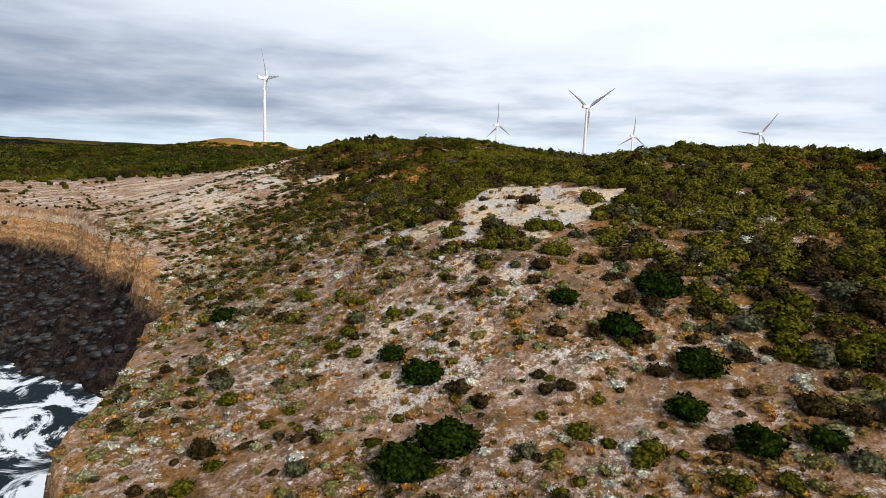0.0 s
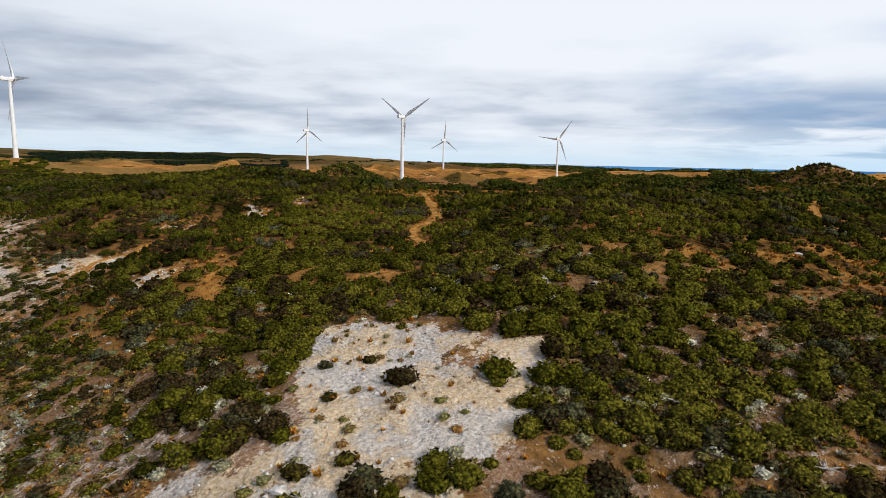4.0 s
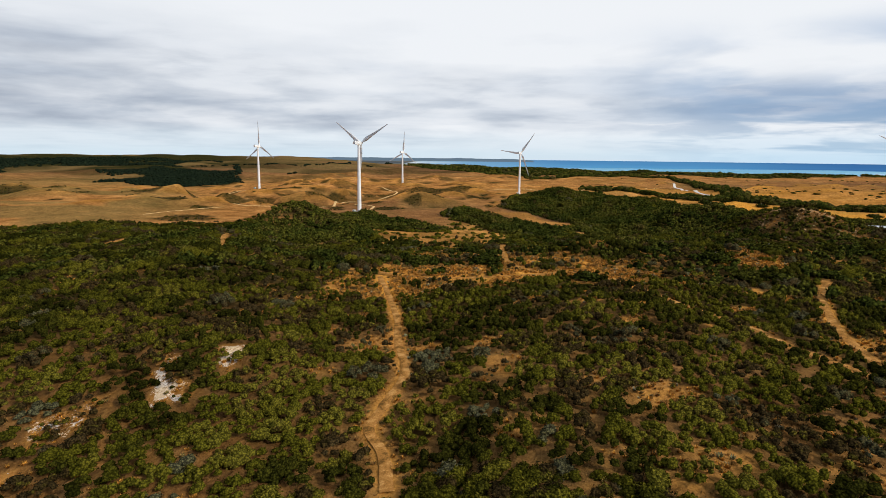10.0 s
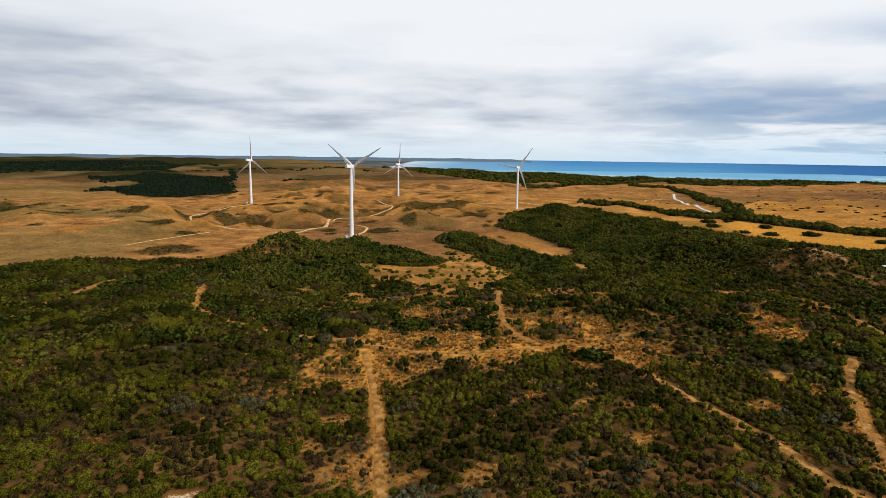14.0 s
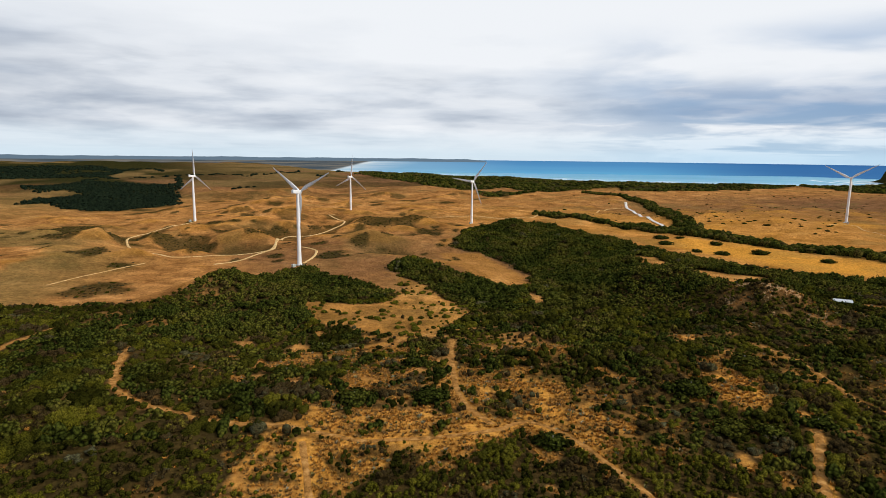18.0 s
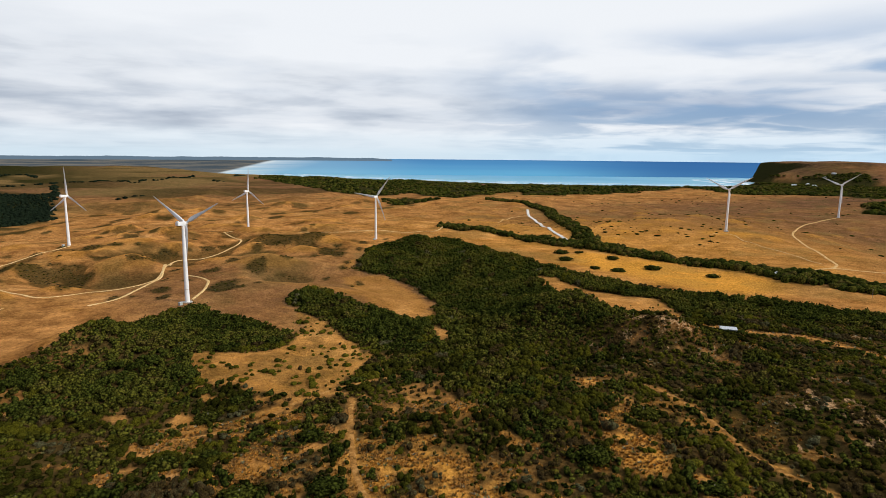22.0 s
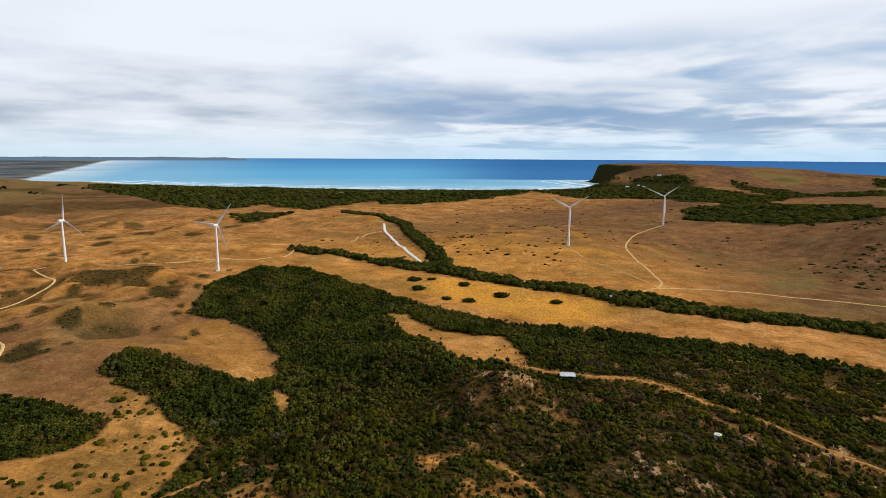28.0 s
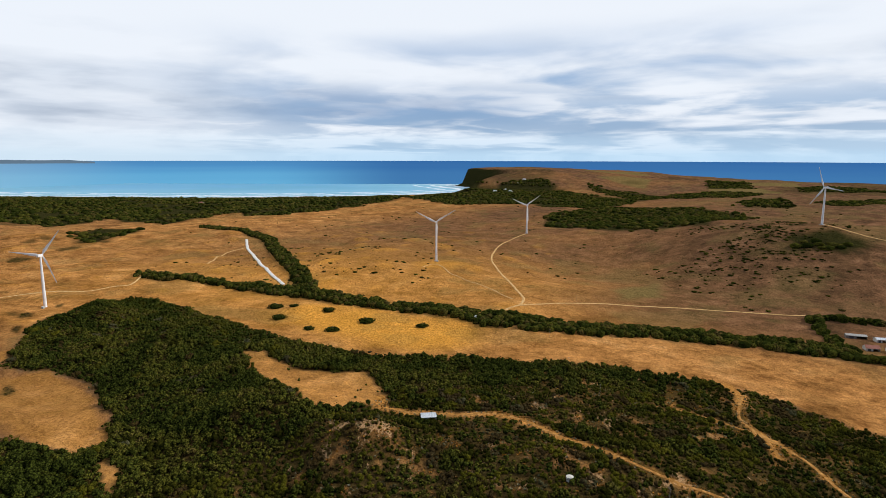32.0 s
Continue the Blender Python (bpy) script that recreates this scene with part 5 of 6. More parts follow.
# ---- shrubs and woods ----
def ico(sub):
    bm = bmesh.new()
    bmesh.ops.create_icosphere(bm, subdivisions=sub, radius=1)
    v = np.array([p.co[:] for p in bm.verts])
    f = np.array([[q.index for q in p.verts] for p in bm.faces])
    bm.free()
    return v, f


def bush_shape(seed, sub, tufts, lumps=11, cut=-0.2, flat=0.8):
    """A knobbly cushion of foliage of radius 1, with loose leaf sprays on it."""
    r = np.random.RandomState(seed)
    v, f = ico(sub)
    heads = r.normal(size=(lumps, 3))
    heads[:, 2] = np.abs(heads[:, 2]) * 0.9
    heads /= np.linalg.norm(heads, axis=1)[:, None]
    size = 0.75 + 0.5 * r.rand(lumps)

    def radius(d):
        near = np.exp(-(1 - d @ heads.T) * 9) * size
        return 0.62 + 0.42 * near.max(axis=1)

    f = f[(v[f][:, :, 2] > cut).any(axis=1)]
    used = np.unique(f)
    back = np.full(len(v), -1)
    back[used] = np.arange(len(used))
    v, f = v[used], back[f]
    v = v * (radius(v) * (1 + 0.10 * (r.rand(len(v)) - 0.5)))[:, None]
    if tufts:
        d = r.normal(size=(tufts, 3))
        d[:, 2] = np.abs(d[:, 2]) - 0.15
        d /= np.linalg.norm(d, axis=1)[:, None]
        c = d * (radius(d) * (0.97 + 0.12 * r.rand(tufts)))[:, None]
        s = (0.10 + 0.10 * r.rand(tufts))[:, None]
        a = np.cross(d, r.normal(size=(tufts, 3)))
        a /= np.linalg.norm(a, axis=1)[:, None] + 1e-9
        b = np.cross(d, a)
        tip = c + d * s * 1.2 + a * s * 0.5
        tri = np.stack([c - b * s * 0.9 - a * s * 0.5, c + b * s * 0.9 - a * s * 0.5, tip], 1).reshape(-1, 3)
        f = np.concatenate([f, np.arange(tufts * 3).reshape(-1, 3) + len(v)])
        v = np.concatenate([v, tri])
    v[:, 2] = v[:, 2] * flat
    return v, f


def scatter(x0, x1, y0, y1, gap, seed):
    """Points on a shaken grid."""
    r = np.random.RandomState(seed)
    px, py = np.meshgrid(np.arange(x0, x1, gap), np.arange(y0, y1, gap))
    px = px + (r.rand(*px.shape) - 0.5) * gap * 1.7
    py = py + (r.rand(*py.shape) - 0.5) * gap * 1.7
    return px.ravel(), py.ravel(), r


def plant(name, px, py, radius, tint, shapes, mat, label, seed, tall=None, sink=0.12, wind=1.0, lift=None):
    """One mesh of many shrubs standing on the land."""
    r = np.random.RandomState(seed)
    pz = height(px, py)
    tall = radius if tall is None else tall
    lift = np.zeros(len(px)) if lift is None else lift
    kind = r.randint(len(shapes), size=len(px))
    turn = r.rand(len(px)) * 2 * np.pi
    vs, fs, ts, base = [], [], [], 0
    for k, (sv, sf) in enumerate(shapes):
        m = np.where(kind == k)[0]
        if not len(m):
            continue
        c, s = np.cos(turn[m])[:, None], np.sin(turn[m])[:, None]
        q = (0.95 + 0.45 * r.rand(len(m))[:, None]) ** (0.5 * wind)
        along = (sv[None, :, 0] * c - sv[None, :, 1] * s) * radius[m][:, None] * q
        across = (sv[None, :, 0] * s + sv[None, :, 1] * c) * radius[m][:, None] / q
        x = along * math.cos(WIND) - across * math.sin(WIND) + px[m][:, None]
        y = along * math.sin(WIND) + across * math.cos(WIND) + py[m][:, None]
        z = (sv[None, :, 2] + 0.15 - sink) * tall[m][:, None] + pz[m][:, None] + lift[m][:, None]
        vs.append(np.stack([x, y, z], 2).reshape(-1, 3))
        fs.append((sf[None] + (np.arange(len(m)) * len(sv))[:, None, None] + base).reshape(-1, 3))
        ts.append(np.repeat(tint[m], len(sv)))
        base += len(m) * len(sv)
    ob = new(name, mesh_from(name, np.concatenate(vs), np.concatenate(fs), mat, {"tint": np.concatenate(ts)}))
    return tagged(ob, label, "scrub", kind="stuff")


def thicket(px, py):
    """How tall the growth stands: low heath to thickets."""
    return 0.95 + 0.70 * step(0.40, 0.64, fbm(px + 210, py + 77, 30, 3)) ** 1.5


def shrub_tint(px, py, r, who=None):
    """Green for most, with brown and grey dead ones in patches; a whole shrub has one tint."""
    who = r.rand(len(px)) if who is None else who
    t = 0.08 + 0.42 * (who * 7.3 % 1.0) ** 1.3 + 0.34 * (step(0.36, 0.64, fbm(px, py, 16, 3)) - 0.44) + 0.12 * (r.rand(len(px)) - 0.5)
    t = t * (1.0 - 0.22 * step(120, 330, np.hypot(px - 15, py - 95)))
    dead = (who * 3.1 % 1.0) < 0.13 + (0.26 + 0.12 * step(330, 400, px)) * step(0.52, 0.66, fbm(px + 500, py, 24, 3))
    t = t + 0.15 * step(80, 55, np.hypot(px - 25, py - 78)) + 0.13 * step(130, 90, np.hypot(px - 40, py - 120)) * step(-10, 10, px)
    return np.where(dead, 0.75 + 0.18 * (who * 11.7 % 1.0) ** 3.0, np.clip(t, 0.02, 0.7))


FINE = [bush_shape(s, 2, 120) for s in range(5)]
HEADS = [bush_shape(120 + s, 2, 26, 7, 0.05, 0.85) for s in range(6)]
DOMES = [bush_shape(140 + s, 1, 8, 5, 0.05, 0.85) for s in range(6)]
MIDDLE = [bush_shape(20 + s, 2, 0, 10, 0.0) for s in range(6)]
COARSE = [bush_shape(40 + s, 1, 0, 7, 0.0) for s in range(6)]
ROUGH = [bush_shape(60 + s, 1, 0, 5, 0.35) for s in range(5)]


def tussock_shape(seed, blades, spread=0.75):
    """A fuzzy cushion of twigs or grass: broad blades that fan out from the root."""
    r = np.random.RandomState(seed)
    v, f = [], []
    for k in range(blades):
        a = r.rand() * 6.28
        lean, h = spread * r.rand() ** 0.6, 0.45 + 0.5 * r.rand()
        c, s = math.cos(a), math.sin(a)
        w, q = 0.20 + 0.14 * r.rand(), lean * 0.45
        b = len(v)
        v += [(c * q - s * w, s * q + c * w, h * 0.10), (c * q + s * w, s * q - c * w, h * 0.10), (c * lean * 1.25, s * lean * 1.25, h)]
        f.append((b, b + 1, b + 2))
    return np.array(v), np.array(f)


TUSSOCKS = [tussock_shape(200 + s, 22) for s in range(6)]
CENTRE = (15, 95)


def zone(px, py, lo, hi):
    d = np.hypot(px - CENTRE[0], py - CENTRE[1])
    return (d >= lo) & (d < hi)


# the coastal slope: cushions of many sizes, each leafy
px, py, r = scatter(-75, 90, 12, 170, 1.8, 1)
m = zone(px, py, 0, 70)
m[m] = r.rand(m.sum()) < scrub_density(px[m], py[m]) * (1 - 0.52 * within(SLOPE, px[m], py[m], 6, 8))
px, py = px[m], py[m]
steep_side = within(SLOPE, px, py, 6, 8)
rad = (0.6 + 1.35 * r.rand(len(px)) ** 1.5) * (1.30 - 0.55 * steep_side)
tint = shrub_tint(px, py, r)
tint = np.where(tint < 0.7, np.clip(tint + 0.12, 0, 0.66), tint)
tint = np.where(r.rand(len(px)) < 0.42 * steep_side + 0.06, 0.76 + 0.16 * r.rand(len(px)), tint)
# the nearest and largest stand as shrubs of their own
one = (np.hypot(px - 6, py - 62) < 48) & (rad > 0.95)
one[one] = np.cumsum(one[one]) <= 188
NEAR_SHRUBS = list(zip(px[one], py[one], rad[one], tint[one]))
px, py, rad, tint = px[~one], py[~one], rad[~one], tint[~one]
plant("coastal_scrub", px, py, rad, tint, FINE, M_SCRUB, "low green and grey coastal shrubs on a stony slope", 2, rad * 0.9)
# low heath between them: grey, brown and olive cushions over stones, and straw tussocks
def on_slope(px, py):
    """How thickly heath grows on the slope."""
    d = np.maximum(within(SLOPE, px, py, 12, 10), 0.9 * step(85, 65, np.hypot(px - 15, py - 60)))
    d = d * (0.12 + 0.88 * step(0.34, 0.54, fbm(px + 7, py, 8, 3)))
    for c in PALE[:4]:
        d = d * (1 - 0.85 * within(c, px, py, 2, 4))
    return d * (shore_distance(px, py) > 2)


LOW = [bush_shape(100 + s, 1, 46, 7, 0.0, 0.7) for s in range(6)]
px, py, r = scatter(-150, 95, 12, 290, 1.35, 11)
m = zone(px, py, 0, 135)
m[m] = r.rand(m.sum()) < 0.85 * on_slope(px[m], py[m])
px, py = px[m], py[m]
rad = 0.38 + 0.85 * r.rand(len(px)) ** 2.0
grey = 0.15 + 0.75 * step(0.40, 0.56, fbm(px + 90, py, 15, 3) - 0.0015 * px)
tint = np.where(r.rand(len(px)) < 0.6 * grey, 0.66 + 0.34 * r.rand(len(px)) ** 1.3, 0.40 + 0.24 * r.rand(len(px)))
plant("heath_cushions", px, py, rad, tint, LOW, M_HEATH, "small grey, brown and olive heath cushions among stones", 12, rad * 0.9)
# streaks of low wind-shorn scrub down the slope
px, py, r = scatter(-150, 30, 30, 290, 1.5, 17)
m = zone(px, py, 0, 160) & (shore_distance(px, py) > 4)
u, v = px * math.cos(WIND) + py * math.sin(WIND), py * math.cos(WIND) - px * math.sin(WIND)
m &= r.rand(len(px)) < within(SLOPE, px, py, 10, 10) * (0.04 + 0.32 * step(92, 112, py) * step(-75, -45, px) + 0.8 * step(0.50, 0.60, fbm(u / 3.2 + 70, v + 31, 5.5, 3))) * (0.25 + 0.75 * step(85, 115, py)) * (1 - 0.45 * within(PALE[1], px, py, 4, 6)) * step(14, 2, px)
for c in (PALE[0], PALE[2], PALE[3]):
    m[m] = r.rand(m.sum()) > 0.95 * within(c, px[m], py[m], 2, 4)
px, py = px[m], py[m]
rad = (0.45 + 0.75 * r.rand(len(px)) ** 1.5) * (1 + 0.45 * step(92, 112, py) * step(-75, -45, px))
tint = np.where(r.rand(len(px)) < 0.66, 0.12 + 0.36 * r.rand(len(px)), 0.76 + 0.18 * r.rand(len(px)))
plant("streak_scrub", px, py, rad, tint, LOW, M_SCRUB, "low wind-shorn olive scrub in streaks on the stony slope", 18, rad * 0.75, 0.12, 2.6)
px, py, r = scatter(-150, 95, 12, 290, 1.3, 15)
m = zone(px, py, 0, 120)
m[m] = (r.rand(m.sum()) < 0.75 * on_slope(px[m], py[m])) & (shore_distance(px[m], py[m]) > 3)
px, py = px[m], py[m]
rad = 0.30 + 0.45 * r.rand(len(px)) ** 1.6
plant("slope_tussocks", px, py, rad, 0.55 * r.rand(len(px)) + 0.35 * (r.rand(len(px)) < 0.2), TUSSOCKS, M_HEATH, "straw and brown tussocks on the stony slope", 16, rad, 0.15)
# brown and orange tussocks in the openings of the scrub
px, py, r = scatter(-200, 620, 40, 420, 1.22, 13)
m = zone(px, py, 60, 330) | ((px > 280) & (py < 400))
m[m] = (r.rand(m.sum()) < 0.95 * (1 - scrub_density(px[m], py[m])) * within(SCRUB, px[m], py[m], 3, 9) * (1 - 0.6 * step(250, 300, px[m])) * step(0.30, 0.46, fbm(px[m], py[m] + 31, 8, 3)))
m[m] = strips([q for q in FOOT_TRACKS if q[0] >= 1.2], px[m], py[m], 0.6) < 0.4
m[m] = r.rand(m.sum()) > 0.55 * strips([q for q in FOOT_TRACKS if q[0] < 1.2], px[m], py[m], 0.6)
for c in PALE[:4]:
    m[m] = r.rand(m.sum()) > 0.9 * within(c, px[m], py[m], 2, 4)
m &= (within(SLOPE, px, py, 4, 6) < 0.6) & (shore_distance(px, py) > 8)
px, py = px[m], py[m]
rad = (0.45 + 0.6 * r.rand(len(px)) ** 1.5) * (1 + 0.4 * step(120, 260, np.hypot(px, py - 95)))
tint = 0.06 + 0.46 * r.rand(len(px)) ** 1.2 + 0.30 * (r.rand(len(px)) < 0.15 + 0.4 * step(280, 340, px))
plant("scrub_tussocks", px, py, rad, tint, [tussock_shape(220 + s, 13) for s in range(5)], M_HEATH, "brown and straw tussocks in openings of the scrub", 14, rad * 0.9, 0.15)

# the plateau: heads of foliage crowded together into low mounds
for name, lo, hi, gap, seed, shapes in (("near_plateau_scrub", 70, 128, 1.42, 3, HEADS), ("plateau_scrub", 128, 222, 1.65, 8, DOMES)):
    px, py, r = scatter(-230, 260, 10, 330, gap, seed)
    m = zone(px, py, lo, hi)
    m[m] = r.rand(m.sum()) < scrub_density(px[m], py[m]) ** 1.2 * 1.45
    px, py = px[m], py[m]
    who, deep = mounds(px, py, 5.2)
    close = step(150, 110, np.hypot(px - 15, py - 95))
    kept = r.rand(len(px)) < 0.25 * (1 - close) + (0.75 + 0.25 * close) * step(0.02 + 0.03 * close, 0.20, deep)
    px, py, who, deep = px[kept], py[kept], who[kept], deep[kept]
    steep_side = within(SLOPE, px, py, 6, 8)
    rad = gap * (0.46 + 0.50 * r.rand(len(px)) ** 1.4) * (0.6 + 0.4 * scrub_density(px, py)) * (1 - 0.25 * steep_side) * (0.85 + 0.4 * (who * 5.3 % 1.0))
    rise = (0.35 + 2.1 * (who * 17.9 % 1.0) ** 1.6 * thicket(px, py)) * np.sqrt(deep) * (1 - 0.6 * steep_side)
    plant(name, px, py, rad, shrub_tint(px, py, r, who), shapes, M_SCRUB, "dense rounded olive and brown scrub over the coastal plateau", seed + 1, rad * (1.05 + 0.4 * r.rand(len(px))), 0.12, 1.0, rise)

# the scrub goes on along the cliff top behind the start
px, py, r = scatter(20, 330, -150, 11, 2.2, 61)
m = r.rand(len(px)) < scrub_density(px, py)
px, py = px[m], py[m]
rad = 0.9 + 1.1 * r.rand(len(px)) ** 1.5
plant("cliff_top_scrub", px, py, rad, shrub_tint(px, py, r), COARSE, M_SCRUB, "low olive scrub along the cliff top", 62, rad * 0.8)

# farther scrub and the dark woods
px, py, r = scatter(-700, 660, -160, 920, 2.75, 5)
m = zone(px, py, 222, 1300)
m[m] = r.rand(m.sum()) < 1.25 * scrub_density(px[m], py[m]) ** 1.15
px, py = px[m], py[m]
wood = wood_cover(px, py)
who, deep = mounds(px, py, 8.0)
rad = (1.2 + 1.6 * r.rand(len(px)) ** 1.5) * (0.55 + 0.45 * scrub_density(px, py)) * (1 + 0.30 * wood) * thicket(px, py) ** 0.5
tall = rad * thicket(px, py) ** 0.6 * (0.65 + 0.6 * fbm(px + 33, py, 28, 3))
rise = (0.2 + (1.9 + 2.4 * wood) * (who * 17.9 % 1.0) ** 1.5) * np.sqrt(deep)
tint = shrub_tint(px, py, r, who)
dark = (who * 23.7 % 1.0) < 0.30 + 0.62 * wood
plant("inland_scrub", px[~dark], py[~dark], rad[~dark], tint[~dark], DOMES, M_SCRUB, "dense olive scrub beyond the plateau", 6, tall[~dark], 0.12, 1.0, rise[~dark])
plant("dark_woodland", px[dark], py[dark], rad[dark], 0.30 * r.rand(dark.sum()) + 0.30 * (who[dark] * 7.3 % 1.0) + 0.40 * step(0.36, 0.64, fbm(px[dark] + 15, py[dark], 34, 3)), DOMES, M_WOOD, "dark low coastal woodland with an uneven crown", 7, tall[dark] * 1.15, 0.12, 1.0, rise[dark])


def grove(name, outlines, gap, size, tall, label, seed, lines=(), mat=M_WOOD, shapes=ROUGH, even=False):
    pts = []
    for o in outlines:
        xs, ys = [p[0] for p in o], [p[1] for p in o]
        px, py, r = scatter(min(xs) - 10, max(xs) + 10, min(ys) - 10, max(ys) + 10, gap, seed)
        m = r.rand(len(px)) < within(o, px, py, gap, gap * 2) * (1 if even else 1 - step(0.67, 0.72, fbm(px + 8, py, gap * 9, 4)))
        m &= (shore_distance(px, py) > 60)
        pts.append((px[m], py[m]))
    for half, line in lines:
        xs, ys = [p[0] for p in line], [p[1] for p in line]
        px, py, r = scatter(min(xs) - 15, max(xs) + 15, min(ys) - 15, max(ys) + 15, gap, seed)
        m = r.rand(len(px)) < near_line(line, px, py, half * 0.8, 3)
        m &= (np.hypot(px - 830, py - 44) > 27) & (strips(FARM_TRACKS, px, py, 1, 2) < 0.5) & (strips([WHITE_ROAD], px, py, 1, 10) < 0.5)
        pts.append((px[m], py[m]))
    px, py = np.concatenate([p[0] for p in pts]), np.concatenate([p[1] for p in pts])
    r = np.random.RandomState(seed)
    rad = size * (0.75 + 0.6 * r.rand(len(px)))
    return plant(name, px, py, rad, r.rand(len(px)) * (1 if mat == M_WOOD else 0.6), shapes, mat, label, seed + 1, rad * tall * (1.0 if even else 0.40 + 1.2 * fbm(px, py, gap * 5, 2)))


grove("hedge_trees", [], 5.0, 5.6, 1.7, "dark dense row of windbreak trees", 21, HEDGES, shapes=COARSE)
grove("coast_woodland", [COAST_WOOD, EAST_WOOD] + SMALL_WOODS, 19, 12.5, 0.8, "dark green woodland behind the beach", 23)
grove("hill_scrub", [[(-400, 560), (-360, 640), (-275, 640), (-250, 628), (-215, 632), (-195, 650), (-176, 666), (-160, 640), (-150, 560)]], 6.5, 4.2, 0.7, "olive scrub round the foot of a grassy knoll", 27, mat=M_SCRUB)
grove("plantation", PLANTATIONS, 10, 6.5, 1.3, "dark even pine plantation beyond the dunes", 25, mat=M_PINE, even=True)
grove("far_woodland", FAR_WOODS, 19, 11, 0.9, "dark woods and tree rows on the plain", 29, TREE_ROWS, mat=M_PINE)

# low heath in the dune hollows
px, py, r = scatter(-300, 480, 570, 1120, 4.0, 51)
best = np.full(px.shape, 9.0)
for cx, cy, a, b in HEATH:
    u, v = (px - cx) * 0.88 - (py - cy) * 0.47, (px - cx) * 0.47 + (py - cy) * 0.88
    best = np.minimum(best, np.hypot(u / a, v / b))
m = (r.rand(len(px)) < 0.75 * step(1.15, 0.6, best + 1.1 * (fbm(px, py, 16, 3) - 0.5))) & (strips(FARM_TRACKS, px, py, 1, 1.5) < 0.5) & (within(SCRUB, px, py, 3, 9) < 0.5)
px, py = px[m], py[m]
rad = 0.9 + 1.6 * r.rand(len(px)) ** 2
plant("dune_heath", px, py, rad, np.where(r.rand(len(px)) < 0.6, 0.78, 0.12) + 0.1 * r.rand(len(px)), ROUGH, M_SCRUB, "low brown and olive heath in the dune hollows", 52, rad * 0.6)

# ---- single shrubs in the open ----
def shrub(name, x, y, size, tint, shape, mat, label, group, tall=0.9):
    """One shrub: a short stem and its crown of leaves."""
    thing = new(name)
    thing.matrix_world = pose(x, y, float(height(x, y)) - 0.1, 0, 0, (x * 37 + y * 11) % 360)
    sv, sf = shape
    v = sv * size
    v[:, 2] = (sv[:, 2] + 0.22) * size * tall
    crown = new("crown", mesh_from("crown", v, sf, mat, {"tint": np.full(len(v), tint)}))
    crown.parent = thing
    bm = lathe([(0.10 * size, -0.2), (0.07 * size, 0.3 * size), (0.03 * size, 0.6 * size)], 6)
    part("stem", bm, M_TIMBER, thing)
    return tagged(thing, label, "shrub", group)


BIG = [bush_shape(80 + s, 2, 200, 14) for s in range(4)]
for i, (x, y) in enumerate([(649, 676), (661, 631), (642, 556), (658, 490), (604, 658), (585, 594), (593, 566), (642, 701)]):
    shrub("shrub", x, y, 6.2 + (i * 37 % 5) * 0.9, 0.35, BIG[i % 4], M_WOOD, "dark rounded shrub standing alone in golden pasture", "shrubs in the pasture", 0.5)
for i, (x, y) in enumerate([(184, 345), (144, 266), (217, 276), (216, 241), (205, 248), (236, 238), (241, 348), (231, 378), (223, 304), (266, 290), (153, 533), (180, 533),
                            (127, 434), (109, 420), (115, 457), (137, 363), (125, 318), (81, 373), (26, 382), (35, 362), (145, 529), (188, 538), (172, 545), (98, 330)]):
    shrub("shrub", x, y, 4.2 + (i * 31 % 7) * 0.45, 0.25 + 0.09 * (i % 5), BIG[i % 4], M_WOOD, "large dark domed shrub at the edge of a sandy clearing", "large dark shrubs by the clearings", 0.62)
for i, (x, y, size) in enumerate([(1, 48.5, 2.6), (-2.5, 46.3, 2.5), (-5, 61.5, 1.5), (-1.5, 57.5, 2.1), (25, 55, 2.4), (25, 67, 2.8), (19, 61, 2.2), (22, 50, 1.9), (14, 66, 1.7), (-30, 80, 1.9), (26, 45, 2.1), (31, 44.5, 1.5), (39, 53, 1.7)]):
    shrub("shrub", x, y, size, 0.12 + 0.05 * (i % 3), BIG[i % 4], M_LUSH, "dense dark green rounded shrub on the stony slope", "large shrubs on the slope", 0.95)
LEAFY = {}
STEM = lathe([(0.10, -0.3), (0.07, 0.3), (0.03, 0.6)], 6)
stem_mesh = bpy.data.meshes.new("stem")
STEM.to_mesh(stem_mesh)
STEM.free()
stem_mesh.materials.append(M_TIMBER)
WORDS = ["low dark green shrub on the stony slope", "rounded green shrub on the stony slope", "yellow-green rounded shrub on the stony slope",
         "brown dry shrub on the stony slope", "grey woody shrub on the stony slope"]
for i, (x, y, size, tint) in enumerate(NEAR_SHRUBS):
    level = 0 if tint < 0.2 else 1 if tint < 0.4 else 2 if tint < 0.74 else 3 if tint < 0.86 else 4
    key = (i % 5, level)
    if key not in LEAFY:
        sv, sf = FINE[key[0]]
        v = sv + np.array([0, 0, 0.15])
        LEAFY[key] = mesh_from("crown", v, sf, M_SCRUB, {"tint": np.full(len(v), (0.14, 0.30, 0.48, 0.80, 0.95)[level])})
    thing = new("shrub")
    thing.matrix_world = pose(x, y, float(height(x, y)) - 0.08, 0, 0, i * 67 % 360) @ Matrix.Diagonal((size, size * (0.85 + 0.06 * (i % 6)), size * 0.9, 1))
    for name, me in (("crown", LEAFY[key]), ("stem", stem_mesh)):
        new(name, me).parent = thing
    tagged(thing, WORDS[level], "shrub", "shrubs on the stony slope")
rs = np.random.RandomState(77)
n = 0
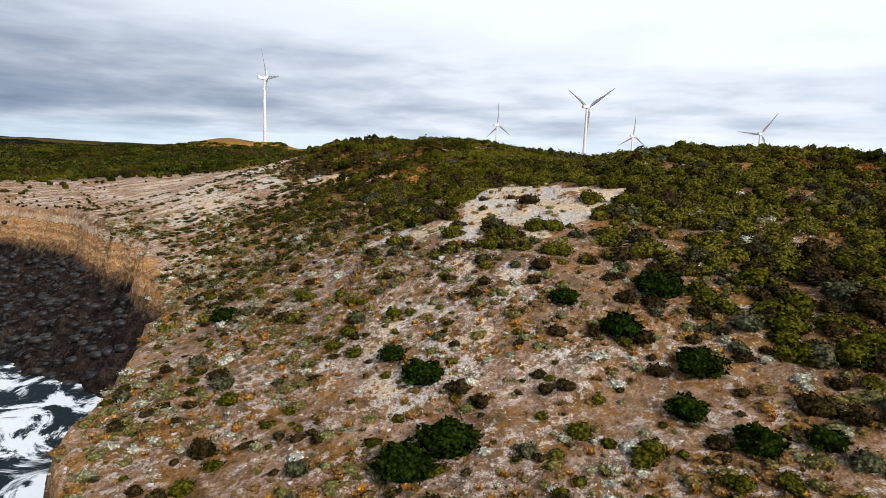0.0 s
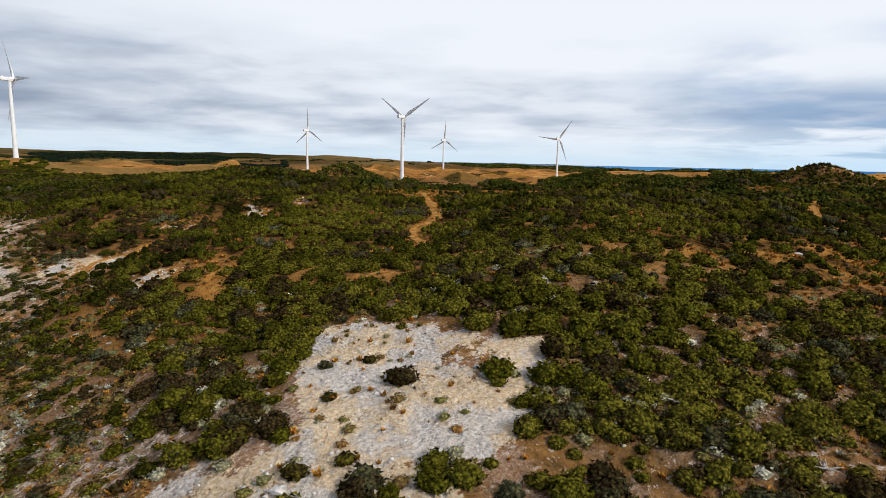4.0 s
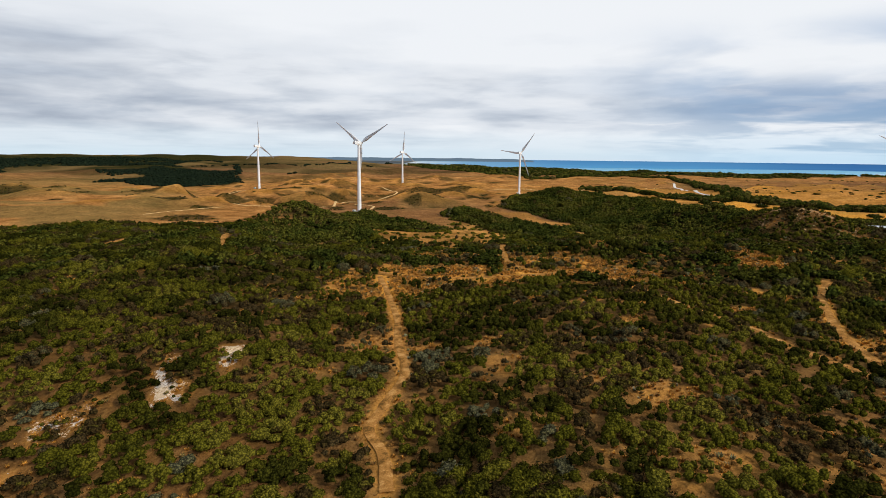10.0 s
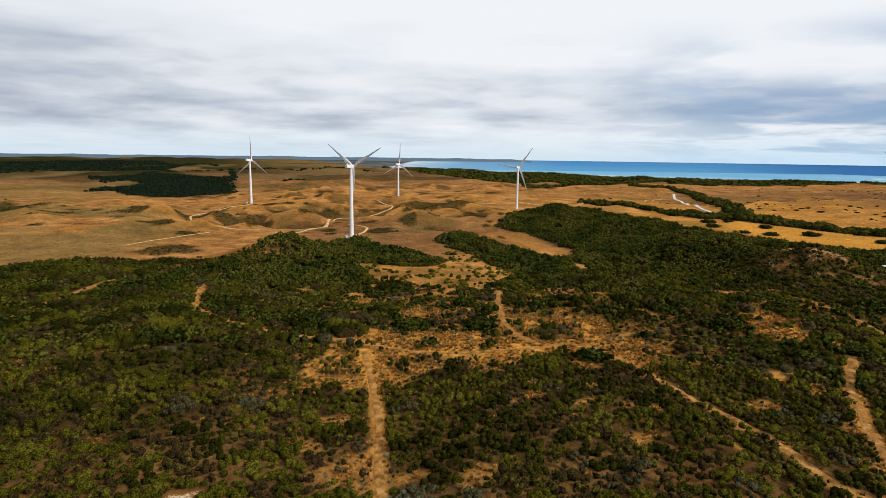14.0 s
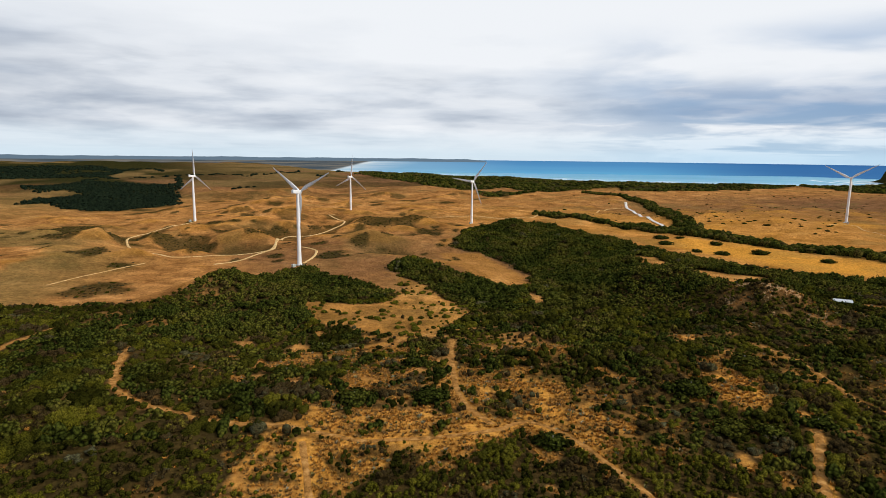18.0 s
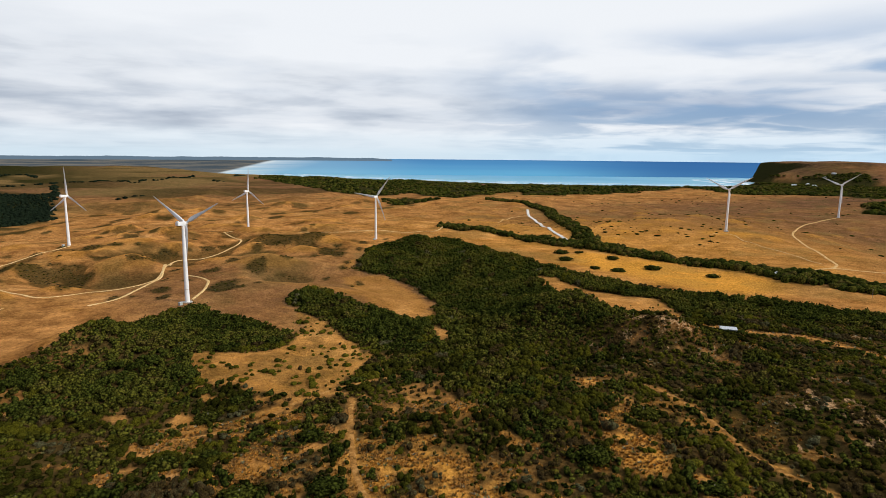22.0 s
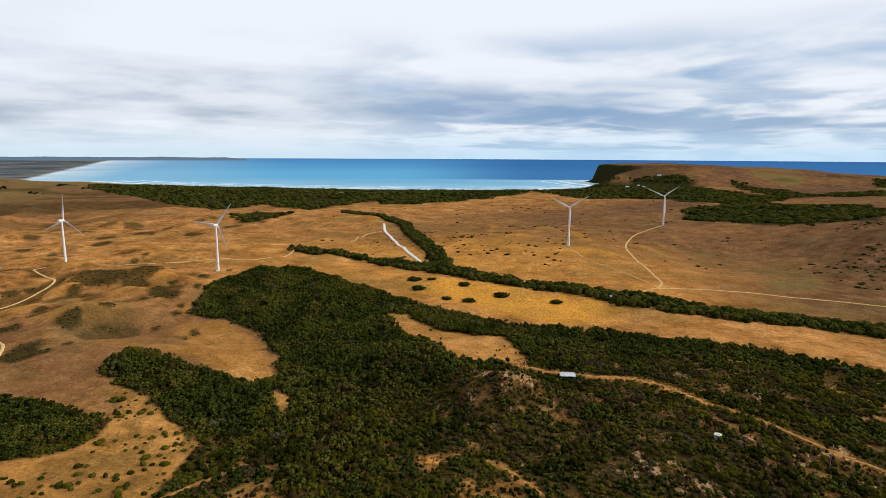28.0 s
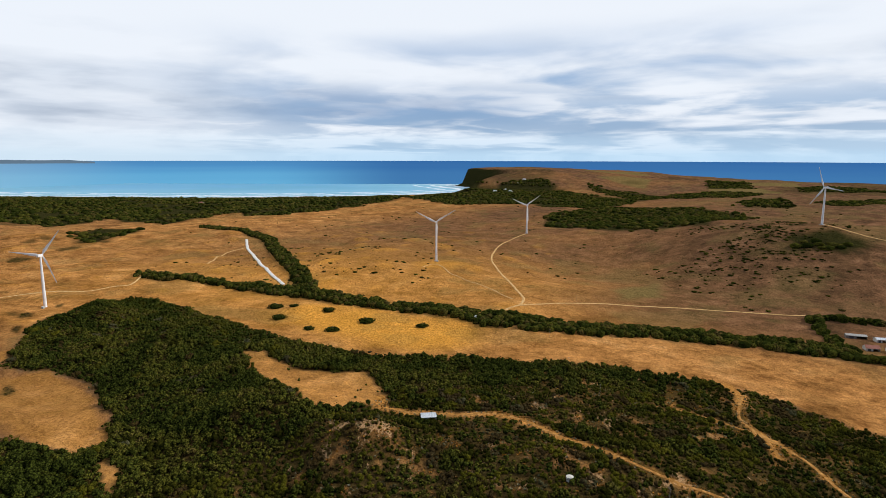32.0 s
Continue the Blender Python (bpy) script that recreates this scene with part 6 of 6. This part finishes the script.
while n < 120:
    x, y = rs.uniform(120, 240), rs.uniform(400, 640)
    if inside(VALLEY, np.array([x]), np.array([y]))[0] > 2 and fbm(np.array([x]), np.array([y]), 25, 2)[0] > 0.44:
        shrub("shrub", x, y, rs.uniform(1.1, 2.9), rs.uniform(0.15, 0.6), MIDDLE[n % 6], M_SCRUB, "small green shrub in the grassy valley floor", "shrubs in the valley")
        n += 1
# dark shrubs dotted over the farther hillsides
px, py = np.concatenate([rs.normal(1290, 130, 900), rs.uniform(740, 1250, 420), rs.uniform(1000, 2300, 620)]), np.concatenate([rs.normal(185, 75, 900), rs.uniform(600, 1100, 420), rs.uniform(-100, 1500, 620)])
m = (fbm(px, py, 60, 3) > 0.46) & (strips(FARM_TRACKS, px, py, 1, 6) < 0.5)
px, py = px[m], py[m]
rad = 1.8 + 4.8 * rs.rand(len(px)) ** 2
plant("hillside_shrubs", px, py, rad, rs.rand(len(px)), COARSE, M_WOOD, "dark shrubs dotted over dry hillsides", 41, rad * 0.6)

# ---- stones and tufts on the slope, boulders on the shelf ----
def rock_shape(seed):
    r = np.random.RandomState(seed)
    v, f = ico(1)
    cuts = r.normal(size=(7, 3))
    cuts /= np.linalg.norm(cuts, axis=1)[:, None]
    for c in cuts:
        over = np.clip(v @ c - 0.62, 0, None)
        v = v - over[:, None] * c
    return v * np.array([1.0, 0.8, 0.55]), f


ROCKS = [rock_shape(s) for s in range(6)]
px, py, r = scatter(-130, 90, 12, 300, 1.0, 31)
m = zone(px, py, 0, 160) & (shore_distance(px, py) > 2)
bare = np.zeros(px.shape)
for c in PALE[:4]:
    bare[m] = np.maximum(bare[m], within(c, px[m], py[m], 3, 5))
bare[m] = np.maximum(bare[m] * 0.8, within(SLOPE, px[m], py[m], 8, 8) * 0.22 * (0.4 + fbm(px[m], py[m], 8, 2)))
m &= r.rand(len(px)) < bare
px, py = px[m], py[m]
rad = 0.09 + 0.42 * r.rand(len(px)) ** 3.2
plant("loose_stones", px, py, rad, r.rand(len(px)), ROCKS, M_STONE, "pale broken limestone lying on the slope", 32, rad, 0.3)
px, py, r = scatter(-330, 20, -10, 330, 2.0, 33)
d = shore_distance(px, py)
m = (d < -1) & (d > -75) & (r.rand(len(px)) < 0.85 * step(-75, -20, d) * (0.3 + 0.7 * step(110, 125, py + 0 * px)))
px, py = px[m], py[m]
rad = 0.4 + 2.2 * r.rand(len(px)) ** 3
plant("shore_boulders", px, py, rad, r.rand(len(px)), ROCKS, M_BASALT, "black wet basalt boulders at the cliff foot", 34, rad, 0.25)


def outcrop(x, y, size, seed, label):
    """A limestone boulder with a few broken blocks round its foot."""
    r = np.random.RandomState(seed)
    t = new("limestone_outcrop")
    t.matrix_world = pose(x, y, float(height(x, y)), 0, 0, seed * 47 % 360)
    v, f = ROCKS[seed % 6]
    part_mesh = mesh_from("boulder", v * size + np.array([0, 0, 0.2 * size]), f, M_STONE, smooth=False)
    new("boulder", part_mesh).parent = t
    for k in range(7):
        v, f = ROCKS[(seed + k) % 6]
        a, d, q = r.rand() * 6.28, size * (0.8 + 0.7 * r.rand()), size * (0.14 + 0.22 * r.rand())
        bx, by = math.cos(a) * d, math.sin(a) * d
        c, n = math.cos(radians(seed * 47 % 360)), math.sin(radians(seed * 47 % 360))
        dz = float(height(x + bx * c - by * n, y + bx * n + by * c)) - float(height(x, y))
        new("block", mesh_from("block", v * q + np.array([bx, by, dz + 0.2 * q]), f, M_STONE, smooth=False)).parent = t
    return tagged(t, label, "rock", "outcrops")


for i, (x, y, size) in enumerate([(28, 164, 1.3), (94, 124, 1.0), (8, 85, 0.8), (1, 88, 0.9), (4, 82, 0.7), (0, 79, 0.9), (29, 78, 0.6), (22, 74, 0.6)]):
    outcrop(x, y, size, i + 1, "pale broken limestone outcrop among low shrubs")


def dead_branch(x, y, size, seed):
    """A fallen dry shrub: crooked tapering limbs spread from one root."""
    r = np.random.RandomState(seed)
    t = new("dead_shrub")
    base = float(height(x, y))
    t.matrix_world = pose(x, y, base)
    for k in range(9):
        a, n = r.rand() * 6.28, 6
        p = np.zeros((n, 3))
        for j in range(1, n):
            a += r.normal() * 0.35
            p[j] = p[j - 1] + size / n * np.array([math.cos(a), math.sin(a), 0.45 * r.rand() - 0.1 * (j > 3)])
        for j in range(n):
            p[j, 2] = max(p[j, 2] + 0.25, float(height(x + p[j, 0], y + p[j, 1])) - base + 0.06)
        bm = bmesh.new()
        rings = []
        for j in range(n):
            w = 0.055 * size * (1 - 0.85 * j / (n - 1)) + 0.012
            rings.append([bm.verts.new((p[j, 0] - math.sin(a) * w * math.cos(q), p[j, 1] + math.cos(a) * w * math.cos(q), p[j, 2] + w * math.sin(q))) for q in np.arange(5) * 1.2566])
        for u, v in zip(rings, rings[1:]):
            for j in range(5):
                bm.faces.new((u[j], u[(j + 1) % 5], v[(j + 1) % 5], v[j]))
        bmesh.ops.recalc_face_normals(bm, faces=bm.faces[:])
        part("limb", bm, M_BLEACHED, t)
    return tagged(t, "bleached dead shrub with bare crooked limbs", "dead shrub", "dead shrubs")


for i, (x, y, size) in enumerate([(39, 88, 2.2), (24, 79, 1.4), (37, 74, 1.5), (40, 72, 2.0), (60, 108, 2.2), (46, 77, 1.6), (-14, 101, 1.5), (33, 63, 1.4)]):
    dead_branch(x, y, size, i + 60)


def tuft_shape(seed):
    r = np.random.RandomState(seed)
    v, f = [], []
    for k in range(9):
        a, lean, h = r.rand() * 6.28, 0.3 + 0.5 * r.rand(), 0.7 + 0.5 * r.rand()
        c, s = math.cos(a), math.sin(a)
        b = len(v)
        v += [(-s * 0.09 + c * 0.1, c * 0.09 + s * 0.1, 0), (s * 0.09 + c * 0.1, -c * 0.09 + s * 0.1, 0), (c * lean, s * lean, h)]
        f.append((b, b + 1, b + 2))
    return np.array(v), np.array(f)


px, py, r = scatter(-60, 90, 12, 150, 0.95, 35)
m = zone(px, py, 0, 72) & (shore_distance(px, py) > 3)
bare = np.ones(px.shape)
for c in PALE[:4]:
    bare[m] *= 1 - 0.9 * within(c, px[m], py[m], 2, 4)
m &= r.rand(len(px)) < 0.55 * step(0.42, 0.58, fbm(px + 44, py, 11, 3)) * bare
px, py = px[m], py[m]
rad = 0.22 + 0.3 * r.rand(len(px))
plant("grass_tufts", px, py, rad, r.rand(len(px)), [tuft_shape(s) for s in range(5)], M_STRAW, "dry straw-coloured grass tufts", 36, rad, 0.15)

# ---- wind turbines ----
BLADE, HUB_HEIGHT = 40.0, 68.0


def blade_mesh():
    """A tapered, twisted blade along +z with an airfoil section."""
    bm = bmesh.new()
    prof = [(-0.30, 0.0), (-0.22, 0.5), (0.0, 0.62), (0.3, 0.4), (0.7, 0.0), (0.3, -0.28), (0.0, -0.42), (-0.22, -0.36)]
    rings = []
    for u, chord, thick, twist in [(0.0, 1.8, 1.8, 0), (0.05, 1.8, 1.7, 4), (0.12, 3.2, 1.1, 14), (0.2, 3.7, 0.8, 12), (0.35, 3.1, 0.55, 8),
                                   (0.55, 2.0, 0.34, 4), (0.75, 1.45, 0.22, 2), (0.92, 0.9, 0.12, 0), (0.985, 0.55, 0.07, 0), (1.0, 0.12, 0.03, 0)]:
        a = radians(twist)
        loop = []
        for px, py in prof:
            x, y = px * chord, py * thick
            loop.append(bm.verts.new((x * math.cos(a) - y * math.sin(a), x * math.sin(a) + y * math.cos(a) + 0.9 * u * u, 0.9 + u * (BLADE - 0.9))))
        rings.append(loop)
    for a, b in zip(rings, rings[1:]):
        for i in range(8):
            bm.faces.new((a[i], a[(i + 1) % 8], b[(i + 1) % 8], b[i]))
    bm.faces.new(rings[0][::-1]), bm.faces.new(rings[-1])
    bmesh.ops.recalc_face_normals(bm, faces=bm.faces[:])
    return shade(bm, 60)


def wind_turbine():
    """Tower, nacelle and three blades; the rotor faces -y of the thing."""
    t = new("wind_turbine")
    part("foundation", lathe([(4.2, -4), (4.2, 0.15), (3.9, 0.3)], 28), M_CONCRETE, t, "round concrete foundation")
    rings = [(2.10, 0.3), (2.10, 0.55), (2.02, 0.6), (1.91, 10), (1.80, 20), (1.66, 31.5), (1.52, 43), (1.37, 54.5), (1.22, 66.2)]
    tower = part("tower", lathe(rings, 28), M_TOWER, t, "tall tapered white steel tower")
    part("band", lathe([(1.93, 11.2), (1.96, 11.22), (1.955, 11.6), (1.92, 11.62)], 28), M_WALL, tower, "cream flange band")
    part("door", box(0.9, 0.12, 2.1, (0, -2.02, 1.9), 0.03), M_DARK, tower, "dark steel door")
    nac = box(3.4, 9.0, 3.5, (0, 2.4, HUB_HEIGHT), 0.55)
    for v in nac.verts:
        if v.co.y > 4:
            v.co.z = HUB_HEIGHT + (v.co.z - HUB_HEIGHT) * 0.82 + 0.25
            v.co.x *= 0.86
    nacelle = part("nacelle", shade(nac, 50), M_BLADE, t, "white rounded nacelle")
    part("cooler", box(2.2, 1.0, 0.8, (0, 5.6, HUB_HEIGHT + 2.1), 0.08), M_TOWER, nacelle)
    hub = lathe([(1.35, 0.0), (1.5, -0.7), (1.45, -1.8), (1.1, -2.8), (0.5, -3.4), (0.08, -3.55)], 20, "y")
    bmesh.ops.translate(hub, verts=hub.verts, vec=(0, -2.1, HUB_HEIGHT))
    rotor = part("hub", hub, M_BLADE, t, "white rotor hub with rounded nose")
    for k in range(3):
        part("blade", blade_mesh(), M_BLADE, rotor, "long slender white blade")
    return tagged(t, "white three-bladed wind turbine on a tall tower", "wind turbine", "wind turbines")


def set_rotor(t, angle):
    for k, b in enumerate([c for c in t.children_recursive if c.name.split(".")[0] == "blade"]):
        b.matrix_basis = Matrix.Translation((0, -3.6, HUB_HEIGHT)) @ Matrix.Rotation(radians(angle + 120 * k), 4, "Y")


first = wind_turbine()
FACE = -124     # the rotors look inland
SITES = [(153, 671, 107.3, 57), (89, 1087, 107.2, 2), (365, 1192, 100.6, -4), (498, 966, 100.7, -37), (990, 667, 114.3, 62), (1450, 683, 111.3, 66), (-200, 666, 126.0, 28), (1409, 81, 172, 20)]
for i, (x, y, hub, turn) in enumerate(SITES):
    m = pose(x, y, hub - HUB_HEIGHT, 0, 0, -FACE)
    if i == 0:
        first.matrix_basis = m
        t = first
    else:
        t = copy_thing(first, m)
    set_rotor(t, turn)


def kiosk(x, y, turn):
    """A transformer cabinet at a turbine's foot."""
    t = new("transformer_kiosk")
    t.matrix_world = pose(x, y, float(height(x, y)), 0, 0, turn)
    part("plinth", box(3.4, 2.6, 0.6, (0, 0, 0.0), 0.04), M_CONCRETE, t)
    cabinet = part("cabinet", box(3.0, 2.2, 2.2, (0, 0, 1.4), 0.05), M_GREEN, t, "pale painted steel cabinet")
    part("roof", box(3.3, 2.5, 0.18, (0, 0, 2.59), 0.05), M_ZINC, t)
    for s in (-0.75, 0.75):
        part("door", box(1.35, 0.06, 1.9, (s, -1.12, 1.4), 0.02), M_GREEN, cabinet)
    return tagged(t, "pale green transformer kiosk beside a turbine foot", "kiosk", "transformer kiosks")


for x, y in [(146, 664), (492, 960), (984, 661), (82, 1081), (359, 1186)]:
    kiosk(x, y, 30)


# ---- farm buildings and small structures ----
def shed(name, x, y, turn, sx, sy, wall_h, rise, roof_mat, wall_mat, label, category):
    """A gabled building with corrugated roof sheets, an open bay and a door."""
    t = new(name)
    t.matrix_world = pose(x, y, float(height(x, y)) - 0.1, 0, 0, turn)
    th = 0.15
    part("wall", box(sx, th, wall_h, (0, sy / 2, wall_h / 2)), wall_mat, t)
    for s in (-1, 1):
        bm = bmesh.new()
        pts = [(-sy / 2, 0), (sy / 2, 0), (sy / 2, wall_h), (0, wall_h + rise), (-sy / 2, wall_h)]
        a = [bm.verts.new((s * sx / 2, p, q)) for p, q in pts]
        b = [bm.verts.new((s * (sx / 2 - th), p, q)) for p, q in pts]
        bm.faces.new(a), bm.faces.new(b[::-1])
        for i in range(5):
            bm.faces.new((a[i], a[(i + 1) % 5], b[(i + 1) % 5], b[i]))
        bmesh.ops.recalc_face_normals(bm, faces=bm.faces[:])
        part("gable_wall", bm, wall_mat, t)
    front = part("front_wall", box(sx * 0.5, th, wall_h, (-sx * 0.25, -sy / 2, wall_h / 2)), wall_mat, t)
    part("door", box(sx * 0.22, 0.08, wall_h * 0.85, (-sx * 0.25, -sy / 2 - 0.11, wall_h * 0.43), 0.02), M_DARK, front)
    part("lintel", box(sx * 0.5, th, wall_h * 0.15, (sx * 0.25, -sy / 2, wall_h * 0.925)), wall_mat, t)
    slope, over = math.hypot(sy / 2, rise), 0.4
    for s in (-1, 1):
        bm = bmesh.new()
        n = max(10, int(sx / 0.4)) * 2
        rows = []
        for i in range(n + 1):
            px = -sx / 2 - over + (sx + 2 * over) * i / n
            dz = 0.05 if i % 2 else 0.0
            rows.append([bm.verts.new((px, s * (sy / 2 + over) * u, wall_h + rise - (rise + over * rise / (sy / 2)) * u + 0.1 + dz)) for u in (0, 1)])
        for a, b in zip(rows, rows[1:]):
            bm.faces.new((a[0], a[1], b[1], b[0]))
        bmesh.ops.recalc_face_normals(bm, faces=bm.faces[:])
        bmesh.ops.solidify(bm, geom=bm.faces[:], thickness=0.04)
        part("roof", bm, roof_mat, t)
    return tagged(t, label, category)


shed("shed", 434, 346, -52, 10, 7.5, 3.0, 0.9, M_ZINC, M_ZINC, "small corrugated iron shed beside a grassy track", "shed")
shed("farm_shed", 703, 441, 70, 9, 6, 2.8, 1.2, M_ZINC, M_WALL, "small pale farm building by a hedge gate", "shed")
shed("farmhouse", 842, 54, -75, 13, 9, 3.2, 2.4, M_ROOF, M_WALL, "cream farmhouse with a red-brown roof", "house")
shed("farm_shed", 887, 64, -80, 20, 8, 3.2, 1.2, M_CONCRETE, M_TIMBER, "grey metal farm shed among paddocks", "shed")
shed("farm_shed", 882, 42, -70, 11, 8, 3.4, 1.4, M_ZINC, M_WALL, "pale farm outbuilding with a metal roof", "shed")
shed("farmhouse", 844, 34, -75, 14, 9, 3.4, 2.6, M_ROOF, M_WALL, "second cream house with a red roof among trees", "house")
shed("beach_house", 1800, 2305, 60, 60, 22, 7, 5, M_ROOF, M_WALL, "long low house on a rise behind the beach", "house")
for i, (x, y) in enumerate([(3420, 1615), (3530, 1580), (3305, 1530), (3620, 1575), (3295, 1625)]):
    shed("cottage", x, y, 30 * i, 22, 12, 5, 4, M_ZINC, M_WALL, "white cottage below the headland", "house")


def water_tank(x, y):
    t = new("water_tank")
    t.matrix_world = pose(x, y, float(height(x, y)) - 0.1)
    part("wall", lathe([(1.9, 0), (1.9, 0.7), (1.95, 0.75), (1.9, 0.8), (1.9, 1.5), (1.95, 1.55), (1.9, 1.6), (1.9, 2.3)], 28), M_CONCRETE, t)
    part("lid", lathe([(2.0, 2.3), (2.0, 2.42), (0.4, 2.75), (0.1, 2.8)], 28), M_WALL, t, "pale shallow conical lid")
    return tagged(t, "round pale concrete water tank among shrubs", "tank")


water_tank(388, 231)


def power_pole(x, y, turn, high=9.5):
    t = new("power_pole")
    t.matrix_world = pose(x, y, float(height(x, y)) - 0.3, 0, 0, turn)
    part("post", lathe([(0.17, 0), (0.13, high)], 10), M_TIMBER, t, "grey timber post")
    arm = part("crossarm", box(2.2, 0.12, 0.14, (0, 0.15, high - 0.6), 0.01), M_TIMBER, t)
    for s in (-0.95, 0, 0.95):
        part("insulator", lathe([(0.03, high - 0.53), (0.08, high - 0.48), (0.05, high - 0.4), (0.08, high - 0.35), (0.03, high - 0.28)], 8), M_CONCRETE, arm).location = (s, 0.15, 0)
    return tagged(t, "grey timber power pole with a crossarm", "power pole", "power poles")


for x, y in [(536, 255), (401, 183), (858, 373), (600, 300), (690, 350)]:
    power_pole(x, y, 50)
